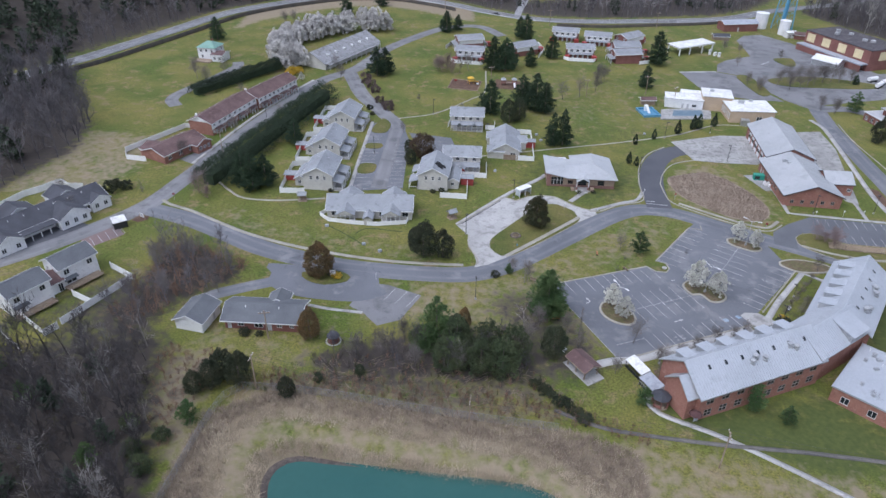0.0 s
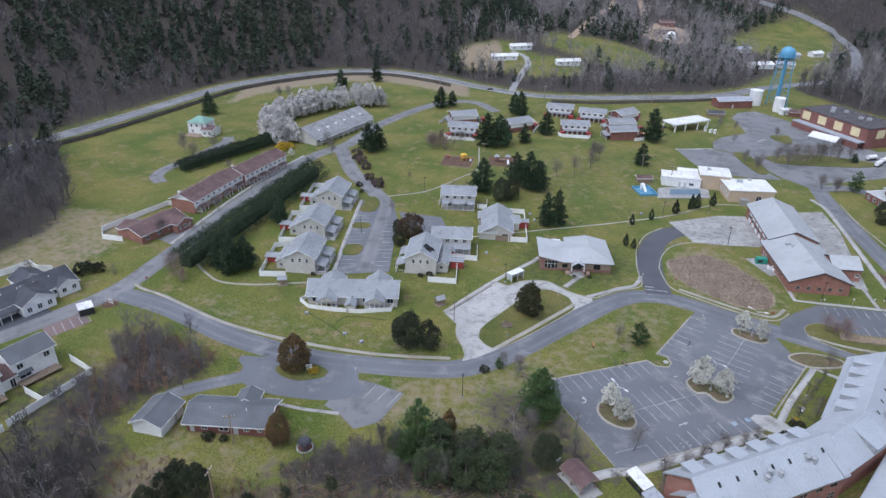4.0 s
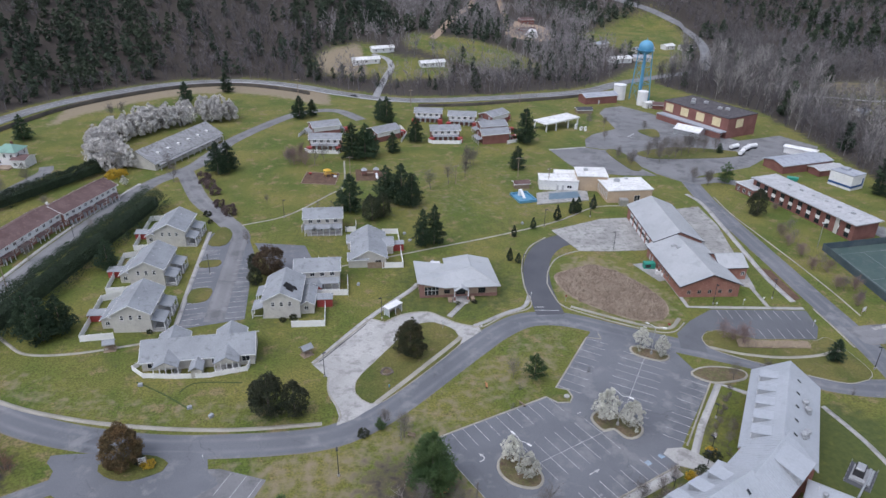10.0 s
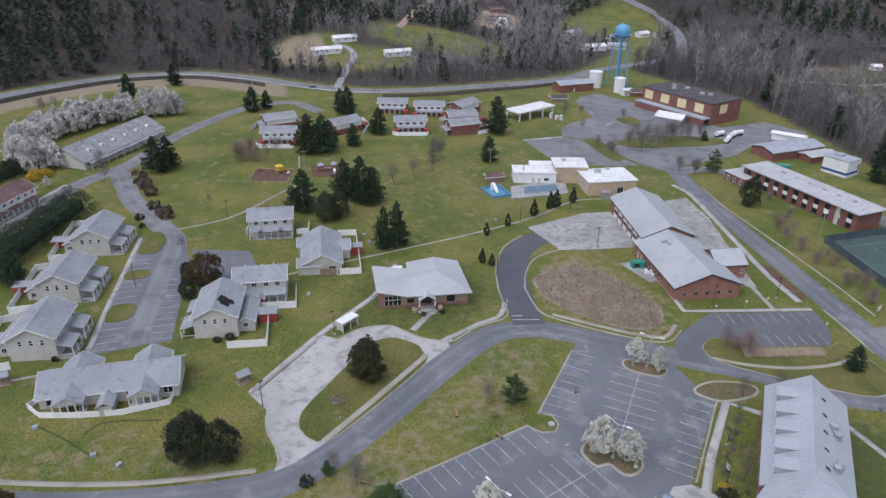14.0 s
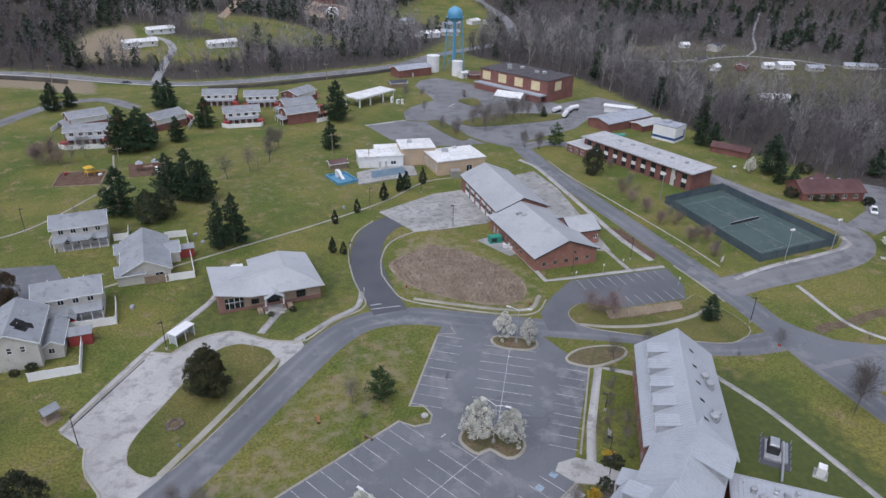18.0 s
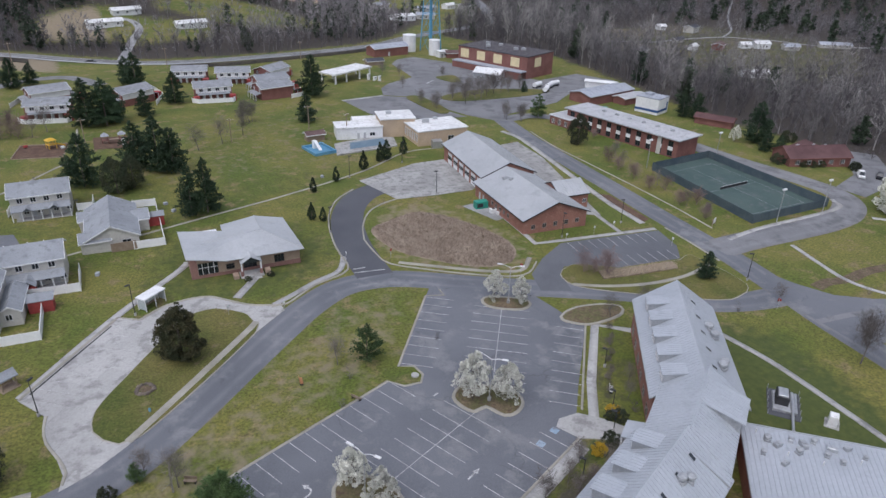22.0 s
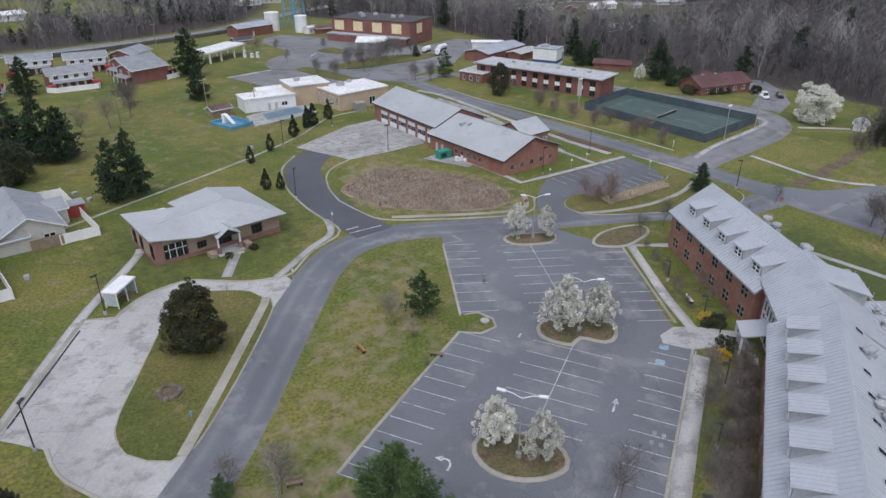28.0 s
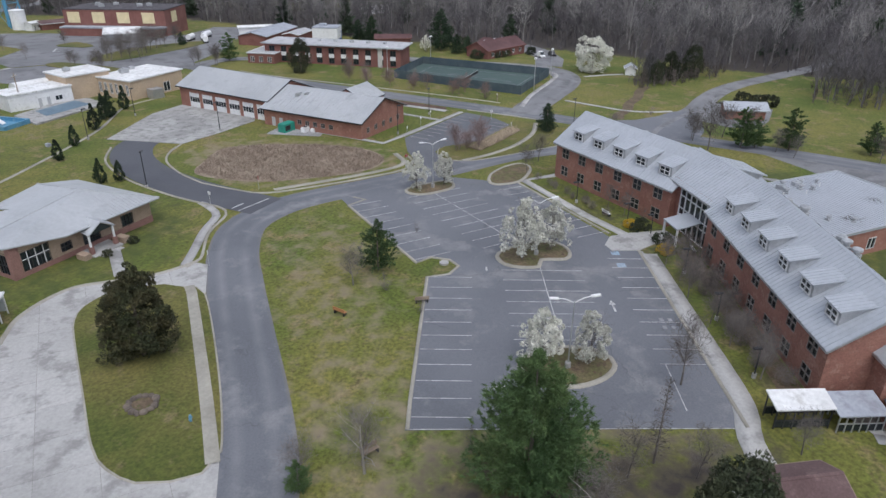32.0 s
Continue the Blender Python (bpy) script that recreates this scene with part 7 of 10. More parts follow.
def broad_townhouse(x, y, rot, red):
    """Two storeys, ridge along the front, a porch roof and a small entry gable."""
    th = block("townhouse", "two-storey cream townhouse with a grey shingle roof and front porch", "house", x, y, rot, 11.6, 7.2, 5.1, 1.9, SIDING, GREY_SHINGLE, "x",
               {"s": row_of(11.6, 4, 1.0, 1.1, 3.5, 1.4), "n": row_of(11.6, 4, 1.0, 1.1, 3.5, 1.4)}, group=HOUSES, bars=1)
    lean_to(th, -5.8, 5.8, -5.9, -3.6, 2.4, 3.1, "s", GREY_SHINGLE, WHITE, 7)
    put("porch_deck", Form().box(-5.7, 5.7, -5.8, -3.6, -0.5, 0.12), CONCRETE, th)
    for px in (-4.2, -1.6, 1.6, 4.2):
        put("door", Form().box(px - 0.45, px + 0.45, -3.68, -3.58, 0.1, 2.1), DOOR_M, th)
        window_in(th, pose(px + 0.7, -3.72, 0.9), 0.9, 1.1, WHITE, 1, 0)
    if red:
        put("shed", Form().box(-1.1, 1.1, -7.8, -6.0, -0.4, 2.2), RED_PAINT, th, "red-painted shed before the porch")
        put("shed_roof", Form().slab([(-1.3, -8.0, 2.2), (0, -8.0, 3.3), (0, -4.6, 3.3), (-1.3, -4.6, 2.2)], 0.1).slab([(0, -8.0, 3.3), (1.3, -8.0, 2.2), (1.3, -4.6, 2.2), (0, -4.6, 3.3)], 0.1), GREY_SHINGLE, th)
    else:
        for px in (-2.6, 2.6):
            put("porch_gable", Form().slab([(px - 1.1, -6.3, 2.4), (px, -6.3, 3.2), (px, -4.4, 3.2), (px - 1.1, -4.4, 2.4)], 0.1).slab([(px, -6.3, 3.2), (px + 1.1, -6.3, 2.4), (px + 1.1, -4.4, 2.4), (px, -4.4, 3.2)], 0.1), GREY_SHINGLE, th)
    for px in (-3.4, 0.4, 3.0):
        vent_pipe(th, px, 1.2, 6.5, 0.07, 0.4)
    return th


broad_townhouse(6.9, 200.3, -4, True)
broad_townhouse(9.6, 235.0, -4, False)
fence([(2.2, 193.0), (14.3, 191.6), (14.7, 199.6)])
fence([(3.6, 239.0), (2.6, 233.0)])
fence([(16.2, 231.5), (19.4, 231.2), (19.8, 236)])
flat8 = block("townhouse", "single-storey cream house with a grey shingle cross roof", "house", 22.0, 215.2, -4, 9.6, 17.0, 2.9, 2.5, SIDING, GREY_SHINGLE, "y", {"s": row_of(9.6, 2, 1.6, 1.2, 0.9, 1.5), "w": row_of(17, 4, 1.0, 1.2, 0.9, 1.5)}, group=HOUSES)
extra_block(flat8, -3.2, -6.6, 5.4, 4.2, 2.6, 1.2, SIDING, GREY_SHINGLE, "x", {})
extra_block(flat8, -4.4, 5.4, 3.6, 5.2, 2.6, 1.0, SIDING, GREY_SHINGLE, "x", {})
extra_block(flat8, 5.4, 2.6, 3.6, 6.0, 2.6, 0.9, SIDING, GREY_SHINGLE, "x", {})
put("shed", Form().box(7.0, 10.4, 1.4, 3.2, -0.4, 2.0), RED_PAINT, flat8, "red-painted storage shed in the yard")
put("shed_roof", Form().slab([(6.8, 1.2, 2.1), (10.6, 1.2, 2.1), (10.6, 3.4, 2.5), (6.8, 3.4, 2.5)], 0.1), GREY_SHINGLE, flat8)
put("lattice_screen", Form().box(-0.6, 4.2, -9.4, -9.3, 0, 1.9), WOOD, flat8, "weathered lattice porch screen")
fence([(25.0, 205.6), (30.9, 205.2), (32.3, 228.0), (27.5, 228.6)])

# the long low cottage row with its two porches
cot = block("cottage_row", "long cream cottage row with grey roof and two porches", "house", -19.8, 168.6, -1.5, 23.6, 8.4, 2.8, 2.6, SIDING, GREY_SHINGLE, "x",
            {"s": [(1.2, 3.0, 0.9, 2.2), (11.2, 12.6, 0.8, 2.2), (14.6, 16.0, 0.8, 2.2), (21.0, 22.6, 0.8, 2.2)], "n": row_of(23.6, 6, 1.0, 1.2, 0.9, 2)}, group=HOUSES)
for px in (-6.4, 6.2):
    extra_block(cot, px, 3.6, 6.4, 5.4, 2.7, 2.0, SIDING, GREY_SHINGLE, "y", {})
    put("porch_gable", Form().slab([(px - 2.7, -7.0, 2.5), (px, -7.0, 4.0), (px, -2.2, 4.3), (px - 2.7, -3.4, 2.8)], 0.12).slab([(px, -7.0, 4.0), (px + 2.7, -7.0, 2.5), (px + 2.7, -3.4, 2.8), (px, -2.2, 4.3)], 0.12), GREY_SHINGLE, cot)
    put("gable", Form().add([(px - 2.5, -6.8, 2.45), (px + 2.5, -6.8, 2.45), (px, -6.8, 3.8)], [(0, 1, 2)]), SIDING, cot)
    put("porch_deck", Form().box(px - 2.6, px + 2.6, -6.9, -4.2, -0.5, 0.12), CONCRETE, cot)
    for k in range(5):
        put("porch_post", Form().box(px - 2.5 + k * 1.25 - 0.08, px - 2.5 + k * 1.25 + 0.08, -6.85, -6.69, -0.4, 2.45), WHITE, cot)
    put("porch_rail", Form().box(px - 2.5, px + 2.5, -6.8, -6.74, 0.75, 0.85).box(px - 2.5, px + 2.5, -6.8, -6.74, 0.15, 0.22), WHITE, cot)
    for k in (-1.2, 0.2):
        window_in(cot, pose(px + k, -4.25, 0.9), 1.0, 1.2, WHITE, 1, 0)
put("vestibule", Form().box(-1.1, 1.1, -8.0, -4.2, -0.5, 2.2), SIDING, cot)
put("vestibule_roof", Form().slab([(-1.5, -8.4, 2.1), (0, -8.4, 3.1), (0, -3.4, 3.1), (-1.5, -3.4, 2.1)], 0.12).slab([(0, -8.4, 3.1), (1.5, -8.4, 2.1), (1.5, -3.4, 2.1), (0, -3.4, 3.1)], 0.12), GREY_SHINGLE, cot)
fence([(-31.9, 168.0), (-33.9, 165.4), (-31.2, 162.3), (-24.5, 161.0), (-17.6, 160.4), (-9.6, 161.8), (-8.6, 166.4), (-8.3, 171.0)], 1.25, label="low white vinyl fence round the cottage lawn")

# ---- red and white houses on the rise ----
RED_HOUSES = "red and white houses"


def red_house(x, y, rot, w=13.0, front_fence=True):
    th = block("row_house", "two-storey white house with dark red brick ends and grey roof", "house", x, y, rot, w, 7.4, 4.5, 1.5, BRICK_DARK, MOTTLED_PALE, "x",
               {"s": row_of(w, 4, 1.2, 1.0, 3.05, 1.6), "n": row_of(w, 4, 1.2, 1.0, 3.05, 1.6)}, group=RED_HOUSES)
    upper = Form().box(-w / 2 + 0.3, w / 2 - 0.3, -3.78, -3.72, 2.5, 3.0).box(-w / 2 + 0.3, w / 2 - 0.3, -3.78, -3.72, 4.1, 4.45)
    cuts = [-w / 2 + 0.3] + [v - w / 2 for u0, u1, _, _ in row_of(w, 4, 1.2, 1.0, 3.05, 1.6) for v in (u0 - 0.08, u1 + 0.08)] + [w / 2 - 0.3]
    for u0, u1 in zip(cuts[::2], cuts[1::2]):
        upper.box(u0, u1, -3.78, -3.72, 3.0, 4.1)
    put("siding", upper, WHITE, th, "white upper-floor siding")
    lean_to(th, -w / 2 + 0.8, w / 2 - 0.8, -5.6, -3.7, 2.2, 2.6, "s", MOTTLED_PALE, WHITE, 6)
    for px in (-3.6, -1.2, 1.2, 3.6):
        put("door", Form().box(px - 0.45, px + 0.45, -3.76, -3.66, 0, 2.0), DOOR_M, th)
    for s in (-1, 1):
        put("shed", Form().box(s * (w / 2 - 0.2) - 1.1, s * (w / 2 - 0.2) + 1.1, -7.4, -5.2, -0.4, 2.0), RED_PAINT, th, "red-painted yard shed")
    if front_fence:
        c, q = math.cos(radians(rot)), math.sin(radians(rot))
        at = lambda a, b: (x + a * c - b * q, y + a * q + b * c)
        fence([at(-w / 2 - 1.5, -7.0), at(-w / 2 + 0.5, -9.4), at(w / 2 - 0.5, -9.4), at(w / 2 + 0.8, -7.0)], 1.6)
    return th


red_house(13.6, 319.0, -10)
red_house(67.2, 328.0, -6)
red_house(65.0, 358.0, -16, front_fence=False)
red_house(80.4, 351.0, -15, front_fence=False)
for x, y, r in ((13.6, 339.0, 14), (88.0, 321.6, 8), (90.6, 334.2, 6), (39.4, 329.6, 28), (96.6, 352.0, 35)):
    th = block("row_house", "two-storey brick and white house with a low grey roof", "house", x, y, r, 12.5, 8.6, 4.4, 1.5, BRICK_DARK, MOTTLED_PALE, "x", {"e": row_of(8.6, 2, 1.0, 1.0, 3.0, 1.4), "w": row_of(8.6, 2, 1.0, 1.0, 3.0, 1.4), "n": row_of(12.5, 4, 1.0, 1.0, 3.0, 1.4)}, group=RED_HOUSES)
    if r > 10:
        put("siding", Form().box(-6.1, 6.1, -4.38, -4.32, 2.4, 4.35), WHITE, th, "white upper-floor siding")
        for px in (-4.0, 0.0, 4.0):
            window_in(th, pose(px - 0.5, -4.42, 3.0), 1.0, 1.0, WHITE, 1, 0)
    lean_to(th, 6.25, 8.6, -3.8, 3.8, 2.2, 2.7, "e", MOTTLED_PALE, WHITE, 4)
    lean_to(th, -8.6, -6.25, -3.8, 3.8, 2.2, 2.7, "w", MOTTLED_PALE, WHITE, 4)
    put("shed", Form().box(8.8, 11.0, -2, 0.4, -0.4, 2.0), RED_PAINT, th, "red-painted yard shed")
fence([(93.6, 316.6), (98.6, 318.6), (100.4, 327)], 1.6)
fence([(2.0, 334), (7.0, 346), (11, 350)], 1.6)
fence([(46.5, 322.5), (50.5, 334), (49, 345)], 1.6)

# ---- brown-roofed row houses along the street ----
ROW = "brown-roofed row houses"
for x, y, rot, w in ((-79.0, 233.8, 71.0, 28.0), (-68.2, 258.4, 66.0, 25.0)):
    d, h, rise = 9.2, 4.6, 1.9
    th = block("row_house", "long brick row house with white upper storey and brown shingle roof", "house", x, y, rot, w, d, h, rise, BRICK, BROWN_SHINGLE, "x",
               {"s": row_of(w, 9, 1.0, 1.1, 3.1, 1.0), "n": row_of(w, 9, 1.0, 1.1, 3.1, 1.0)}, group=ROW, over=0.6)
    front = -d / 2 - 0.06
    upper = Form().box(-w / 2, w / 2, front, front + 0.05, 2.2, 3.02).box(-w / 2, w / 2, front, front + 0.05, 4.28, 4.55)
    cuts = [-w / 2] + [v - w / 2 for u0, u1, _, _ in row_of(w, 9, 1.0, 1.1, 3.1, 1.0) for v in (u0 - 0.08, u1 + 0.08)] + [w / 2]
    for u0, u1 in zip(cuts[::2], cuts[1::2]):
        upper.box(u0, u1, front, front + 0.05, 3.02, 4.28)
    put("siding", upper, VINYL, th, "white upper-storey siding")
    for sx in (-1, 1):
        gx = sx * (w / 2 + 0.03)
        put("gable_siding", Form().add([(gx, -d / 2, h), (gx, d / 2, h), (gx, 0, h + rise)], [(0, 1, 2) if sx > 0 else (2, 1, 0)]), VINYL, th, "white gable siding")
    for i in range(4):
        px = -w / 2 + (i + 0.5) * w / 4
        lean_to(th, px - 1.9, px + 1.9, front - 1.5, front, 2.0, 2.35, "s", BROWN_SHINGLE, WHITE, 3)
        for s in (-1.0, 1.0):
            put("door", Form().box(-0.45, 0.45, front - 0.03, front + 0.06, 0, 2.0), DOOR_M, th, at=pose(px + s, 0, 0))
            window_in(th, pose(px + s * 2.6 - 0.5, front - 0.02, 0.8), 1.0, 1.1, WHITE, 1, 0)
    for i in range(6):
        vent_pipe(th, -w / 2 + 2.5 + i * (w - 5) / 5, 1.5, 5.7, 0.07, 0.4)
    chimney(th, -w / 2 + 3.0, 3.4, h + 0.4, 1.0, VINYL)
low = block("row_house", "low brown-roofed brick house at the end of the row", "house", -87.6, 205.4, 61, 17, 9.6, 2.8, 1.7, BRICK, BROWN_SHINGLE, "x", {"s": row_of(17, 4, 1.2, 1.1, 0.9, 1.5)}, group=ROW)
extra_block(low, 5.5, -4.5, 6.0, 6.5, 2.8, 1.4, BRICK, BROWN_SHINGLE, "y", {"s": row_of(6, 3, 0.9, 1.2, 0.9, 0.8)})
extra_block(low, -4.5, 4.5, 7.0, 5.0, 2.7, 1.2, BRICK, BROWN_SHINGLE, "y", {})
fence([(-94.4, 197.4), (-101.0, 198.6), (-103.4, 204.0), (-97.5, 214.5), (-90.8, 225.6), (-84.4, 227.0)])
fence([(-84.0, 240.0), (-80.8, 249.5), (-76.6, 258)])

# ---- other houses ----
farm = thing("farmhouse", "white two-storey farmhouse with a green hipped metal roof", "house", -105.5, 309.0, -12)
walls(farm, 8.6, 8.0, 5.4, WHITE, {"s": row_of(8.6, 3, 0.9, 1.3, 3.4, 1.2) + row_of(8.6, 2, 0.9, 1.3, 0.9, 1.6), "e": row_of(8, 2, 0.9, 1.3, 3.4, 1.6)})
put("roof", Form().add([(-4.8, -4.5, 5.4), (4.8, -4.5, 5.4), (4.8, 4.5, 5.4), (-4.8, 4.5, 5.4), (-1.0, 0, 7.6), (1.0, 0, 7.6)], [(0, 1, 5, 4), (1, 2, 5), (2, 3, 4, 5), (3, 0, 4), (3, 2, 1, 0)]), GREEN_ROOF, farm)
extra_block(farm, 5.8, -2.4, 5.4, 7.0, 3.0, 0.9, WHITE, BROWN_SHINGLE, "x", {"s": row_of(5.4, 2, 1.0, 1.1, 0.9, 1)})
chimney(farm, 0.8, 1.0, 7.2, 0.9)
put("porch_deck", Form().box(-4.5, 3.5, -8.6, -4.2, -0.5, 0.5), WOOD, farm, "weathered wooden deck")
apt = block("apartment_block", "long low apartment block with a mottled grey shingle roof", "apartments", -47.6, 316.6, 60.8, 42, 15.0, 3.1, 4.0, SIDING, MOTTLED_SHINGLE, "x", {"s": row_of(42, 11, 1.2, 1.3, 0.9, 1.5)}, trim=GALV, over=0.7)
lean_to(apt, -20, 20, -9.4, -7.5, 2.3, 2.9, "s", MOTTLED_SHINGLE, WHITE, 11)
for i in range(6):
    dw = put("dormer_window", Form().box(-0.45, 0.45, -0.6, 0.8, -0.3, 0.6), WHITE, apt, at=pose(-15 + i * 6.2, -4.6, 4.75))
    put("pane", Form().box(-0.3, 0.3, -0.64, -0.6, 0.05, 0.5), GLASS, dw)
for i in range(5):
    vent_pipe(apt, -16 + i * 8, 1.5, 6.3, 0.1, 0.5)
west = block("community_house", "low dark-roofed building with white gables and porch", "house", -107.5, 158.5, 55, 32, 10, 2.8, 2.3, WHITE, DARK_SHINGLE, "x", {"s": row_of(32, 8, 1.2, 1.2, 0.8, 1.4)})
extra_block(west, 4.4, -5.2, 8.0, 7.0, 2.8, 2.1, WHITE, DARK_SHINGLE, "y", {"s": row_of(8, 3, 1.0, 1.3, 0.7, 1.0)})
extra_block(west, 13.4, -3.6, 5.6, 5.0, 2.6, 1.5, WHITE, DARK_SHINGLE, "y", {"s": row_of(5.6, 2, 1.0, 1.2, 0.8, 1.0)})
extra_block(west, -13.0, -5.4, 7.0, 8.0, 2.8, 2.0, WHITE, DARK_SHINGLE, "y", {"s": row_of(7, 2, 1.0, 1.2, 0.8, 1.2)})
extra_block(west, -4.0, 6.2, 9.0, 6.0, 2.8, 2.0, WHITE, DARK_SHINGLE, "y", {})
extra_block(west, 9.0, 6.2, 7.0, 6.0, 2.8, 1.8, WHITE, DARK_SHINGLE, "y", {})
lean_to(west, -9.5, 0.4, -7.8, -4.9, 2.3, 2.8, "s", DARK_SHINGLE, WHITE, 5)
for vx in (-9, -5, -1, 3, 7, 11):
    vent_pipe(west, vx, -1.6, 4.5, 0.1, 0.4)
fence([(-122.8, 164.6), (-119.7, 172.2), (-117.0, 174.6), (-113.2, 180.4), (-109.1, 177.4), (-105.4, 177.6)], 1.9, label="white privacy fence behind the dark-roofed building")
WHITE_HOUSES = "white two-storey houses"
for x, y in ((-93.4, 122.4), (-87.9, 133.6)):
    th = block("duplex", "white two-storey house with slate-dark roof and wooden deck", "house", x, y, 56, 9.0, 7.0, 5.4, 1.7, WHITE, SLATE_SHINGLE, "x", {"s": [(0.9, 2.1, 3.4, 4.6), (6.6, 7.8, 3.4, 4.6), (0.9, 3.2, 0.9, 2.2)], "w": row_of(7.0, 2, 0.7, 1.1, 3.3, 1.2) + row_of(7.0, 2, 0.7, 1.1, 0.9, 1.2), "e": row_of(7.0, 2, 0.7, 1.1, 3.3, 1.2)}, group=WHITE_HOUSES)
    lean_to(th, -4.4, -1.0, -4.6, -3.3, 2.4, 2.8, "s", SLATE_SHINGLE)
    deck = put("deck", Form().box(-4.6, 4.0, -6.0, -3.3, 0.5, 0.65), WOOD, th, "weathered wooden deck on posts")
    for i in range(15):
        put("baluster", shared("baluster", lambda: Form().box(-0.04, 0.04, -0.04, 0.04, 0.6, 1.5).mesh("baluster")), WOOD, deck, at=pose(-4.5 + i * 0.6, -5.9, 0))
    put("handrail", Form().box(-4.6, 4.0, -5.96, -5.84, 1.5, 1.58), WOOD, deck)
extra = block("duplex_link", "low connecting house with a weathered brown roof", "house", -90.9, 128.2, 56, 3.2, 6.4, 2.8, 1.3, WHITE, BROWN_SHINGLE, "x", {"s": [(2, 3, 0, 2.1)]})
fence([(-91.0, 118.6), (-92.5, 117.5), (-83.9, 111.0), (-82.2, 113.6)], 1.8)
fence([(-82.1, 114.9), (-78.6, 122.1), (-76.1, 127), (-73.6, 132.4), (-80.6, 137.0)], 1.8)
fence([(-78.6, 122.1), (-84.4, 125.3)], 1.8)
fence([(-96, 113.6), (-88.0, 107.4), (-86.4, 106.2)], 1.2)
garage = block("garage", "white garage with a grey shingle roof", "garage", -53.3, 117.6, -13, 6.4, 7.6, 2.7, 1.5, WHITE, SLATE_SHINGLE, "y", {"e": [(4.5, 5.4, 0, 2.0)]}, doors=(("e", 0),))
ranch = block("ranch_house", "low brick ranch house with a dark shingle roof", "house", -38.4, 118.4, -4, 16.4, 7.6, 2.7, 1.6, BRICK_DARK, SLATE_SHINGLE, "x",
              {"s": [(0.6, 1.5, 0.0, 2.0), (3.0, 4.2, 1.0, 2.0), (6.6, 8.4, 0.8, 2.0), (9.4, 10.4, 0.0, 2.0), (11.6, 12.6, 1.0, 2.0), (14.4, 15.2, 1.0, 2.0)], "n": row_of(16.4, 5, 1.0, 1.0, 1.0, 1.2)}, doors=(("s", 0), ("s", 3)), over=0.7)
extra_block(ranch, 1.8, 4.6, 4.4, 3.8, 2.6, 1.2, BRICK_DARK, SLATE_SHINGLE, "y", {})
for x in (-4.0, 3.4):
    vent_pipe(ranch, x, -1.2, 3.9, 0.09, 0.6)
put("patio", Form().box(-9.8, -7.2, -6.2, -3.9, -0.3, 0.08), CONCRETE, ranch)

# ---- recreation hall and pool ----
rec = flat_block("recreation_hall", "white and tan flat-roofed recreation hall", "hall", 98.0, 262.6, -14, 14.5, 7.5, 3.6, WHITE, WHITE_ROOF, {"s": [(6.4, 7.2, 0.1, 2.1), (8.4, 9.2, 0.1, 2.1), (10.4, 12, 1, 2)]}, doors=(("s", 0), ("s", 1)))
extra_block(rec, 12.4, 2.2, 11.0, 9.5, 5.4, 0, TAN_WALL, WHITE_ROOF, "x", {}, WHITE)
extra_block(rec, 23.6, -6.4, 16.5, 12.0, 4.2, 0, TAN_WALL, WHITE_ROOF, "x", {"w": row_of(12, 6, 0.8, 2.4, 0.8, 1.0), "s": [(10, 12, 0, 2.2)]}, WHITE, rot=10)
rooftop_unit(rec, 10.5, 3.5, 5.75, 1.0), rooftop_unit(rec, 21, -4, 4.5, 1.3), rooftop_unit(rec, 25, -1, 4.5, 0.8)
put("vault", Form().add([(x, 7.4 + 2.2 * math.cos(a / 8 * math.pi), 2.6 + 1.6 * math.sin(a / 8 * math.pi)) for x in (-1, 10) for a in range(9)] + [(x, 7.4 + s * 2.2, -0.5) for x in (-1, 10) for s in (1, -1)],
                        [(i, i + 1, 10 + i, 9 + i) for i in range(8)] + [tuple(range(9)) + (19, 18), tuple(range(17, 8, -1)) + (20, 21), (0, 9, 20, 18), (8, 19, 21, 17)]), WHITE_ROOF, rec, "white barrel-vaulted store")
put("cabinet", Form().chamfer(20.5, 23.5, -16.2, -13.6, -0.4, 1.9), GALV, rec, "grey equipment cabinet by the wall")
sheet("pool_deck", [(84.5, 246.2), (104.8, 248.0), (107.4, 256.4), (101.0, 259.0), (87.6, 256.6)], PAD_CONCRETE, 0.35, 0.5, label="concrete deck round the swimming pool")
sheet("pool_cover", [(90.0, 249.6), (102.6, 250.2), (103.6, 256.4), (92.2, 255.6)], mat("pool_cover", (0.11, 0.17, 0.22), (0.14, 0.2, 0.25), 0.3, 2, 0.7), 0.42, label="blue-grey winter cover of the swimming pool")
kid = thing("wading_pool", "blue wading pool with a white water slide", "pool", 81.4, 252.8, 8)
put("rim", Form().box(-3.4, 3.4, -4.4, -4.0, -0.3, 0.9).box(-3.4, 3.4, 4.0, 4.4, -0.3, 0.9).box(-3.4, -3.0, -4, 4, -0.3, 0.9).box(3.0, 3.4, -4, 4, -0.3, 0.9), POOL_BLUE, kid)
put("floor", Form().box(-3, 3, -4, 4, 0, 0.12), POOL_BLUE, kid)
put("slide", Form().slab([(-0.5, -1, 0.5), (0.5, -1, 0.5), (0.5, 2.0, 2.4), (-0.5, 2.0, 2.4)], 0.15).box(-0.6, 0.6, 2, 3.2, 0, 2.4), WHITE, kid)
shed = block("pool_shed", "small brown pool shed", "shed", 83.8, 263.5, 0, 5.5, 3.0, 2.1, 0.7, WOOD, BROWN_SHINGLE, "x")

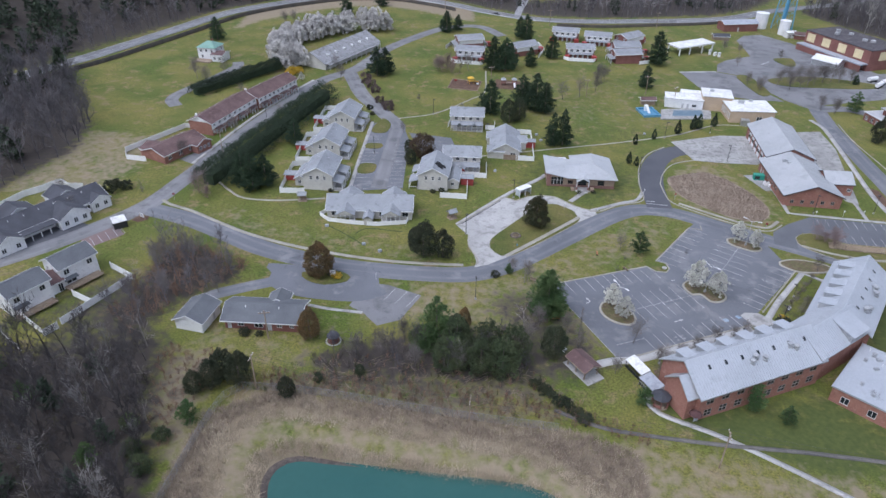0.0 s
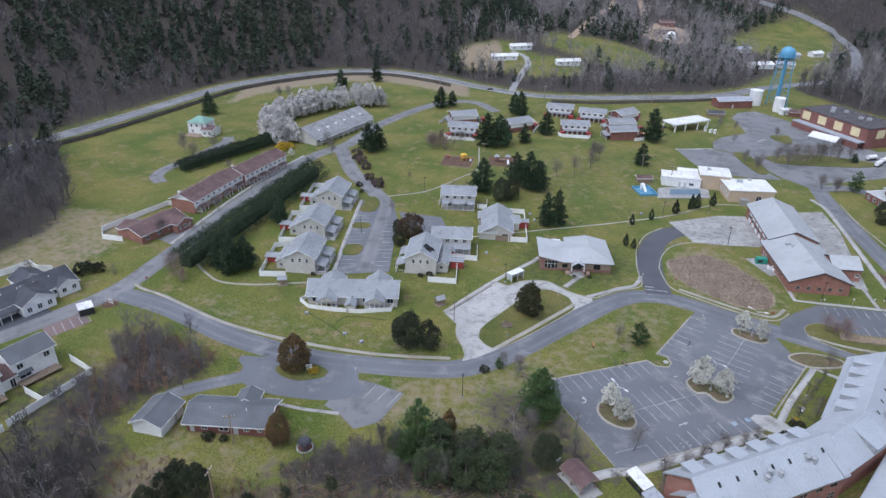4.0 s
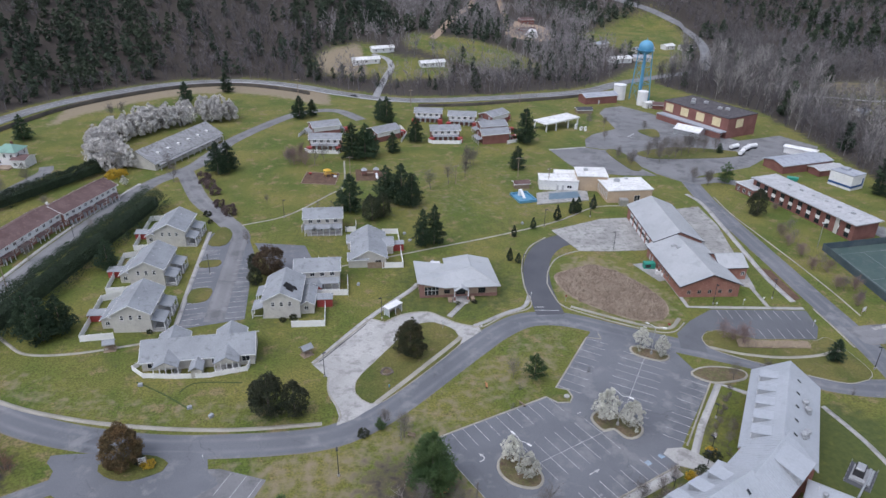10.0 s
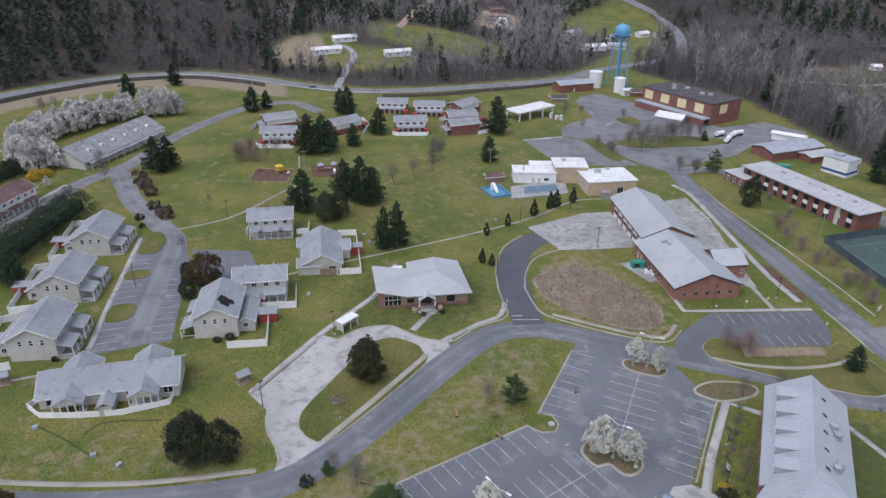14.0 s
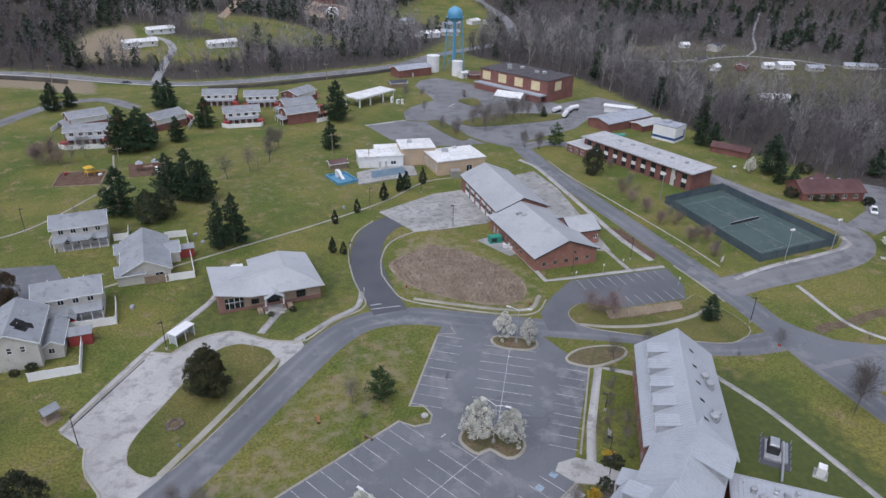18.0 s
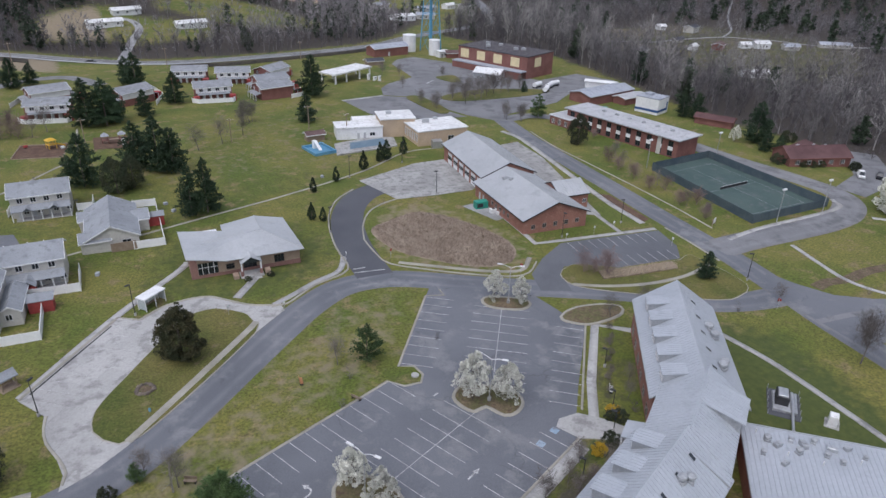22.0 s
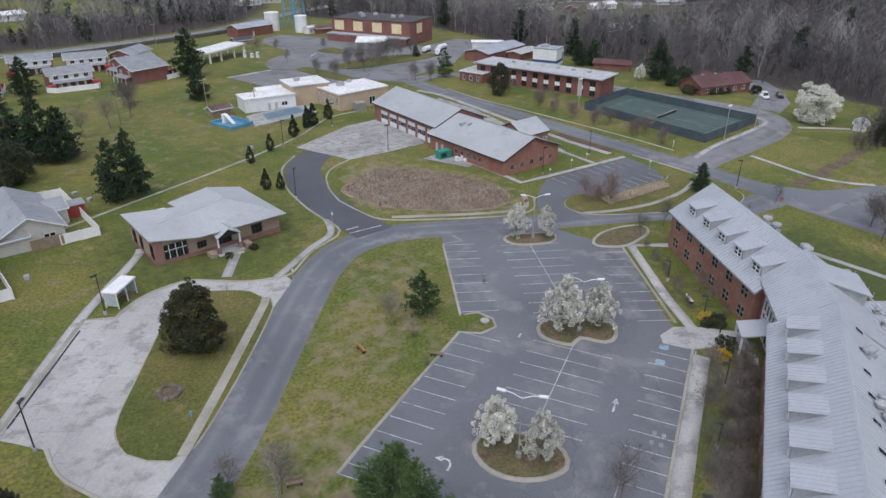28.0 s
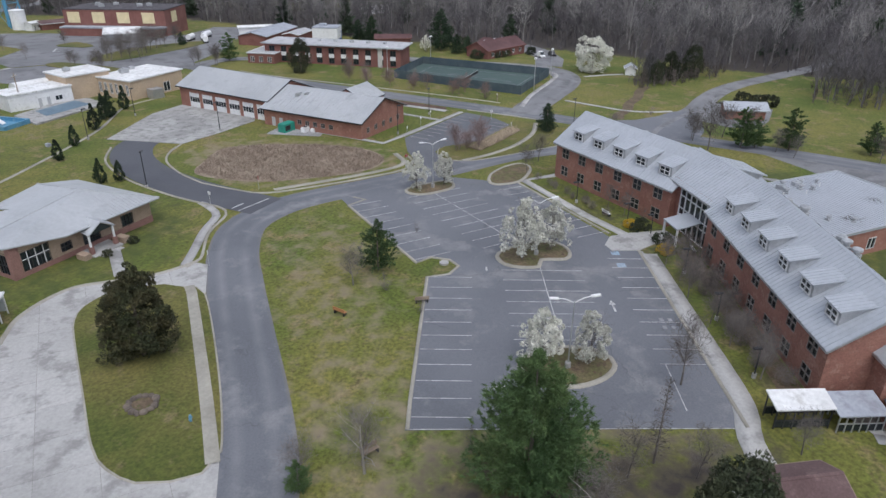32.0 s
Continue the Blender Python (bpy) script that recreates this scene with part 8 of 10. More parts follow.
# ---- school, motel wing and works buildings ----
school = flat_block("school", "red brick school with cream panels and a dark flat roof", "school", 204.5, 338.0, -70.6, 40, 21, 9.6, BRICK_DARK, BLACK_ROOF, {"s": [(2 + i * 4.2, 4.0 + i * 4.2, 0.8, 2.4) for i in range(9)]}, over=0.15)
for i in range(4):
    put("cream_panel", Form().box(-18.4 + i * 9.8, -13.6 + i * 9.8, -10.62, -10.5, 4.8, 8.8), CREAM_PANEL, school, "large cream wall panel")
put("cream_panel", Form().box(20.0, 20.12, -4.5, 0.5, 4.6, 8.6), CREAM_PANEL, school, "large cream wall panel")
put("canopy", Form().box(-20, 20, -15.0, -10.5, 3.3, 3.8), MEMBRANE, school)
put("front_wall", Form().box(-20, 20, -14.8, -14.4, -0.8, 3.3), BRICK_DARK, school)
for x, y in ((-12, 2), (-8, -3), (-5, 3), (6, 0), (9, 2)):
    rooftop_unit(school, x, y, 9.9, 1.3, 30)
block("storage_shed", "pale corrugated storage shed by the school", "shed", 186.8, 323.6, -52, 12, 8, 2.8, 1.6, GALV, WHITE_ROOF, "x", trim=GALV)
hall = block("brick_hall", "small red brick hall with a pale roof", "hall", 166.5, 388.0, 8, 20, 8, 4.2, 1.3, BRICK_DARK, MEMBRANE, "x", {"s": [(8, 9, 0, 2.1)]}, doors=(("s", 0),))
block("shed", "long low dark shed", "shed", 149.6, 366.5, -4, 8, 4.5, 2.0, 0.9, WOOD, DARK_SHINGLE, "x")
block("machine_shed", "long dark-roofed shed behind the tower", "shed", 199.5, 371.0, -20, 15, 6, 2.6, 0.9, BRICK_DARK, BROWN_SHINGLE, "x")
motel = flat_block("motel_wing", "two-storey red brick wing with a pale flat roof and window bays", "lodging", 180.2, 228.0, -81, 45, 10.5, 5.8, BRICK_DARK, PALE_ROOF, {"s": row_of(45, 11, 1.7, 1.6, 0.6, 1.6) + row_of(45, 11, 1.7, 1.6, 3.5, 1.6)}, PALE_ROOF, over=0.9, wtrim=DARK_METAL)
for i in range(11):
    put("spandrel", Form().box(-0.85, 0.85, -5.34, -5.24, 2.25, 3.45), WHITE, motel, at=pose(-22.5 + 2.45 + i * 4.01, 0, 0))
put("stair_panel", Form().box(15.2, 16.6, -5.4, -5.2, -0.3, 5.8), SIDING, motel)
extra_block(motel, -22, -3.5, 9, 12, 3.2, 0, BRICK_DARK, PALE_ROOF, "x", {"s": row_of(9, 3, 1.2, 1.5, 0.8, 1)}, WHITE)
for i in range(6):
    rooftop_unit(motel, -12 + i * 5.5, 1.5, 6.05, 0.8, 15 * i)
works = block("works_building", "red brick works building with a pale low roof", "workshop", 209.5, 274.5, 8, 26, 11, 3.6, 1.2, BRICK_DARK, MEMBRANE, "x", trim=GALV)
block("works_annex", "small brick annex with a pale roof", "workshop", 217.0, 266.4, 8, 13, 6, 2.8, 0.6, BRICK_DARK, PALE_ROOF, "x")
block("white_trailer", "long white storage trailer", "trailer", 222.6, 290.0, -50, 13, 4.0, 3.0, 0.4, WHITE, WHITE_ROOF, "x")
box = flat_block("storage_tank_house", "white rectangular tank house with a blue stripe", "tank", 214.7, 252.0, 18, 8.2, 9.4, 5.8, WHITE, MEMBRANE, over=0.05)
NAVY = mat("navy_stripe", (0.03, 0.08, 0.22))
put("stripe", Form().box(-4.16, -4.1, -4.7, 4.7, 1.0, 1.9), NAVY, box)
put("stripe", Form().box(-4.1, 3.4, -4.76, -4.7, 1.0, 1.9).box(2.6, 3.4, -4.76, -4.7, 1.9, 4.2), NAVY, box)
put("hatch", Form().chamfer(-0.6, 2.4, 0.4, 3.0, 6.0, 6.9, 0.06), MEMBRANE, box)
for x, y, r in ((196, 300, 20), (200, 297, 30), (205, 300, 10), (194.6, 292, 40)):
    t = thing("tank_trailer", "white tank trailer parked in the yard", "trailer", x, y, r, "parked tank trailers")
    put("tank", Form().tube((-2.4, 0, 1.6), (2.4, 0, 1.6), 0.95, n=12), WHITE, t, smooth=False)
    put("chassis", Form().box(-2.8, 2.8, -0.6, 0.6, 0.5, 0.75), DARK_METAL, t)
    for s in (-1.6, 1.6):
        put("wheel", Form().tube((s, -0.9, 0.45), (s, 0.9, 0.45), 0.45, n=10), DARK_METAL, t)
skip = thing("skip", "green steel waste skip", "skip", 196.5, 259.5, -30)
put("hopper", Form().add([(-1.6, -1, 0), (1.6, -1, 0), (1.6, 1, 0), (-1.6, 1, 0), (-2.2, -1.1, 1.5), (2.2, -1.1, 1.5), (2.2, 1.1, 1.5), (-2.2, 1.1, 1.5)], [(0, 1, 5, 4), (1, 2, 6, 5), (2, 3, 7, 6), (3, 0, 4, 7), (3, 2, 1, 0), (4, 5, 6, 7)]), GREEN_BOX, skip)
red5 = block("brick_house", "low dark red brick house with a maroon roof", "house", 217.5, 186.5, -22, 20, 9.5, 3.0, 2.3, BRICK_DARK, MAROON_ROOF, "x", {"s": row_of(20, 5, 1.2, 1.2, 0.9, 2)}, trim=BRICK_DARK)
extra_block(red5, 2, 4.6, 9, 5, 3.0, 1.8, BRICK_DARK, MAROON_ROOF, "y", {}, trim=BRICK_DARK)
for x, y in ((-4, 2.0), (1.5, 2.2), (5, 1.6)):
    rooftop_unit(red5, x, y, 4.6, 0.6, 20)
block("brick_house", "long low house with a maroon roof among trees", "house", 223.5, 229.0, -63, 13, 5.5, 2.5, 1.0, BRICK_DARK, MAROON_ROOF, "x", trim=BRICK_DARK)
pump = block("pump_house", "small brick pump house with a pale metal roof", "hut", 156.5, 107.0, -75, 8.5, 5.4, 2.6, 1.0, BRICK, METAL_ROOF, "x", trim=GALV, over=0.7)
block("hut", "small white hut at the edge of the woods", "hut", 200.4, 138.4, 10, 3.4, 3, 2.2, 0.9, WHITE, MEMBRANE, "x")
car = thing("carport", "open white-columned carport with a flat pale roof", "carport", 125.3, 341.0, 25)
put("roof", Form().chamfer(-11.5, 11.5, -4.6, 4.6, 3.8, 4.4), WHITE_ROOF, car)
for x in (-10.5, -4, 4, 10.5):
    for y in (-4, 4):
        put("column", Form().box(x - 0.25, x + 0.25, y - 0.25, y + 0.25, -0.5, 3.8), WHITE, car)
for x, y, h in ((134.0, 337.0, 2.6), (135.6, 334.6, 1.8), (137.4, 333.4, 2.2), (136.8, 336.4, 1.4)):
    p = thing("fuel_pump", "white fuel pump cabinet beside the carport", "pump", x, y, 25, "fuel pumps")
    put("case", Form().chamfer(-0.55, 0.55, -0.4, 0.4, -0.2, h, 0.06), WHITE, p)
    put("panel", Form().box(-0.4, 0.4, -0.43, -0.4, h * 0.5, h * 0.85), MEMBRANE, p)

# ---- water tower and tanks ----
tower = thing("water_tower", "tall pale blue water tower on braced legs", "water tower", 193, 391, 10)
H = 28.6
put("tank", Form().lathe([(0.1, H - 3.2), (1.6, H - 2.9), (3.1, H - 1.9), (3.9, H - 0.4), (4.0, H + 1.2), (3.7, H + 2.6), (2.6, H + 3.9), (1.0, H + 4.6), (0.1, H + 4.7)], 24), BLUE, tower, smooth=True)
put("balcony", Form().lathe([(3.9, H - 0.6), (4.8, H - 0.6), (4.8, H - 0.45), (3.9, H - 0.45)], 24), BLUE, tower)
put("riser", Form().tube((0, 0, -0.5), (0, 0, H - 3), 0.7, n=12), BLUE, tower)
put("finial", Form().tube((0, 0, H + 4.6), (0, 0, H + 6.0), 0.15, n=6), BLUE, tower)
corner = [(math.cos(a), math.sin(a)) for a in (math.pi / 4 + i * math.pi / 2 for i in range(4))]
for i, (c, s) in enumerate(corner):
    put("leg", Form().tube((c * 5.6, s * 5.6, -0.5), (c * 3.7, s * 3.7, H - 1.0), 0.3, n=6), BLUE, tower)
    c2, s2 = corner[(i + 1) % 4]
    for k in range(3):
        za, zb = H * k / 3, H * (k + 1) / 3 - (1.5 if k == 2 else 0)
        ra, rb = 5.6 - 1.9 * za / H, 5.6 - 1.9 * zb / H
        put("brace", Form().tube((c * rb, s * rb, zb), (c2 * rb, s2 * rb, zb), 0.12, n=5), BLUE, tower)
        put("brace", Form().tube((c * ra, s * ra, za), (c2 * rb, s2 * rb, zb), 0.07, n=4).tube((c2 * ra, s2 * ra, za), (c * rb, s * rb, zb), 0.07, n=4), BLUE, tower)
for x, y, r, h in ((182, 394, 3.4, 8.4), (189.5, 380.5, 2.8, 7.6)):
    t = thing("storage_tank", "white cylindrical storage tank", "tank", x, y, 0, "white tanks by the tower")
    put("shell", Form().lathe([(r, -0.5), (r, h - 0.3), (r + 0.15, h - 0.3), (r + 0.15, h), (0.1, h + 0.5)], 20), WHITE, t, smooth=False)
block("pump_hut", "small white pump hut with a flat lean roof", "hut", 190.5, 374.5, 10, 5, 3.6, 3, 0.4, WHITE, WHITE_ROOF, "x", {"s": [(1, 1.8, 0, 2), (3, 4, 1, 2)]})

# ---- up the valley ----
FARMS = "far houses of the valley"
for x, y, r, w, d, h, m in ((44, 466, 10, 17, 4.2, 2.7, WHITE_ROOF), (57, 489, 15, 15, 4.2, 2.7, WHITE_ROOF), (85, 460, 12, 16, 4.2, 2.7, WHITE_ROOF), (238, 556, 30, 14, 8, 3, MEMBRANE), (230, 500, 10, 16, 8, 3, WHITE_ROOF), (250, 505, -20, 12, 7, 3, MEMBRANE),
                            (268, 540, 15, 18, 6, 3, MEMBRANE), (296, 553, 20, 10, 6, 3, WHITE_ROOF), (310, 548, 0, 12, 7, 3, DARK_SHINGLE), (345, 350, 20, 6, 4, 2.4, WHITE_ROOF), (362, 346, 30, 9, 6, 2.8, BROWN_SHINGLE), (389, 338, -20, 9, 7, 3, WHITE_ROOF), (380, 342, -20, 6, 4, 2.4, WHITE_ROOF),
                            (402, 327, -25, 9, 5, 2.2, MEMBRANE), (434, 320, -38, 18, 4, 2.2, MEMBRANE), (315, 284, -30, 13, 6, 2.4, WHITE_ROOF), (306, 352, 25, 11, 6, 2.4, GREY_SHINGLE), (396, 398, 20, 10, 7, 3.6, DARK_SHINGLE), (384, 414, -15, 6, 4, 2.4, WHITE_ROOF), (356, 372, 10, 9, 3.5, 2.0, DARK_SHINGLE), (203, 641, 0, 12, 9, 4, BROWN_SHINGLE), (188, 592, 5, 14, 5, 3, BROWN_SHINGLE)):
    block("farm_house", "small pale house far up the valley", "house", x, y, r, w, d, h, 1.2, WHITE if m == WHITE_ROOF else (BRICK_DARK if m == BROWN_SHINGLE else SIDING), m, "x", {"s": row_of(w, 3, 1.0, 1.0, 1.0, 2)}, group=FARMS)
for pts in ([(96, 520), (105, 540), (124, 592), (140, 636), (156, 676), (172, 714)], [(173, 590), (178, 620), (188, 660), (195, 692), (200, 728)]):
    road("dirt_track", pts, 5.0, DIRT, 0.3, 5.0, label="bare brown dirt track up the wooded hill")
sheet("yard", [(164, 566), (176, 556), (196, 562), (212, 600), (216, 634), (196, 646), (184, 620), (172, 596)], DIRT, 0.4, label="bare brown clearing round the hill barns", smooth=True)
dome = thing("dome_barn", "white domed barn in a clearing", "barn", 186, 572, 0, z=gl(186, 572))
put("shell", Form().lathe([(5.5, -1), (5.4, 2.2), (4.6, 4.4), (3.0, 6.0), (1.0, 6.7), (0.1, 6.8)], 12), WHITE, dome)

# ---- trees and shrubs ----
def plant_many(kind, name, label, category, spots, group=""):
    for i, (x, y, s) in enumerate(spots):
        plant(f"{kind}{i % 3}", name, label, category, x, y, s * rng.uniform(0.95, 1.05), group=group)


PEARS = "flowering pear trees"
plant_many("pear", "pear_tree", "white-blossomed ornamental pear tree in a lot island", "tree", [(40.0, 125.8, 1.06), (41.9, 121.6, 0.98), (62.2, 133.9, 1.4), (66.3, 131.2, 1.22), (81.0, 157.0, 1.05), (84.4, 153.6, 0.95)], PEARS)
belt = curve([(-64, 296), (-70, 305), (-75, 314), (-77, 323), (-74, 331), (-69, 339), (-63, 347), (-56, 355), (-48, 360), (-40, 364), (-30, 364)], 4.6)
belt = [(x + nx * o + rng.normal() * 0.7, y + ny * o + rng.normal() * 0.7, 1.45 + 0.5 * rng.random()) for o in (-2.6, 2.6) for (x, y), (nx, ny) in zip(belt, normals(belt))]
plant_many("belt_pear", "pear_tree", "white-blossomed pear tree in a belt round the apartments", "tree", belt, "blossom belt")
plant("round_pear", "pear_tree", "large round white-blossomed pear tree by the drive", "tree", 199.6, 149.8, 1.85, wide=2.5)
plant("pear0", "pear_tree", "small white-blossomed tree by the row houses", "tree", -59.0, 279.0, 0.7)
plant("pear2", "pear_tree", "small white-blossomed tree at the wood's edge", "tree", 212.6, 211.0, 0.95)
plant_many("cedar", "cedar_tree", "dense dark evergreen cedar on the lawn", "tree", [(-4.4, 146.4, 1.2), (0.6, 145.6, 0.95), (-6.5, 150, 0.7), (24.0, 108.6, 0.95), (3.6, 112, 0.9), (-29.5, 95, 0.6)], "cedars")
plant("isle_cedar", "cedar_tree", "dense dark evergreen cedar on the loop island", "tree", 26.6, 162.4, 1.12, wide=1.24)
plant("russet", "cedar_tree", "large russet-brown cedar in the drive's island", "tree", -29.6, 136.4, 1.12, wide=1.4)
plant("russet", "cedar_tree", "russet-brown cedar beside the ranch house", "tree", -28.0, 112.6, 0.95)
plant("oak", "oak_tree", "round oak with clinging brown leaves beside the townhouses", "tree", -6.2, 206.0, 1.05)
plant_many("cedar", "evergreen_tree", "small dark evergreen beside the oak", "tree", [(-9.8, 200.2, 0.65), (-10.8, 209.4, 0.6)])
plant_many("pine", "pine_tree", "tall dark green pine with layered boughs", "tree", [(18.8, 247.4, 1.1), (37.0, 253.0, 1.22), (32.0, 256.4, 1.08), (40.2, 250.2, 0.95), (28.7, 301.4, 1.28), (23.5, 302, 1.25), (31.5, 306.5, 0.9), (41.1, 309.2, 0.7), (41, 358.4, 0.85), (52.8, 322.6, 0.95), (-28, 289, 1.05), (-24.5, 293, 0.9), (2.6, 364, 0.95), (8.6, 368, 0.7), (43.7, 353, 1.02), (102, 317.5, 1.25), (88.4, 284, 0.8),
           (-56, 180, 1.0), (-52.8, 183, 0.85), (-60, 184, 0.9), (-49.6, 214, 0.75), (-54.5, 399, 0.9), (-36.4, 420, 0.85), (-111, 338, 0.9), (218.5, 207.5, 1.1), (213.5, 199.5, 0.55), (216, 196.5, 0.5), (224, 238, 0.8), (221, 242, 0.7), (185.6, 295.2, 0.4)], "lawn pines")
plant_many("cedar", "evergreen_tree", "broad dark evergreen among the lawn pines", "tree", [(25.4, 239.2, 1.15), (29.4, 241.6, 1.0)], "lawn evergreens")
plant("pine0", "pine_tree", "upright dark pine, one of a pair on the lawn", "tree", 38.8, 218.4, 1.0, wide=0.74)
plant("pine1", "pine_tree", "upright dark pine, one of a pair on the lawn", "tree", 42.4, 219.2, 1.08, wide=0.76)
plant_many("pine", "pine_tree", "rounded dark pine beside a street", "tree", [(125.0, 146.0, 0.5)])
plant_many("young_pine", "pine_tree", "bright green young pine at the lawn's edge", "tree", [(-0.7, 113.4, 1.15), (52.2, 149.6, 0.72), (61, 94, 0.7), (66, 90.5, 0.5), (-45.9, 87.9, 0.62), (17.0, 138.6, 0.35)], "young pines")
plant("young_pine1", "pine_tree", "small ragged pine beside the gazebo", "tree", 39.6, 94.6, 0.5)
plant("near_pine", "pine_tree", "broad bright green pine beside the parking lot", "tree", 24.6, 123.0, 1.25)
plant_many("cone", "cypress", "small conical evergreen beside the path", "shrub", [(68.7, 221.8, 1.0), (62.6, 205.4, 1.1), (64.6, 203.4, 0.9), (76.7, 226.6, 1.1), (87.0, 232.5, 1.35), (94.2, 237.2, 1.45), (96.6, 238.0, 1.5), (103.2, 240.6, 1.3)], "cone-shaped evergreens")
plant_many("bare", "bare_tree", "leafless grey tree on the lawn", "tree", [(47.6, 150.6, 0.62), (21.3, 135.6, 0.7), (18, 139.4, 0.5), (36, 103.2, 0.5), (-1.5, 297, 0.8), (49.6, 265.2, 0.95), (57.2, 269.6, 1.0), (65, 276.1, 0.95), (70.3, 288.6, 0.9), (71.6, 290.2, 0.85), (68.8, 290.4, 0.8), (-9, 258, 0.35), (-80, 262, 0.5), (-60.4, 240, 0.55), (-13.4, 226, 0.5),
           (-96, 270, 1.0), (-103, 279, 1.0), (-92, 284, 0.9), (-84, 371, 0.8), (-80, 374, 0.8), (-67, 296, 0.7), (-47, 297, 0.8), (-43, 282, 0.8), (-72, 222, 0.8), (-84, 202, 0.7), (104, 142.5, 0.6), (96.5, 142.5, 0.6), (148, 290, 0.9), (152, 286, 0.9), (157, 287, 0.9), (162, 291, 0.95), (166, 293, 0.95), (171, 296, 0.95), (176, 298, 0.9), (181, 301, 0.9),
           (135, 290, 0.7), (138, 285, 0.7), (141, 288, 0.7), (154, 261, 0.7), (158, 258.5, 0.7), (141, 318, 0.6), (-102, 163, 0.6), (-110, 175, 0.6), (-69, 138, 0.9), (-62, 141, 0.8), (-55, 133, 0.8), (140, 106, 0.7), (136, 111, 0.8), (132, 117, 0.7), (84, 95, 0.5), (92, 90, 0.5), (12, 300, 0.9), (8, 296, 0.8)], "leafless trees")
plant_many("bare", "bare_tree", "slender leafless tree in the front bed", "tree", [(60, 113.4, 0.55), (64.5, 114.6, 0.5), (68, 116.6, 0.5), (55, 110.8, 0.5), (86, 126.8, 0.45), (83.4, 124, 0.4), (51, 108.8, 0.45)], "trees in the front bed")
for i, (x, y, k) in enumerate(((157.0, 211.3, 1.0), (154.6, 204.5, 0.85), (153.6, 196.6, 1.0), (151.4, 188.7, 0.9), (155.2, 186.4, 0.9), (150.5, 177.2, 0.85), (154.9, 175.4, 0.95), (149.8, 168.0, 0.8), (169.1, 232.1, 0.7))):
    plant(f"red{i % 3}", "maple_tree", "low mauve-brown leafless maple beside the tennis court", "tree", x, y, k, group="court maples", wide=k * 1.25)
plant_many("red", "maple_tree", "small reddish budding tree", "tree", [(106.6, 155.0, 1.35), (103.6, 158.6, 1.1), (105.0, 157.0, 0.8), (-71.0, 176.6, 1.6), (-68, 174, 0.9), (0.2, 296.5, 1.5), (4.6, 295.2, 1.4), (2.6, 299.5, 1.5), (-2.4, 300, 1.2), (-64, 306, 0.8), (-58, 309, 0.8)], "reddish trees")
plant_many("bare", "bare_tree", "leafless grey tree beside the road", "tree", [(-64, 127, 0.7), (-57, 134, 0.7), (-67, 141, 0.8), (-52, 128, 0.6), (-61, 146, 0.6), (-71, 124, 0.8), (130.5, 116.6, 0.7), (128.8, 101, 0.6), (126, 98, 0.6), (129, 83, 0.6), (130, 133, 0.5), (42, 113, 0.75), (46, 106, 0.6), (30, 111, 0.6), (22, 118, 0.7), (28, 116, 0.6)], "leafless roadside trees")
plant_many("cedar", "evergreen_tree", "dark evergreen at the wood's edge", "tree", [(189, 130, 0.8), (195.5, 126.5, 0.95), (205, 121, 1.1), (203, 133, 0.7)], "wood's edge evergreens")
plant_many("young_pine", "pine_tree", "thin ragged pine beside the road", "tree", [(129.3, 107.4, 0.85), (130.5, 104.8, 0.7), (130.8, 98.6, 0.9), (134.6, 83.7, 0.7)], "roadside pines")
plant("cedar1", "pine_tree", "rounded dark pine before the motel wing", "tree", 160.0, 229.0, 1.15)
plant("young_pine2", "pine_tree", "tall grey-green conifer beside the street", "tree", 166.6, 259.7, 0.95)
plant_many("bare", "bare_tree", "leafless tree in the yard's grass", "tree", [(155.1, 264.1, 0.7), (158.1, 257.9, 0.75), (157.1, 301.5, 0.8), (162.6, 300.8, 0.8), (171.1, 299.7, 0.8), (138, 296, 0.5), (138.6, 288, 0.5), (137.6, 283, 0.5), (124.9, 113.4, 1.0), (162, 214, 0.6), (158, 206, 0.6), (156, 190, 0.5), (152, 176, 0.5), (150, 168, 0.5)], "yard trees")
plant_many("bare", "bare_tree", "leafless tree in the school island", "tree", [(152, 296, 0.75), (159, 297.5, 0.85), (166, 300.5, 0.85), (174, 301, 0.85), (179, 297, 0.8), (184, 296.5, 0.8), (155, 293, 0.7), (167, 331, 0.6), (143, 343, 0.7), (150, 340, 0.6)], "school trees")
plant_many("twiggy", "bush", "grey-brown twiggy bush in the front bed", "bush", [(46.0 + 2.3 * i + 0.5 * (i % 3), 104.4 + 0.86 * i + (i % 2) * 1.1 - 0.5, 1.25 + 0.2 * (i % 4)) for i in range(12)] + [(48.0 + 3.4 * i, 106.4 + 1.3 * i, 1.0 + 0.25 * (i % 3)) for i in range(7)] + [(82 + 1.7 * i, 126.4 + 1.85 * i + 0.6 * (i % 2), 0.7 + 0.1 * (i % 3)) for i in range(8)], "front bed bushes")
plant("snag", "dead_tree", "bleached dead tree with bare spreading limbs", "tree", -61.4, 108.5, 1.0)
for x, y, k in ((-70, 98, 0.8), (-84, 88, 0.9), (-95, 98, 0.7), (-62, 86, 0.7), (-78, 76, 0.8), (-58, 98, 0.6), (-104, 84, 0.8), (-72, 130, 0.6), (-66, 92, 0.6), (-90, 108, 0.7), (-54, 88, 0.55), (-80, 98, 0.75), (-98, 72, 0.8), (-66, 70, 0.7), (-112, 100, 0.8)):
    plant("snag", "dead_tree", "pale bare tree among the ravine brush", "tree", x, y, k, group="pale ravine trees")
plant("snag", "dead_tree", "bleached fallen-limbed dead tree by the road", "tree", 20.6, 135.0, 0.6)
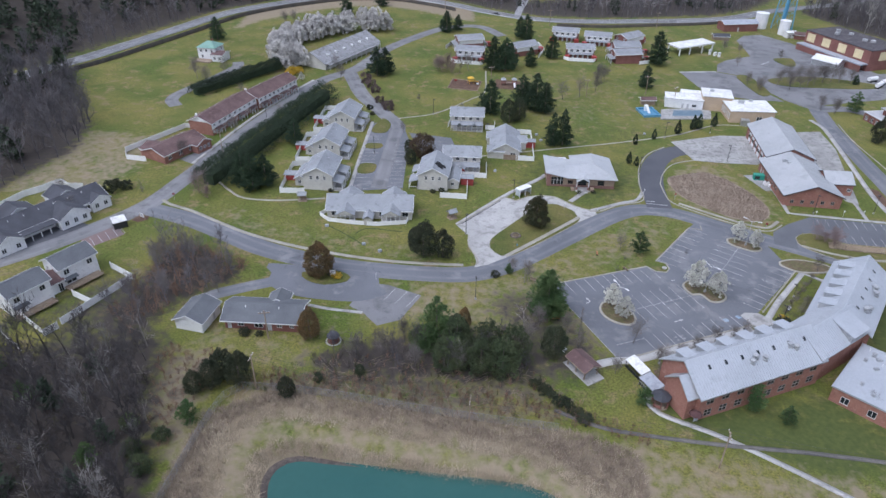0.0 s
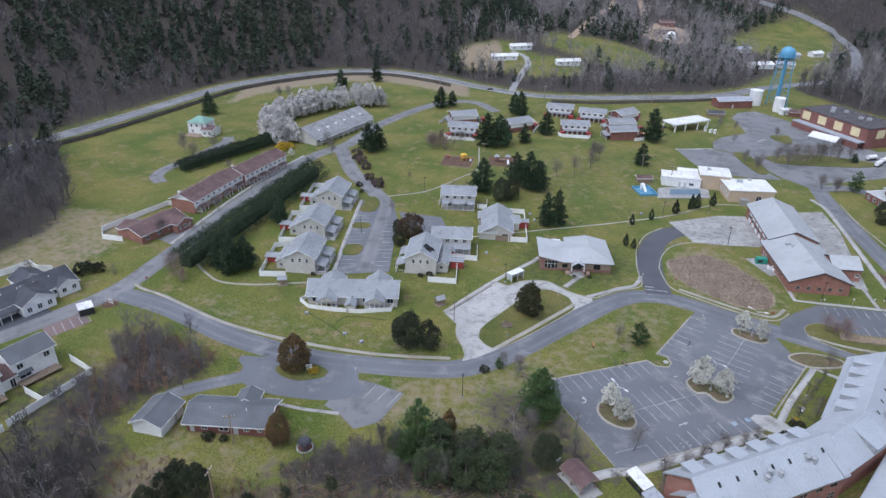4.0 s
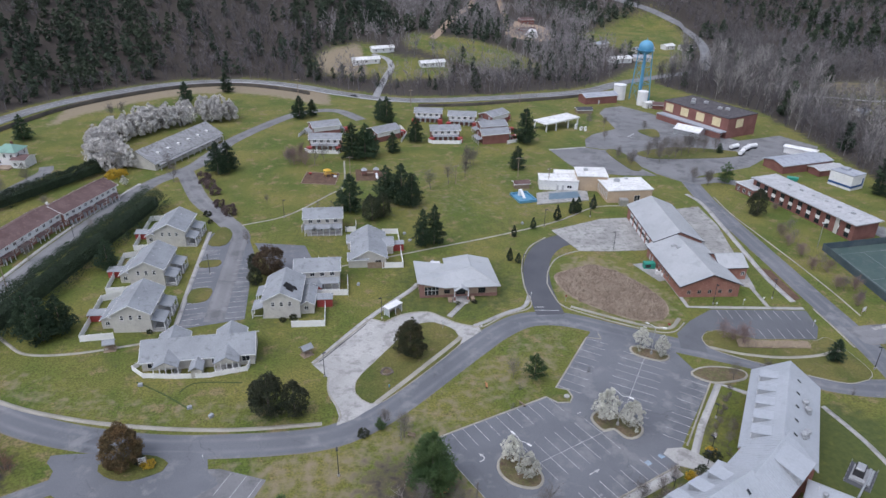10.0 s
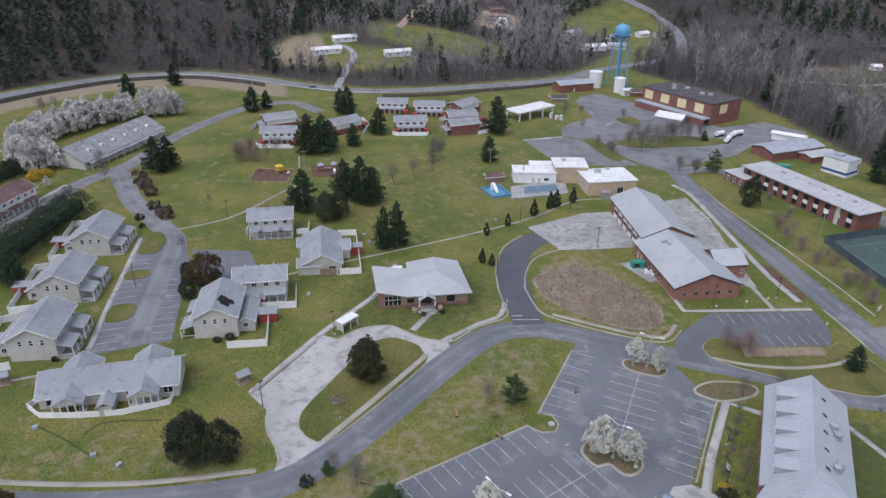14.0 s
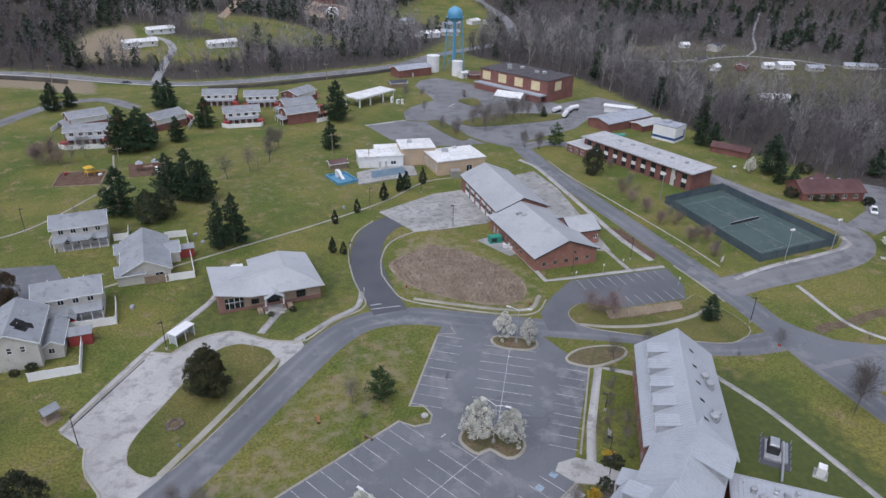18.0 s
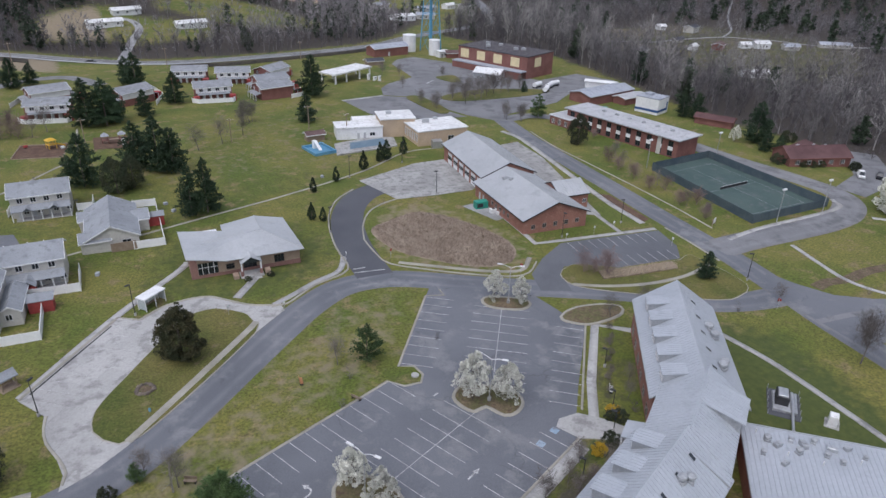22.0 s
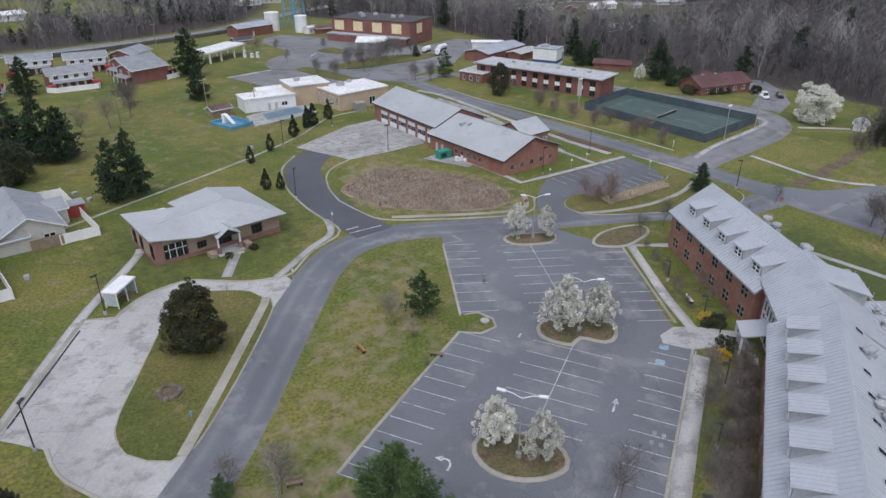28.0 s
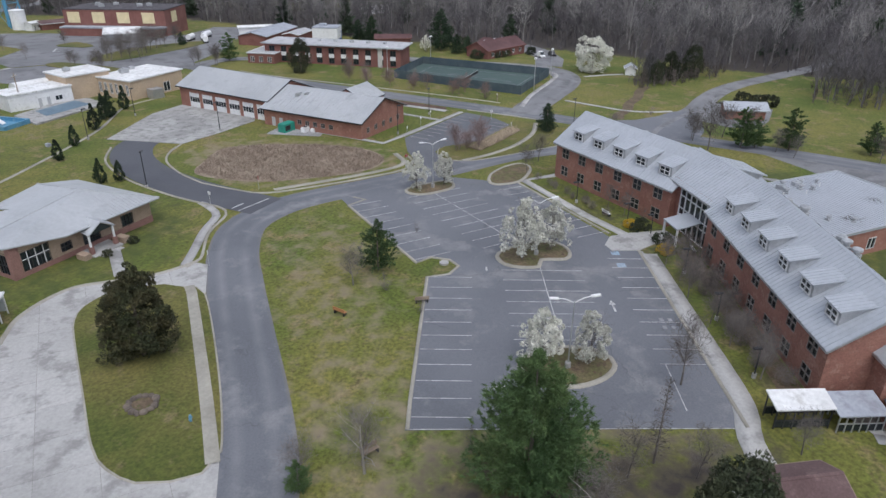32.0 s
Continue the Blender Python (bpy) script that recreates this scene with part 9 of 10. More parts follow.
plant("larch", "dead_tree", "leafless spire of a thin larch beside the lot", "tree", 30.4, 114.3, 1.0)
plant("snag", "dead_tree", "bare dark spreading tree beside the pine", "tree", 18.5, 116.5, 0.7)
for x, y, s in ((-20.4, 249, 2.2), (-24.5, 256, 1.7), (-32, 280, 2.4), (-29.4, 274, 2.0), (-27, 268, 1.8)):
    plant("wine", "shrub", "rounded wine-red shrub beside the lane", "shrub", x, y, s)
for x, y, s in ((-65, 288, 2.6), (-62.5, 291, 2.0), (-25.2, 135.2, 1.2), (78.9, 122.4, 1.0), (71.6, 117.0, 1.1)):
    plant("gold", "forsythia", "yellow flowering forsythia bush", "shrub", x, y, s)
for i, (x, y, s) in enumerate(((-27, 136.4, 1.1), (13.6, 137.4, 1.1), (78.9, 120.8, 1.2), (77.6, 121.6, 0.9), (74.4, 117.6, 1.3), (-96.5, 177, 2.6), (-93, 178.6, 1.9), (-42.2, 113.2, 1.2), (-39, 112.8, 0.9), (42.2, 183.0, 0.7), (46.6, 183.2, 0.7), (-33, 180, 0.7), (-30, 178, 0.6), (-27.5, 249, 1.3), (-26, 243, 0.9),
                                 (0.2, 181.6, 1.0), (-2.4, 181.0, 0.8), (-52, 238, 2.0), (197, 130, 2.0), (200, 126, 2.4), (204, 122, 2.2), (193, 133, 1.6), (172.6, 106.6, 2.2), (171.8, 103.6, 2.0), (171.2, 100.6, 2.2), (206.6, 189.6, 2.2), (208.6, 187.2, 2.0), (211, 184.6, 1.6), (213.6, 183.2, 1.5), (216.4, 182, 1.5), (223.4, 175.5, 1.9), (231, 204, 2.6))):
    plant(f"shrub{i % 3}", "shrub", "rounded dark green evergreen shrub", "shrub", x, y, s)
for x, y, s in ((47.9, 146.5, 1.0), (44.6, 140.6, 0.8), (82, 121, 0.9), (72, 306, 1.4), (27, 128.5, 0.8), (8, 252, 1.0), (12.6, 250.5, 1.2), (-88, 177, 1.6), (96, 128, 0.6), (120, 134, 1.0), (150, 127, 0.9), (65, 150, 0.7)):
    plant("bush", "bush", "leafless twiggy bush on the grass", "bush", x, y, s)


def hedge(a, b, label, wide=3.2, tall=4.5, n=9000, seed=201):
    """A clipped evergreen hedge of small leaves between two points."""
    r = np.random.default_rng(seed)
    L, turn = math.hypot(b[0] - a[0], b[1] - a[1]), math.degrees(math.atan2(b[1] - a[1], b[0] - a[0]))
    t, ang = r.uniform(0, L, n), r.uniform(0, math.pi, n)
    lump = np.array([noise.noise(Vector((q * 0.35, c * 1.5, seed))) for q, c in zip(t, ang)])
    rad = (1 + 0.3 * lump) * r.uniform(0.72, 1.0, n)
    p = np.stack([t, np.cos(ang) * wide * rad * np.where(np.sin(ang) > 0.3, 0.85, 1.0), np.sin(ang) ** 0.6 * tall * rad - 0.1], 1)
    th = thing("hedge", label, "hedge", *a, turn)
    v, f = flakes(p, 0.17, 0.6, r=r)
    put("crown", mesh_np("crown", v, f), HEDGE_M, th)
    put("trunk", Form().box(1.5, L - 1.5, -0.3 * wide, 0.3 * wide, -0.2, tall * 0.5), HEDGE_M, th)


hedge((-70.4, 181.0), (-45.4, 260.0), "long tall dark green hedge along the street", 6.2, 6.6, 40000, 203)
hedge((-98.5, 258.0), (-70.5, 296.5), "dark green hedge behind the row houses", 4.0, 4.8, 22000, 205)

# ---- woods and brush ----
woods = [wood_template(300 + i, 12.5 + i % 3) for i in range(6)]
brush = [brush_template(320 + i, 4.0) for i in range(5)]
firs = [conifer_template(330 + i, 13.0) for i in range(5)]
far_firs = [conifer_template(335 + i, 13.0, 8, 5, 0.095, 1, 2) for i in range(6)]
puffs = [puff_template(350 + i, 12.0 + i % 4) for i in range(9)]


def valley_open(p):
    """Keeps woods off fields, clearings, the far road and houses."""
    ok = ~(inside(p, TRAILER_FIELD) | inside(p, GREEN_FIELD) | inside(p, FAR_FIELD) | inside(p, VALLEY_FIELD))
    for cx, cy, r in ((203, 641, 22), (108, 548, 8), (118, 575, 8), (127, 600, 8), (136, 625, 8), (146, 652, 8), (158, 682, 8), (178, 620, 9), (184, 645, 8), (190, 672, 8), (196, 700, 8), (200, 610, 18), (186, 572, 16), (188, 592, 16), (238, 556, 16), (230, 500, 18), (250, 505, 14), (268, 540, 18), (296, 553, 14), (468, 428, 7), (447, 408, 7), (485, 441, 7), (502, 456, 7), (524, 472, 7), (446, 315, 8), (220, 186, 18), (236, 182, 14), (232, 227, 9)):
        ok &= np.hypot(p[:, 0] - cx, p[:, 1] - cy) > r
    for a, b in zip([(205, 437), (240, 452), (277, 470), (311, 518), (338, 578), (355, 646)][:-1], [(240, 452), (277, 470), (311, 518), (338, 578), (355, 646)]):
        t = np.clip(((p[:, 0] - a[0]) * (b[0] - a[0]) + (p[:, 1] - a[1]) * (b[1] - a[1])) / ((b[0] - a[0]) ** 2 + (b[1] - a[1]) ** 2), 0, 1)
        ok &= np.hypot(p[:, 0] - a[0] - t * (b[0] - a[0]), p[:, 1] - a[1] - t * (b[1] - a[1])) > 8
    return p[ok]


HILLS = [(-360, 0), (-360, 640), (-60, 760), (420, 800), (700, 760), (700, 300), (545, 300), (545, 600), (330, 590), (205, 445), (100, 408), (0, 440), (-60, 455), (-130, 395), (-185, 285), (-240, 140), (-300, 0)]
p = scatter(HILLS, 7.7)
d = beyond_highway(p[:, 0], p[:, 1])
p = valley_open(p[(d > 13) | (p[:, 1] > 560) | (p[:, 0] > 545)])
mask = np.array([noise.noise(Vector((x * 0.012, y * 0.012, 3.1))) + 0.5 * noise.noise(Vector((x * 0.05, y * 0.05, 9.0))) for x, y in p])
west_bias = np.interp(p[:, 0], [-200, -60, 40, 90, 200, 430, 560], [0.32, 0.24, 0.04, -0.18, -0.2, -0.02, 0.1])
evergreen = mask + west_bias + rng.normal(size=len(p)) * 0.16 > 0.17
west_side = (p[:, 0] < 20) | (p[:, 0] > 330)
thicket("hill_woods", "dark grey-brown leafless woods on the hillside", p[~evergreen & west_side], puffs, WOODS, 0.7, 1.2)
# Same woods in a paler tone: distance haze put into the colour.
thicket("slope_woods", "leafless woods up the valley slope, coloured paler for distance haze", p[~evergreen & ~west_side], puffs, PALE_WOODS, 0.65, 1.15)
thicket("hill_conifers", "dark conifers among the hillside woods", p[evergreen], far_firs, FAR_PINE, 0.5, 1.0)
q = scatter([(543, 0), (543, 300), (702, 300), (702, 760), (900, 760), (900, 0)], 12)
few = rng.uniform(size=len(q)) < 0.3
thicket("ridge_woods", "leafless woods on the far ridge", q[~few], puffs, WOODS, 1.0, 1.5)
thicket("ridge_conifers", "dark conifers on the far ridge", q[few], far_firs, FAR_PINE, 0.8, 1.3)
q = valley_open(scatter(EAST_WOODS, 6.0))
few = rng.uniform(size=len(q)) < np.where(q[:, 0] > 430, 0.12, 0.02)
near = q[:, 0] < 262
far = ~near & ((q[:, 0] > 300) | (rng.uniform(size=len(q)) < 0.7))
brown = rng.uniform(size=len(q)) < 0.6
thicket("valley_edge_woods", "grey leafless trees along the wood's edge", q[~few & near & ~brown], woods, PALE_WOODS, 0.7, 1.1)
thicket("valley_edge_trees", "brown-grey leafless trees along the wood's edge", q[~few & near & brown], woods, WOODS, 0.7, 1.05)
thicket("valley_woods", "grey leafless woods on the valley floor", q[~few & far & (q[:, 0] < 400)], puffs, PALE_WOODS, 0.55, 1.0)
thicket("valley_back_woods", "dark leafless woods at the foot of the eastern hill", q[~few & far & (q[:, 0] >= 400) & (rng.uniform(size=len(q)) < 0.6)], puffs, WOODS, 0.6, 1.05)
q3 = scatter(VALLEY_FIELD, 10)
q3 = q3[np.hypot(q3[:, 0] - 385, q3[:, 1] - 335) > 18]
thicket("clearing_trees", "scattered leafless trees in the valley clearing", q3, puffs, PALE_WOODS, 0.35, 0.75)
q2 = valley_open(scatter(EAST_WOODS, 17))
thicket("sycamores", "pale-barked leafless sycamores standing out of the woods", q2[q2[:, 0] < 330], woods, PALE_BARK, 0.9, 1.35)
thicket("valley_conifers", "scattered dark conifers in the valley woods", q[few], firs, FAR_PINE, 0.7, 1.0)
q = scatter(WEST_WOODS, 5.6)
few = rng.uniform(size=len(q)) < 0.12
thicket("west_woods", "dark leafless woods west of the field", q[~few & (q[:, 0] > -190)], woods, WOODS, 0.7, 1.1)
thicket("west_conifers", "dark conifers in the western woods", q[few], firs, FAR_PINE, 0.6, 1.0)
q = scatter(NEAR_WOODS, 4.6)
few = rng.uniform(size=len(q)) < 0.14
thicket("ravine_woods", "tangled leafless trees in the ravine", q[~few], woods, RAVINE_WOODS, 0.5, 0.95)
thicket("ravine_sycamores", "pale-barked bare trees standing in the ravine", scatter(NEAR_WOODS, 11), woods, PALE_BARK, 0.45, 0.8)
thicket("ravine_shrubs", "low olive evergreen growth in the ravine", scatter(NEAR_WOODS, 7.5), brush, OLIVE, 0.5, 0.9, category="brush")
thicket("ravine_conifers", "dark green conifers in the ravine", q[few], firs, FAR_PINE, 0.35, 0.6)
thicket("ravine_brush", "grey-brown tangled brush in the ravine", scatter(NEAR_WOODS, 3.4), brush, RAVINE_BRUSH, 0.6, 1.3, category="brush")
thicket("strip_brush", "low brown brush and dead weeds beside the ravine", scatter(PALE_STRIP, 1.7), brush, RUST_BRUSH, 0.3, 0.7, category="brush")
thicket("roadside_brush", "brown tangled brush beside the road", scatter(ROUGH_WOODS, 2.0), brush, RUST_BRUSH, 0.5, 1.0, category="brush")
thicket("roadside_saplings", "thin leafless saplings in rough ground", scatter(ROUGH_WOODS, 5.0), woods, WOODS, 0.35, 0.65)
thicket("bank_brush", "dense brown brush under the grove", scatter(MID_WOODS, 2.2), brush, RAVINE_BRUSH, 0.35, 0.75, category="brush")
thicket("bank_saplings", "thin leafless saplings above the pond", scatter(MID_WOODS, 6.0), woods, WOODS, 0.35, 0.65)
edge = np.array([(x, y) for x, y in curve(HIGHWAY[1:16], 5.0)])
thicket("highway_trees", "line of leafless trees along the highway", edge + normals(edge) * 11 + rng.normal(size=edge.shape) * 1.5, woods, WOODS, 0.5, 0.9)
p = scatter(HILLS, 5.2)
d = beyond_highway(p[:, 0], p[:, 1])
p = valley_open(p[(d > 14) & (d < 75) & (p[:, 0] > -60) & (p[:, 0] < 230)])
thicket("highway_brush", "dark tangled brush above the highway", p, brush, WOODS, 0.45, 1.0, category="brush")
thicket("verge_conifers", "dark conifers above the highway", p[rng.uniform(size=len(p)) < 0.16], far_firs, FAR_PINE, 0.35, 0.75)
q = scatter(EAST_WOODS, 6.2)
thicket("valley_brush", "grey undergrowth along the valley woods", q[q[:, 0] < 275], brush, WOODS, 0.6, 1.2, category="brush")
BANK_BRUSH = [(-42, 94), (-36, 97), (-20, 96), (2, 92.5), (22, 89), (38, 84), (40, 87), (24, 93), (4, 97), (-20, 101), (-38, 101)]
thicket("bramble_brush", "tangled brown brambles and cut limbs on the bank", scatter(BRAMBLE_BANK, 2.3), brush, RUST_BRUSH, 0.25, 0.5, category="brush")
thicket("green_brambles", "low olive-green brambles on the bank", scatter(BRAMBLE_BANK, 2.6), brush, OLIVE, 0.3, 0.55, category="brush")
thicket("cut_limbs", "grey cut limbs lying across the bank", scatter(BRAMBLE_BANK, 3.4), [limb_pile(360 + i) for i in range(5)], CUT_WOOD, 0.6, 1.2, category="brush")
thicket("fence_brush", "reddish-brown brambles along the pond fence", scatter(BANK_BRUSH, 1.3), brush, RUST_BRUSH, 0.3, 0.6, category="brush")
WOOD_EDGE = [(179, 134), (184, 127), (194, 121.5), (210, 111.5), (222, 112), (214, 125), (205, 136), (197, 134), (188, 138)]
thicket("edge_brush", "dark tangled brush at the wood's edge", scatter(WOOD_EDGE, 2.2), brush, RAVINE_BRUSH, 0.5, 1.1, category="brush")
thicket("edge_trees", "leafless trees in the brush at the wood's edge", scatter(WOOD_EDGE, 6.0), woods, WOODS, 0.5, 0.9)
SOUTH_EDGE = [(181, 92), (196, 92), (213, 82), (222, 66), (214, 42), (190, 50), (179, 75)]
thicket("south_trees", "dark leafless trees beyond the pump house", scatter(SOUTH_EDGE, 4.6), woods, WOODS, 0.6, 1.05)
thicket("south_brush", "dark undergrowth beyond the pump house", scatter(SOUTH_EDGE, 3.6), brush, RAVINE_BRUSH, 0.5, 1.0, category="brush")
# reeds of the basin
reed = [tuft_template(340 + i, 0.8) for i in range(5)]
thicket("reeds", "flattened brown dead reeds in the basin", scatter(BROWN, 0.5), reed, REEDS, 0.5, 1.1, category="reeds")
band = scatter(BANK, 0.6)
fw = from_water(band[:, 0], band[:, 1])
brown = (fw > 9.5) & (rng.uniform(size=len(band)) < 0.6)
thicket("dead_grass", "straw-coloured dead grass tufts on the pond bank", band[((fw > 0.2) & (fw < 2.7)) | ((fw > 6.2) & ~brown & (rng.uniform(size=len(band)) < 0.6))], reed, DRY, 0.8, 1.7, category="grass")
thicket("brown_grass", "brown dead weeds along the pond bank", band[brown], reed, REEDS, 0.9, 1.9, category="grass")
for x, y, k in ((0.9, 103.5, 0.9), (8.3, 102.8, 1.0), (12.7, 102.2, 1.05), (15.4, 106.8, 1.05), (4.0, 104.0, 0.85), (10.0, 108.0, 1.05), (3.6, 109.6, 1.0), (-4.6, 110.0, 0.7), (-16, 101, 0.35), (-24, 99, 0.3)):
    plant("grove_tree", "evergreen_tree", "olive-green evergreen in the grove above the pond", "tree", x, y, k, group="grove evergreens")
plant("russet", "cedar_tree", "narrow dark russet cedar behind the grove", "tree", 5.3, 116.5, 0.75, wide=0.6)
for x, y, k in ((-53.4, 80.2, 0.5), (-50.7, 76.5, 0.55), (-49.4, 83.6, 0.42), (-56.0, 86.0, 0.5)):
    plant("grove_tree", "evergreen_tree", "low olive evergreen at the ravine's edge", "tree", x, y, k * 0.8, group="ravine evergreens", wide=k * 1.2)
for i in range(9):
    plant(f"shrub{i % 3}", "shrub", "low dark evergreen shrub along the bank's end", "shrub", 18.6 + 1.1 * i, 99.4 - 1.2 * i + 0.5 * (i % 2), 1.0 + 0.22 * (i % 3), group="bank shrubs")
for x, y, k in ((-44.4, 97.3, 0.8), (-42.6, 99.6, 0.9), (-39.5, 98.6, 0.95), (-47.4, 95.4, 0.65)):
    plant("cedar0", "evergreen_tree", "dark evergreen at the ravine's edge", "tree", x, y, k, group="ravine evergreens")
plant_many("young_pine", "pine_tree", "young pine in the grove above the pond", "tree", [(-3, 109, 0.8), (2.5, 106, 0.7), (-78, 92, 0.6), (-60, 78, 0.55), (-88, 100, 0.6)], "grove pines")
plant_many("bare", "bare_tree", "slender leafless tree in the grove", "tree", [(-18, 106, 0.7), (-12, 108, 0.75), (-5, 104, 0.7), (4, 103, 0.8), (10, 108, 0.75), (17, 107, 0.7), (19, 112, 0.7), (-8, 113, 0.6)], "grove bare trees")

# ---- lamps, poles and signs ----
LAMPS = "street lamps"


def lot_lamp(x, y, rot, h=7.6):
    """A pole with two arms and two flat heads."""
    th = thing("street_lamp", "tall two-armed white street lamp in a lot island", "lamp", x, y, rot, "lot lamps")
    put("base", Form().lathe([(0.3, -0.2), (0.3, 0.75), (0.22, 0.8)], 10), CONCRETE, th)
    put("pole", Form().tube((0, 0, 0.7), (0, 0, h), 0.085, 0.05, 8), GALV, th)
    for s in (-1, 1):
        arm = put("arm", Form().tube((0, 0, h - 0.2), (s * 0.9, 0, h + 0.25), 0.05, 0.05, 6).tube((s * 0.9, 0, h + 0.25), (s * 1.7, 0, h + 0.4), 0.05, 0.04, 6), WHITE, th)
        put("lamp_head", Form().chamfer(-0.45, 0.45, -0.17, 0.17, -0.07, 0.1, 0.05), WHITE, arm, at=pose(s * 2.0, 0, h + 0.42, 0, -6 * s, 0))


def street_lamp(x, y, rot, h=6.0, label="slim dark single-headed street lamp"):
    th = thing("street_lamp", label, "lamp", x, y, rot, LAMPS)
    put("pole", Form().tube((0, 0, -0.2), (0, 0, h), 0.09, 0.06, 7), DARK_METAL, th)
    put("base", Form().tube((0, 0, -0.2), (0, 0, 0.5), 0.22, n=9), CONCRETE, th)
    put("lamp_head", Form().chamfer(-0.1, 0.75, -0.18, 0.18, h - 0.05, h + 0.12, 0.04), DARK_METAL, th)


lot_lamp(40.6, 123.4, -60), lot_lamp(64.2, 132.6, -55), lot_lamp(82.6, 154.8, -40)
for x, y, r in ((6.9, 157.2, 45), (21.8, 178.9, 200), (64.0, 197.2, 30), (97.0, 208.8, 180), (110.2, 174.0, -90), (128.4, 174.6, 180), (132.3, 141.7, 150), (99.5, 233.9, 0), (81.0, 228.0, 0), (-22.3, 207.6, 90), (8.3, 127.6, 90), (-64.4, 236, 90), (16, 222, 0), (-3.0, 245, 0)):
    street_lamp(x, y, r)
for x, y in ((85.5, 131.6), (79.4, 123.0), (76.4, 119.4), (66.5, 114.2), (46.0, 106.6), (56, 110.2)):
    street_lamp(x, y, 120, 3.4, "short slim lamp post beside the footway")
for x, y in ((165, 159.2), (182.6, 158.8), (190.6, 200), (164, 202.4)):
    th = thing("floodlight", "tall pale floodlight mast of the tennis court", "lamp", x, y, 0, "court floodlights")
    put("pole", Form().tube((0, 0, -0.2), (0, 0, 8.5), 0.11, 0.08, 7), GALV, th)
    put("lamp_head", Form().chamfer(-0.6, 0.6, -0.25, 0.25, 8.3, 8.7, 0.05), WHITE, th)


def utility_pole(x, y, rot, h=9.0, wires=()):
    th = thing("utility_pole", "weathered wooden utility pole with crossarm", "pole", x, y, rot, "utility poles")
    put("pole", Form().tube((0, 0, -0.4), (0, 0, h), 0.16, 0.11, 8), WOOD, th)
    put("crossarm", Form().box(-1.2, 1.2, -0.07, 0.07, h - 0.7, h - 0.55), WOOD, th)
    for s in (-1.05, -0.45, 0.45, 1.05):
        put("insulator", Form().lathe([(0.05, h - 0.55), (0.07, h - 0.45), (0.04, h - 0.35)], 8, s, 0), WHITE, th)
    return th


POLES = [(-35.7, 96.5), (5.4, 86.3), (49.3, 79.6), (92, 72)]
for x, y in POLES:
    utility_pole(x, y, 80)
for (ax, ay), (bx, by) in zip(POLES[:-1], POLES[1:]):
    for s in (-1.0, 0.0, 1.0):
        k = [Vector((ax + (bx - ax) * t, ay + s * 0.95 + (by - ay) * t, gl(ax, ay) * (1 - t) + gl(bx, by) * t + 8.6 - 4.5 * t * (1 - t))) for t in np.linspace(0, 1, 13)]
        fm = Form().add([tuple(p + Vector((0, 0.02 * u, 0.02 * w))) for p in k for u, w in ((1, 0), (0, 1), (-1, 0), (0, -1))], [(4 * i + j, 4 * i + (j + 1) % 4, 4 * i + 4 + (j + 1) % 4, 4 * i + 4 + j) for i in range(12) for j in range(4)])
        tagged(put("power_line", fm, DARK_METAL), "sagging dark power line between two poles", "cable", "power lines")
for x, y, r, h in ((-36.8, 111.9, 10, 7.5), (94, 262, 30, 8), (86, 275, 0, 8), (60, 270, 0, 7.5), (-72, 205, 0, 8), (2, 412, 0, 9), (120, 385, 0, 9), (60, 384, 0, 9), (21.2, 282, 0, 8)):
    utility_pole(x, y, r, h)


def road_sign(x, y, rot, colour, label, shape="square"):
    th = thing("road_sign", label, "sign", x, y, rot, "road signs")
    put("post", Form().box(-0.03, 0.03, -0.03, 0.03, -0.2, 2.1), GALV, th)
    n = 8 if shape == "stop" else 4
    a0 = math.pi / n
    put("plate", Form().prism([(0.34 * math.cos(a0 + 2 * math.pi * i / n), 0.34 * math.sin(a0 + 2 * math.pi * i / n)) for i in range(n)], -0.015, 0.015), colour, th, at=pose(0, -0.05, 1.9, 90, 0, 0))


for x, y, r in ((127.9, 131.4, 120), (70.8, 180.5, 30), (-77.0, 172.4, 200), (91.6, 163.6, 150)):
    road_sign(x, y, r, RED_PAINT, "red eight-sided stop sign on a thin post", "stop")
for x, y, r in ((36.0, 172.2, 20), (-15.6, 134.4, 90), (62, 183, 90), (130, 160, 90), (45.0, 169.5, 30), (109.5, 171.6, 0), (118, 172.2, 0), (124, 172.4, 0)):
    road_sign(x, y, r, WHITE, "small white road sign on a thin post")


def board_sign(x, y, rot, w=2.0, h=1.0, label="white board sign on two posts"):
    th = thing("board_sign", label, "sign", x, y, rot)
    for s in (-1, 1):
        put("post", Form().box(s * w / 2 - 0.08, s * w / 2 + 0.08, -0.08, 0.08, -0.3, h + 0.7), WOOD, th)
    bd = put("board", Form().chamfer(-w / 2 + 0.08, w / 2 - 0.08, -0.05, 0.05, 0.5, h + 0.6, 0.03), WHITE, th)
    for k in range(3):
        put("text_bar", Form().box(-w * 0.34, w * 0.34 - 0.2 * k, -0.065, -0.052, h + 0.25 - 0.26 * k, h + 0.35 - 0.26 * k), DARK_METAL, bd)


board_sign(148.6, 164.4, 200, 1.8, 1.1), board_sign(-82.0, 161.2, -30, 1.8, 1.0), board_sign(-26.2, 135.6, 10, 1.4, 1.3)
sheet("planting_bed", [(-84.6, 160), (-82.5, 159.2), (-80.4, 160.6), (-80.8, 162.6), (-83.4, 163)], MULCH, 0.1, label="mulched bed round the entrance sign", smooth=True)

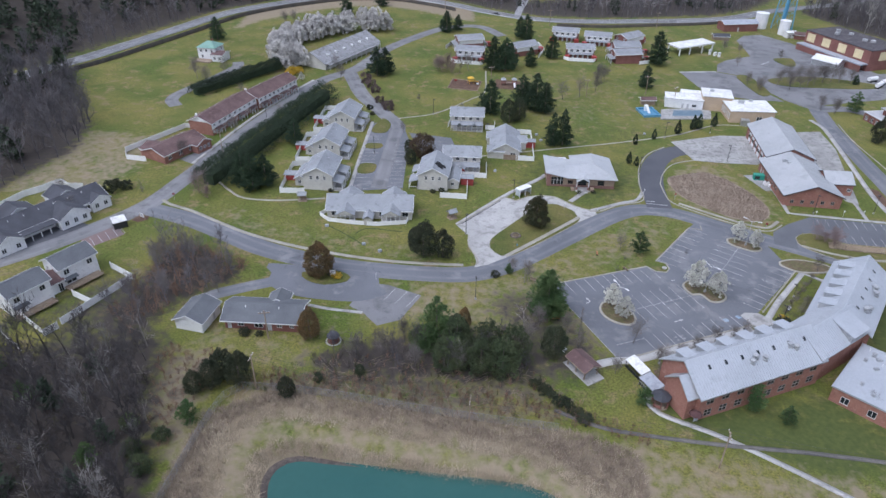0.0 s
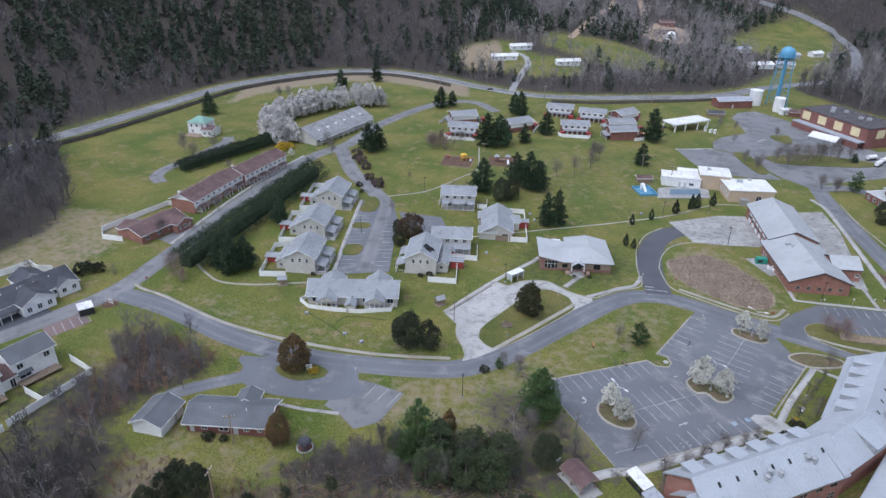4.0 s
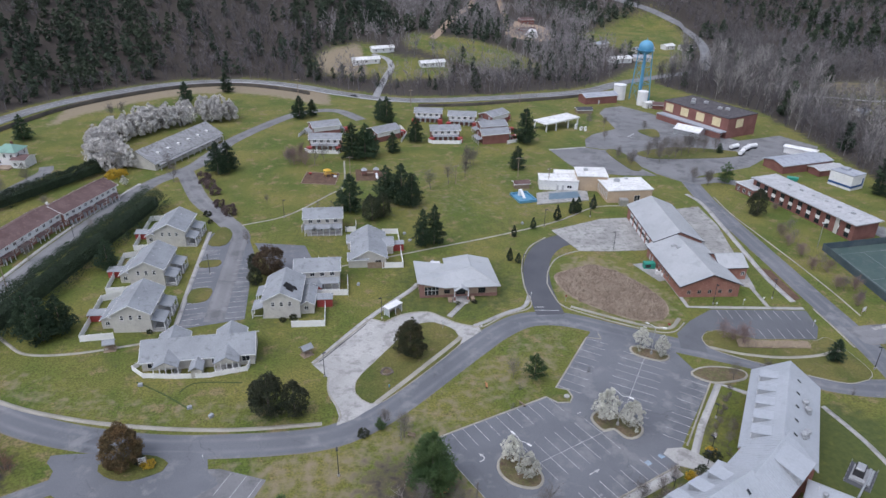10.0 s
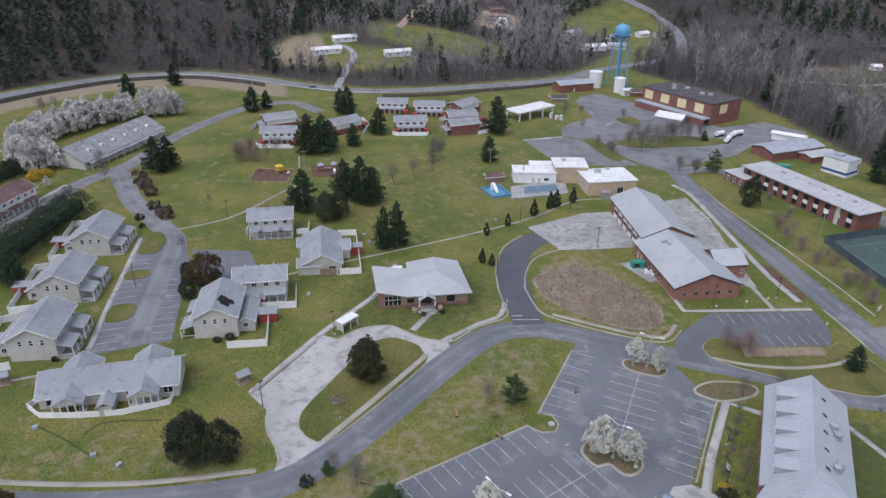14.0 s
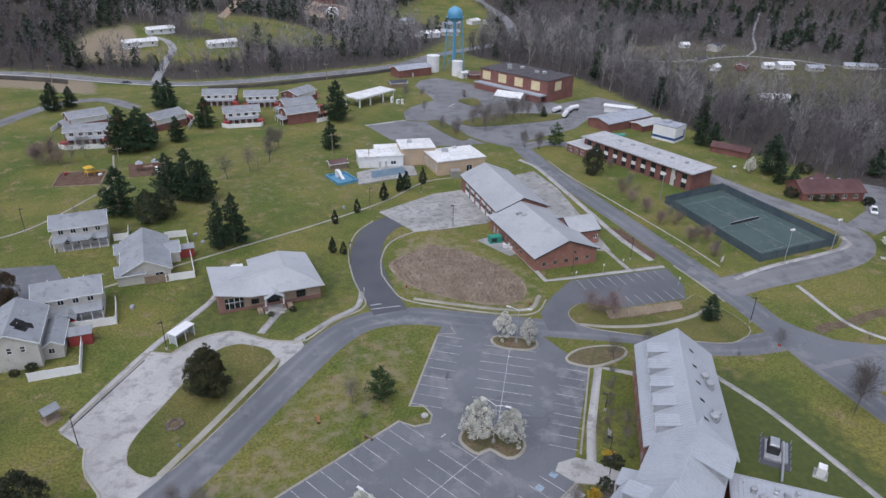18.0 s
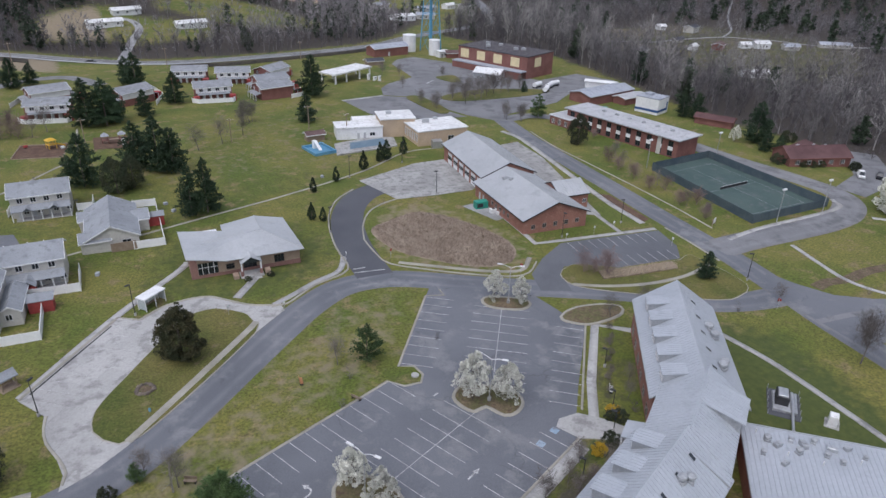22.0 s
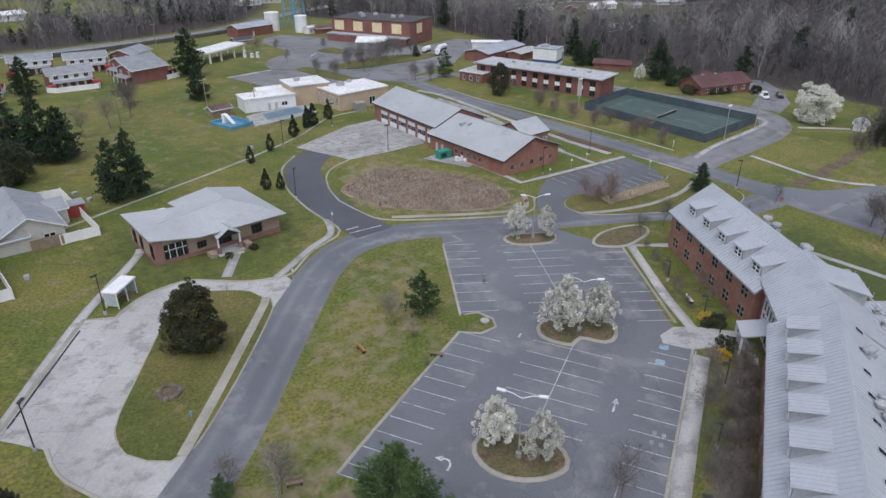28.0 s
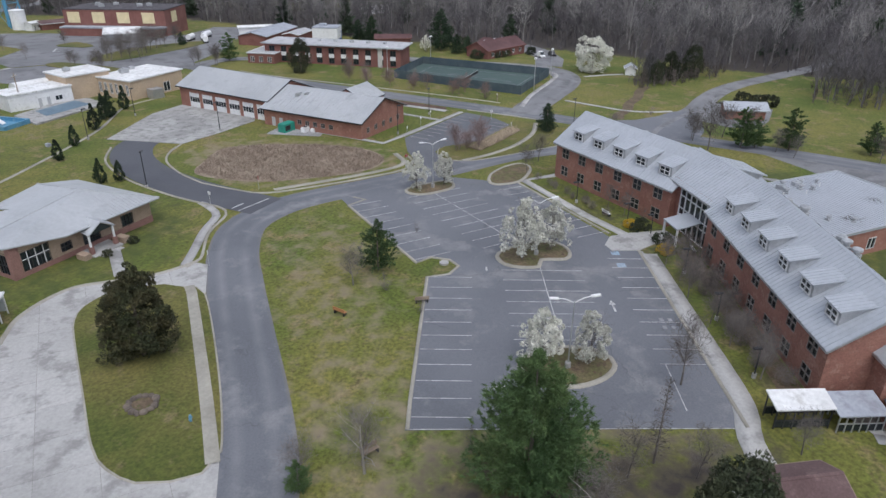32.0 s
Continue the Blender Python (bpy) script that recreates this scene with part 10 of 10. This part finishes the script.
# ---- shelters, gazebos, pavilion ----
bus = thing("bus_shelter", "white glazed bus shelter with a flat bright roof", "shelter", 24.9, 181.2, 37)
put("roof", Form().chamfer(-2.4, 2.4, -1.1, 1.1, 2.35, 2.6, 0.08), WHITE, bus)
for x in (-2.2, 0, 2.2):
    for y in (-0.9, 0.9):
        put("post", Form().box(x - 0.06, x + 0.06, y - 0.06, y + 0.06, -0.2, 2.35), WHITE, bus)
for x0, x1, y0, y1 in ((-2.1, -0.1, 0.88, 0.92), (0.1, 2.1, 0.88, 0.92), (-2.22, -2.18, -0.8, 0.8), (2.18, 2.22, -0.8, 0.8)):
    put("pane", Form().box(x0, x1, y0, y1, 0.3, 2.2), FROSTED, bus)
put("bench", Form().chamfer(-1.6, 1.6, 0.3, 0.75, 0.4, 0.48).box(-1.4, -1.3, 0.35, 0.7, -0.2, 0.4).box(1.3, 1.4, 0.35, 0.7, -0.2, 0.4), WOOD, bus)


def bar_shelter(name, label, x, y, rot, w, d, h, roof_m, wall_m, panes=True):
    th = thing(name, label, "shelter", x, y, rot)
    put("roof", Form().slab([(-w / 2 - 0.2, -d / 2 - 0.2, h), (w / 2 + 0.2, -d / 2 - 0.2, h), (w / 2 + 0.2, d / 2 + 0.2, h + 0.5), (-w / 2 - 0.2, d / 2 + 0.2, h + 0.5)], 0.12), roof_m, th)
    n = 6
    for i in range(n + 1):
        for s in (-1, 1):
            put("post", Form().box(-w / 2 + i * w / n - 0.05, -w / 2 + i * w / n + 0.05, s * d / 2 - 0.05, s * d / 2 + 0.05, -0.3, h), wall_m, th)
    for s in (-1, 1):
        put("rail", Form().box(-w / 2, w / 2, s * d / 2 - 0.04, s * d / 2 + 0.04, 0.9, 1.0), wall_m, th)
        if panes:
            put("pane", Form().box(-w / 2, w / 2, s * d / 2 - 0.015, s * d / 2 + 0.015, 0.2, 0.9), GLASS, th)
    return th


bar_shelter("smoking_shelter", "dark-framed shelter with a bright white ribbed roof", 40.4, 103.4, -66, 4.8, 1.8, 2.2, WHITE_ROOF, DARK_METAL)
bar_shelter("storage_shelter", "grey slatted storage shelter with a pale roof", 42.1, 98.9, -66, 4.0, 2.4, 1.9, MEMBRANE, GALV)
bar_shelter("waste_shelter", "dark boxed waste shelter with a bright white roof", -86.4, 156.9, 36, 3.2, 2.6, 2.0, WHITE_ROOF, DARK_METAL)
put("wall_panel", Form().box(-1.7, 1.7, -1.42, -1.34, 0, 1.8).box(1.62, 1.7, -1.3, 1.3, 0, 1.8), DARK_METAL, bpy.data.objects["waste_shelter"])

gaz = thing("gazebo", "octagonal gazebo with dark red rails and grey roof", "gazebo", 42.9, 94.8, 10)
ring8 = [(math.cos(math.pi / 8 + i * math.pi / 4), math.sin(math.pi / 8 + i * math.pi / 4)) for i in range(8)]
put("floor", Form().prism([(1.75 * c, 1.75 * s) for c, s in ring8], -0.3, 0.2), WOOD, gaz)
put("roof", Form().add([(1.95 * c, 1.95 * s, 2.3) for c, s in ring8] + [(0, 0, 3.2)], [(i, (i + 1) % 8, 8) for i in range(8)] + [tuple(range(7, -1, -1))]), DARK_SHINGLE, gaz)
for i, (c, s) in enumerate(ring8):
    put("post", Form().box(-0.06, 0.06, -0.06, 0.06, 0, 2.3), BRICK_DARK, gaz, at=pose(1.6 * c, 1.6 * s, 0))
    c2, s2 = ring8[(i + 1) % 8]
    if i != 5:
        put("rail", Form().tube((1.6 * c, 1.6 * s, 0.9), (1.6 * c2, 1.6 * s2, 0.9), 0.05, n=5).tube((1.6 * c, 1.6 * s, 0.5), (1.6 * c2, 1.6 * s2, 0.5), 0.22, n=5), BRICK_DARK, gaz)
hut = thing("round_hut", "small round brown hut with a white rim", "hut", -22.8, 111.5, 0)
put("wall", Form().lathe([(1.2, -0.2), (1.25, 1.6)], 12), BRICK_DARK, hut)
put("roof", Form().lathe([(1.4, 1.5), (1.0, 2.1), (0.1, 2.4)], 12), DARK_SHINGLE, hut)
put("rim", Form().lathe([(1.7, -0.2), (1.7, 0.15), (1.45, 0.15), (1.45, -0.2)], 16), CONCRETE, hut)
pav = thing("pavilion", "brown-roofed picnic pavilion on a concrete slab", "pavilion", 29.9, 103.4, -60)
put("slab", Form().chamfer(-4.6, 3.4, -2.2, 2.2, -0.3, 0.15), CONCRETE, pav)
gable_roof(pav, 5.4, 3.6, 2.3, 0.8, BROWN_SHINGLE, "x", 0.4, x0=-1.0, trim=WOOD)
for x in (-3.6, -1, 1.6):
    for y in (-1.7, 1.7):
        put("post", Form().box(x - 0.1, x + 0.1, y - 0.1, y + 0.1, -0.2, 2.35), WOOD, pav)


def covered_bench(x, y, rot):
    th = thing("covered_bench", "small wooden covered bench with a grey shingle roof", "bench", x, y, rot, "covered benches")
    gable_roof(th, 2.2, 1.6, 2.0, 0.6, GREY_SHINGLE, "x", 0.25)
    for px in (-1.0, 1.0):
        for py in (-0.7, 0.7):
            put("post", Form().box(px - 0.06, px + 0.06, py - 0.06, py + 0.06, -0.2, 2.05), WOOD, th)
    put("seat", Form().chamfer(-0.9, 0.9, 0.1, 0.6, 0.4, 0.48), WOOD, th)
    put("backrest", Form().box(-0.9, 0.9, 0.6, 0.66, 0.5, 1.1), WOOD, th)
    put("floor", Form().box(-1.3, 1.3, -1.1, 1.1, -0.2, 0.08), WOOD, th)


covered_bench(3.2, 166.0, 30), covered_bench(-40.4, 174.2, 5)


def park_bench(x, y, rot, m=None, label="weathered wooden park bench on the grass"):
    th = thing("bench", label, "bench", x, y, rot, "benches")
    put("seat", Form().chamfer(-0.8, 0.8, -0.22, 0.22, 0.4, 0.46), m or WOOD, th)
    put("backrest", Form().box(-0.8, 0.8, 0.24, 0.29, 0.5, 0.9), m or WOOD, th)
    for s in (-0.65, 0.65):
        put("leg", Form().box(s - 0.05, s + 0.05, -0.2, 0.26, -0.1, 0.42), DARK_METAL, th)


ORANGE_WOOD = mat("orange_wood", (0.42, 0.2, 0.08), (0.35, 0.17, 0.07), 0.5, 4, 0.7)
for x, y, r, m in ((41.1, 148.7, 80, ORANGE_WOOD), (22.7, 135.6, -30, WOOD), (26.3, 120.6, 0, ORANGE_WOOD), (47, 141.5, 120, WOOD), (73.8, 113.6, 20, WHITE), (82.2, 126.4, 50, WHITE), (26.6, 109.6, 60, WHITE)):
    park_bench(x, y, r, m)
RING_STONE = mat("ring_stone", (0.085, 0.07, 0.058), (0.15, 0.122, 0.098), 0.9, 5, 0.9, rnd=0.4)
fire_ring = thing("stone_ring", "ring of rough grey stones in the island", "fire ring", 20.4, 156.8)
for i in range(14):
    a = i * 2 * math.pi / 14
    put("stone", Form().lathe([(0.26, -0.1), (0.33, 0.12), (0.24, 0.3), (0.04, 0.34)], 6), RING_STONE, fire_ring, at=pose((1.2 + 0.12 * math.sin(5 * i)) * math.cos(a), 1.2 * math.sin(a), 0.14, 0, 0, 40 * i) @ Matrix.Diagonal((1 + 0.2 * math.sin(3 * i), 1.2, 1, 1)))
put("ash", Form().prism([(0.95 * math.cos(a * 0.5236), 0.95 * math.sin(a * 0.5236)) for a in range(12)], -0.1, 0.27), LEAF_LITTER, fire_ring)
hyd = thing("hydrant", "teal fire hydrant on the grass", "hydrant", 20.3, 151.4)
put("barrel", Form().lathe([(0.16, -0.1), (0.16, 0.05), (0.11, 0.08), (0.11, 0.6), (0.15, 0.62), (0.1, 0.8), (0.02, 0.85)], 10), POOL_BLUE, hyd)
put("nozzle", Form().tube((-0.2, 0, 0.45), (0.2, 0, 0.45), 0.06, n=8), POOL_BLUE, hyd)
drain = thing("drain_cover", "round concrete drain cover in the grass", "drain", 57.2, 142.8)
put("collar", Form().lathe([(0.6, -0.1), (0.6, 0.24), (0.4, 0.24)], 14), CONCRETE, drain)

# wheel stops along the bus loop's bays
for i in range(11):
    f = (i + 0.7) / 11.5
    th = thing("wheel_stop", "dark rubber wheel stop in a parking bay", "wheel stop", 5.6 + 12.6 * f, 162.3 + 15.0 * f, 50, "wheel stops")
    put("bar", Form().chamfer(-0.75, 0.75, -0.08, 0.08, 0.05, 0.2, 0.04), DARK_METAL, th)
for i in range(9):
    f = (i + 1) / 10
    ax, ay = 4.9 + 13.6 * f, 162.6 + 16.2 * f
    stripe(bpy.data.objects["concrete_drive"], (ax, ay), (ax + 4.6, ay - 3.6), 0.06, 0.082)

# ---- equipment ----
gen = thing("generator", "green generator cabinet on the gravel bed", "generator", 102.4, 196.0, -8)
put("cabinet", Form().chamfer(-1.6, 1.6, -0.9, 0.9, 0.1, 1.9, 0.08), GREEN_BOX, gen)
put("louvre", Form().box(-1.3, 0.2, -0.93, -0.88, 0.5, 1.5), DARK_METAL, gen)
put("skid", Form().box(-1.8, 1.8, -1.0, 1.0, -0.2, 0.1), CONCRETE, gen)
for x, y, s in ((103.6, 192.2, 0.9), (104.4, 190.6, 0.7)):
    th = thing("condenser", "white outdoor condenser unit", "condenser", x, y, -8)
    put("case", Form().chamfer(-s, s, -0.6 * s, 0.6 * s, 0, 1.2 * s, 0.05), WHITE, th)
    put("fan_guard", Form().tube((0, 0, 1.2 * s), (0, 0, 1.28 * s), 0.45 * s, n=12), DARK_METAL, th)
chill = thing("chiller", "black and grey chiller unit on a fenced concrete pad", "chiller", 103.7, 112.5, 38)
put("pad", Form().chamfer(-3.6, 3.2, -2.4, 2.2, -0.3, 0.1), ASPHALT_NEW, chill)
put("case", Form().chamfer(-1.3, 1.3, -0.6, 1.2, 0.12, 2.0, 0.08), DARK_METAL, chill)
put("skid", Form().chamfer(-2.4, 2.2, -1.9, 1.5, 0.1, 0.55, 0.05), DULL_STEEL, chill)
put("lid", Form().chamfer(-1.1, 1.1, -0.4, 1.0, 2.0, 2.2, 0.08), GALV, chill)
put("pipework", Form().tube((-2.6, -1.2, 0.6), (2.4, -1.2, 0.6), 0.25, n=8).tube((-2.6, -1.7, 0.5), (2.4, -1.7, 0.5), 0.2, n=8).tube((-2.6, -1.2, 0.6), (-7.4, -1.0, 1.0), 0.2, n=8), GALV, chill)
for i in range(5):
    for side in (-2.3, 2.1):
        put("post", Form().box(-3.4 + i * 1.6 - 0.04, -3.4 + i * 1.6 + 0.04, side - 0.04, side + 0.04, 0, 0.9), DULL_STEEL, chill)
cab = thing("utility_cabinet", "white utility cabinet beside the footway", "cabinet", 106.2, 106.2, 30)
put("case", Form().chamfer(-0.7, 0.7, -0.6, 0.6, -0.2, 1.7, 0.1), WHITE, cab)
put("pad", Form().chamfer(-1.2, 1.2, -1.0, 1.0, -0.3, 0.06), PAD_CONCRETE, cab)
put("door", Form().box(-0.55, 0.55, -0.63, -0.6, 0.1, 1.5), WHITE_ROOF, cab)
for x, y in ((39.8, 207.4), (17.4, 196.8), (35.4, 222.5), (34.4, 227.6), (-31.2, 159.6), (-20.2, 150.6), (-15.7, 147.4), (74.4, 231.0), (-13.6, 176.4)):
    th = thing("utility_box", "small pale utility box on the grass", "box", x, y, float(rng.uniform(0, 90)), "utility boxes")
    put("case", Form().chamfer(-0.45, 0.45, -0.35, 0.35, -0.1, 0.6, 0.06), MEMBRANE, th)

# ---- tennis court ----
COURT_PTS = [(158.2, 161.0), (186.8, 160.4), (189.6, 202.2), (164.2, 200.4)]
court = sheet("tennis_court", COURT_PTS, COURT, 0.08, label="worn green tennis court with faded lines")
for a, b in (((163, 165), (183.5, 164.6)), ((167.2, 196.5), (186, 197.5)), ((163, 165), (167.2, 196.5)), ((183.5, 164.6), (186, 197.5)), ((173.2, 165), (176.4, 197)), ((165, 180.4), (184.8, 180.6))):
    L, turn = math.hypot(b[0] - a[0], b[1] - a[1]), math.degrees(math.atan2(b[1] - a[1], b[0] - a[0]))
    put("court_line", Form().box(0, L, -0.05, 0.05, 0, 0.01), FAINT_PAINT, court, at=pose(*a, gl(*a) + 0.09, 0, 1.26 * math.cos(radians(turn)), turn))
fence(COURT_PTS + COURT_PTS[:1], 2.3, SCREEN, 3.0, "tall dark windscreen fence round the tennis court")
net = thing("tennis_net", "sagging dark tennis net with a white band", "net", 175.4, 180.6, 0)
put("mesh", Form().box(-5.5, 5.5, -0.01, 0.01, 0.1, 0.9), DARK_METAL, net)
put("band", Form().box(-5.5, 5.5, -0.02, 0.02, 0.88, 0.98), WHITE, net)

# ---- playgrounds ----
sheet("playground", [(2.6, 275.8), (4.9, 287.3), (17.2, 284.2), (14.9, 272.8)], MULCH, 0.1, label="mulched playground square with timber edges")
sheet("playground", [(23, 276.5), (23.6, 289), (36, 286.5), (35, 275.5)], MULCH, 0.1, label="mulched playground by the pines")
for k, (a, b) in enumerate(zip([(2.6, 275.8), (4.9, 287.3), (17.2, 284.2), (14.9, 272.8)], [(4.9, 287.3), (17.2, 284.2), (14.9, 272.8), (2.6, 275.8)])):
    L, turn = math.hypot(b[0] - a[0], b[1] - a[1]), math.degrees(math.atan2(b[1] - a[1], b[0] - a[0]))
    th = thing("timber_edging", "dark timber edging of the playground", "edging", *a, turn, "playground edging")
    put("beam", Form().chamfer(0, L, -0.12, 0.12, -0.1, 0.3), WOOD, th)
play = thing("climbing_frame", "yellow and red climbing frame with a slide", "play frame", 12.6, 282.4, 20)
for x in (-1, 1):
    for y in (-1, 1):
        put("post", Form().tube((x, y, -0.2), (x, y, 2.6), 0.08, n=7), YELLOW, play)
put("deck", Form().box(-1.1, 1.1, -1.1, 1.1, 1.2, 1.3), YELLOW, play)
put("slide", Form().slab([(1.1, -0.4, 1.3), (1.1, 0.4, 1.3), (3.6, 0.4, 0.2), (3.6, -0.4, 0.2)], 0.12).slab([(1.1, -0.5, 1.6), (1.1, -0.4, 1.6), (3.6, -0.4, 0.5), (3.6, -0.5, 0.5)], 0.3), YELLOW, play)
put("canopy", Form().add([(-1.3, -1.3, 2.5), (1.3, -1.3, 2.5), (1.3, 1.3, 2.5), (-1.3, 1.3, 2.5), (0, 0, 3.2)], [(0, 1, 4), (1, 2, 4), (2, 3, 4), (3, 0, 4), (3, 2, 1, 0)]), YELLOW, play)
for x, y, m in ((6.2, 284.6, RED_PAINT), (15.4, 280.4, WHITE)):
    th = thing("spring_toy", "small spring rocker on the mulch", "toy", x, y, 30)
    put("body", Form().chamfer(-0.5, 0.5, -0.3, 0.3, 0.4, 1.0, 0.1), m, th)
    put("spring", Form().tube((0, 0, 0), (0, 0, 0.45), 0.15, n=8), DARK_METAL, th)
tower2 = thing("play_tower", "grey play tower with peaked roofs and a white slide", "play frame", 29.5, 281.6, 0)
for px in (-3, 1.6):
    for x in (-0.8, 0.8):
        for y in (-0.8, 0.8):
            put("post", Form().tube((px + x, y, -0.2), (px + x, y, 2.6), 0.07, n=7), BRICK_DARK, tower2)
    put("deck", Form().box(px - 0.9, px + 0.9, -0.9, 0.9, 1.2, 1.3), BRICK_DARK, tower2)
    put("roof", Form().add([(px - 1.1, -1.1, 2.5), (px + 1.1, -1.1, 2.5), (px + 1.1, 1.1, 2.5), (px - 1.1, 1.1, 2.5), (px, 0, 3.5)], [(0, 1, 4), (1, 2, 4), (2, 3, 4), (3, 0, 4), (3, 2, 1, 0)]), MEMBRANE, tower2)
put("bridge", Form().box(-2.1, 0.7, -0.5, 0.5, 1.2, 1.28), WOOD, tower2)
put("slide", Form().slab([(1.2, -0.9, 1.3), (2.0, -0.9, 1.3), (2.0, -3.6, 0.2), (1.2, -3.6, 0.2)], 0.12), WHITE, tower2)

# ---- dark car on the highway shoulder, trucks by the motel ----
TYRE = mat("tyre_rubber", (0.02, 0.02, 0.02), None, 0.5, 5, 0.9)


def parked_car(x, y, rot, paint, label, tall=1.0):
    th = thing("car", label, "car", x, y, rot)
    body = [(-2.2, 0.35), (-2.25, 0.8), (-1.3, 0.95), (-0.8, 1.45 * tall), (0.7, 1.5 * tall), (1.35, 0.98), (2.15, 0.85), (2.2, 0.35)]
    n = len(body)
    put("body", Form().add([(a, s * (0.88 if z < 1.2 else 0.7), z) for s in (-1, 1) for a, z in body], [tuple(range(n)), tuple(range(2 * n - 1, n - 1, -1))] + [(i, n + i, n + (i + 1) % n, (i + 1) % n) for i in range(n)]), paint, th)
    put("windscreen", Form().slab([(0.74, -0.66, 1.46 * tall), (0.74, 0.66, 1.46 * tall), (1.3, 0.78, 1.04), (1.3, -0.78, 1.04)], 0.03), GLASS, th)
    put("rear_window", Form().slab([(-1.28, -0.78, 1.0), (-1.28, 0.78, 1.0), (-0.84, 0.66, 1.42 * tall), (-0.84, -0.66, 1.42 * tall)], 0.03), GLASS, th)
    for a in (-1.4, 1.4):
        for s in (-1, 1):
            w = put("wheel", Form().tube((a, s * 0.72, 0.32), (a, s * 0.92, 0.32), 0.32, n=12), TYRE, th)
            put("rim", Form().tube((a, s * 0.92, 0.32), (a, s * 0.935, 0.32), 0.2, n=10), GALV, w)


BLACK_PAINT = mat("black_car_paint", (0.015, 0.015, 0.018), None, 0.5, 2, 0.3)
parked_car(31.5, 405.5, -33, BLACK_PAINT, "dark car standing on the highway")
parked_car(219.0, 171.0, 40, WHITE, "white van parked before the woods", 1.35)
parked_car(223.5, 168.0, 30, BLACK_PAINT, "dark car parked before the woods", 1.2)

# ---- fences and walls along the edges ----
inner = curve(HIGHWAY[1:9] + [(2, 432), (16, 421)], 4.0)
strip("highway_fence", inner, [(-12.0, -0.3), (-12.0, 1.9), (-12.3, 1.9), (-12.3, -0.3)], mat("vine_covered_fence", (0.05, 0.045, 0.04), (0.08, 0.07, 0.055), 0.2, 3, 0.95, spread=0.4), label="dark vine-covered fence below the highway")
strip("highway_fence", curve([(64, 383), (90, 383), (118, 389), (150, 396), (172, 404)], 4.0), [(0, -0.3), (0, 1.6), (0.3, 1.6), (0.3, -0.3)], bpy.data.materials["vine_covered_fence"], label="dark vine-covered fence below the highway")
rail_line = curve(HIGHWAY[1:14], 4.0)
strip("guard_rail", rail_line, [(-5.6, 0.45), (-5.55, 0.8), (-5.65, 0.8), (-5.6, 0.45)], GALV, label="galvanised guard rail along the highway")
strip("ditch_wall", curve([(22, 92.5), (27.9, 89.4), (33.8, 87.4), (50.8, 84.8), (68.8, 83), (90, 79.5), (120, 72)], 2.0), [(-0.35, -0.3), (-0.35, 0.35), (0.35, 0.35), (0.35, -0.3)], mat("dark_stone", (0.1, 0.095, 0.09), (0.15, 0.14, 0.13), 0.3, 4, 0.9), label="low dark stone ditch wall")
LINK = mat("chain_link", (0.2, 0.2, 0.2), (0.26, 0.26, 0.26), 0.5, 4, 0.6, 0.4)
pond_fence = thing("chain_link_fence", "grey chain-link fence round the pond", "fence", -44.9, 73.7)
inv = pond_fence.matrix_world.inverted()
line = curve([(-47, 55), (-44.9, 73.7), (-41.2, 94.0), (-34.0, 96.3), (-19.4, 94.6), (2.4, 90.3), (22, 87.4)], 2.6)
me = Form().tube((0, 0, -0.2), (0, 0, 2.0), 0.05, n=6).mesh("post")
for (ax, ay), (bx, by) in zip(line[:-1], line[1:]):
    L, turn = math.hypot(bx - ax, by - ay), math.degrees(math.atan2(by - ay, bx - ax))
    m = inv @ pose(ax, ay, gl(ax, ay), 0, 0, turn)
    put("post", me, LINK, pond_fence, at=m)
    fm = Form()
    for z in (0.1, 1.95):
        fm.tube((0, 0, z), (L, 0, z), 0.03, n=4, caps=False)
    for k in range(9):
        a = k * L / 8
        fm.box(a - 0.012, a + 0.012, -0.01, 0.01, 0.1, 1.95)
    for k in range(8):
        fm.box(0, L, -0.01, 0.01, 0.25 + k * 0.22, 0.27 + k * 0.22)
    put("mesh_panel", fm, LINK, pond_fence, at=m)
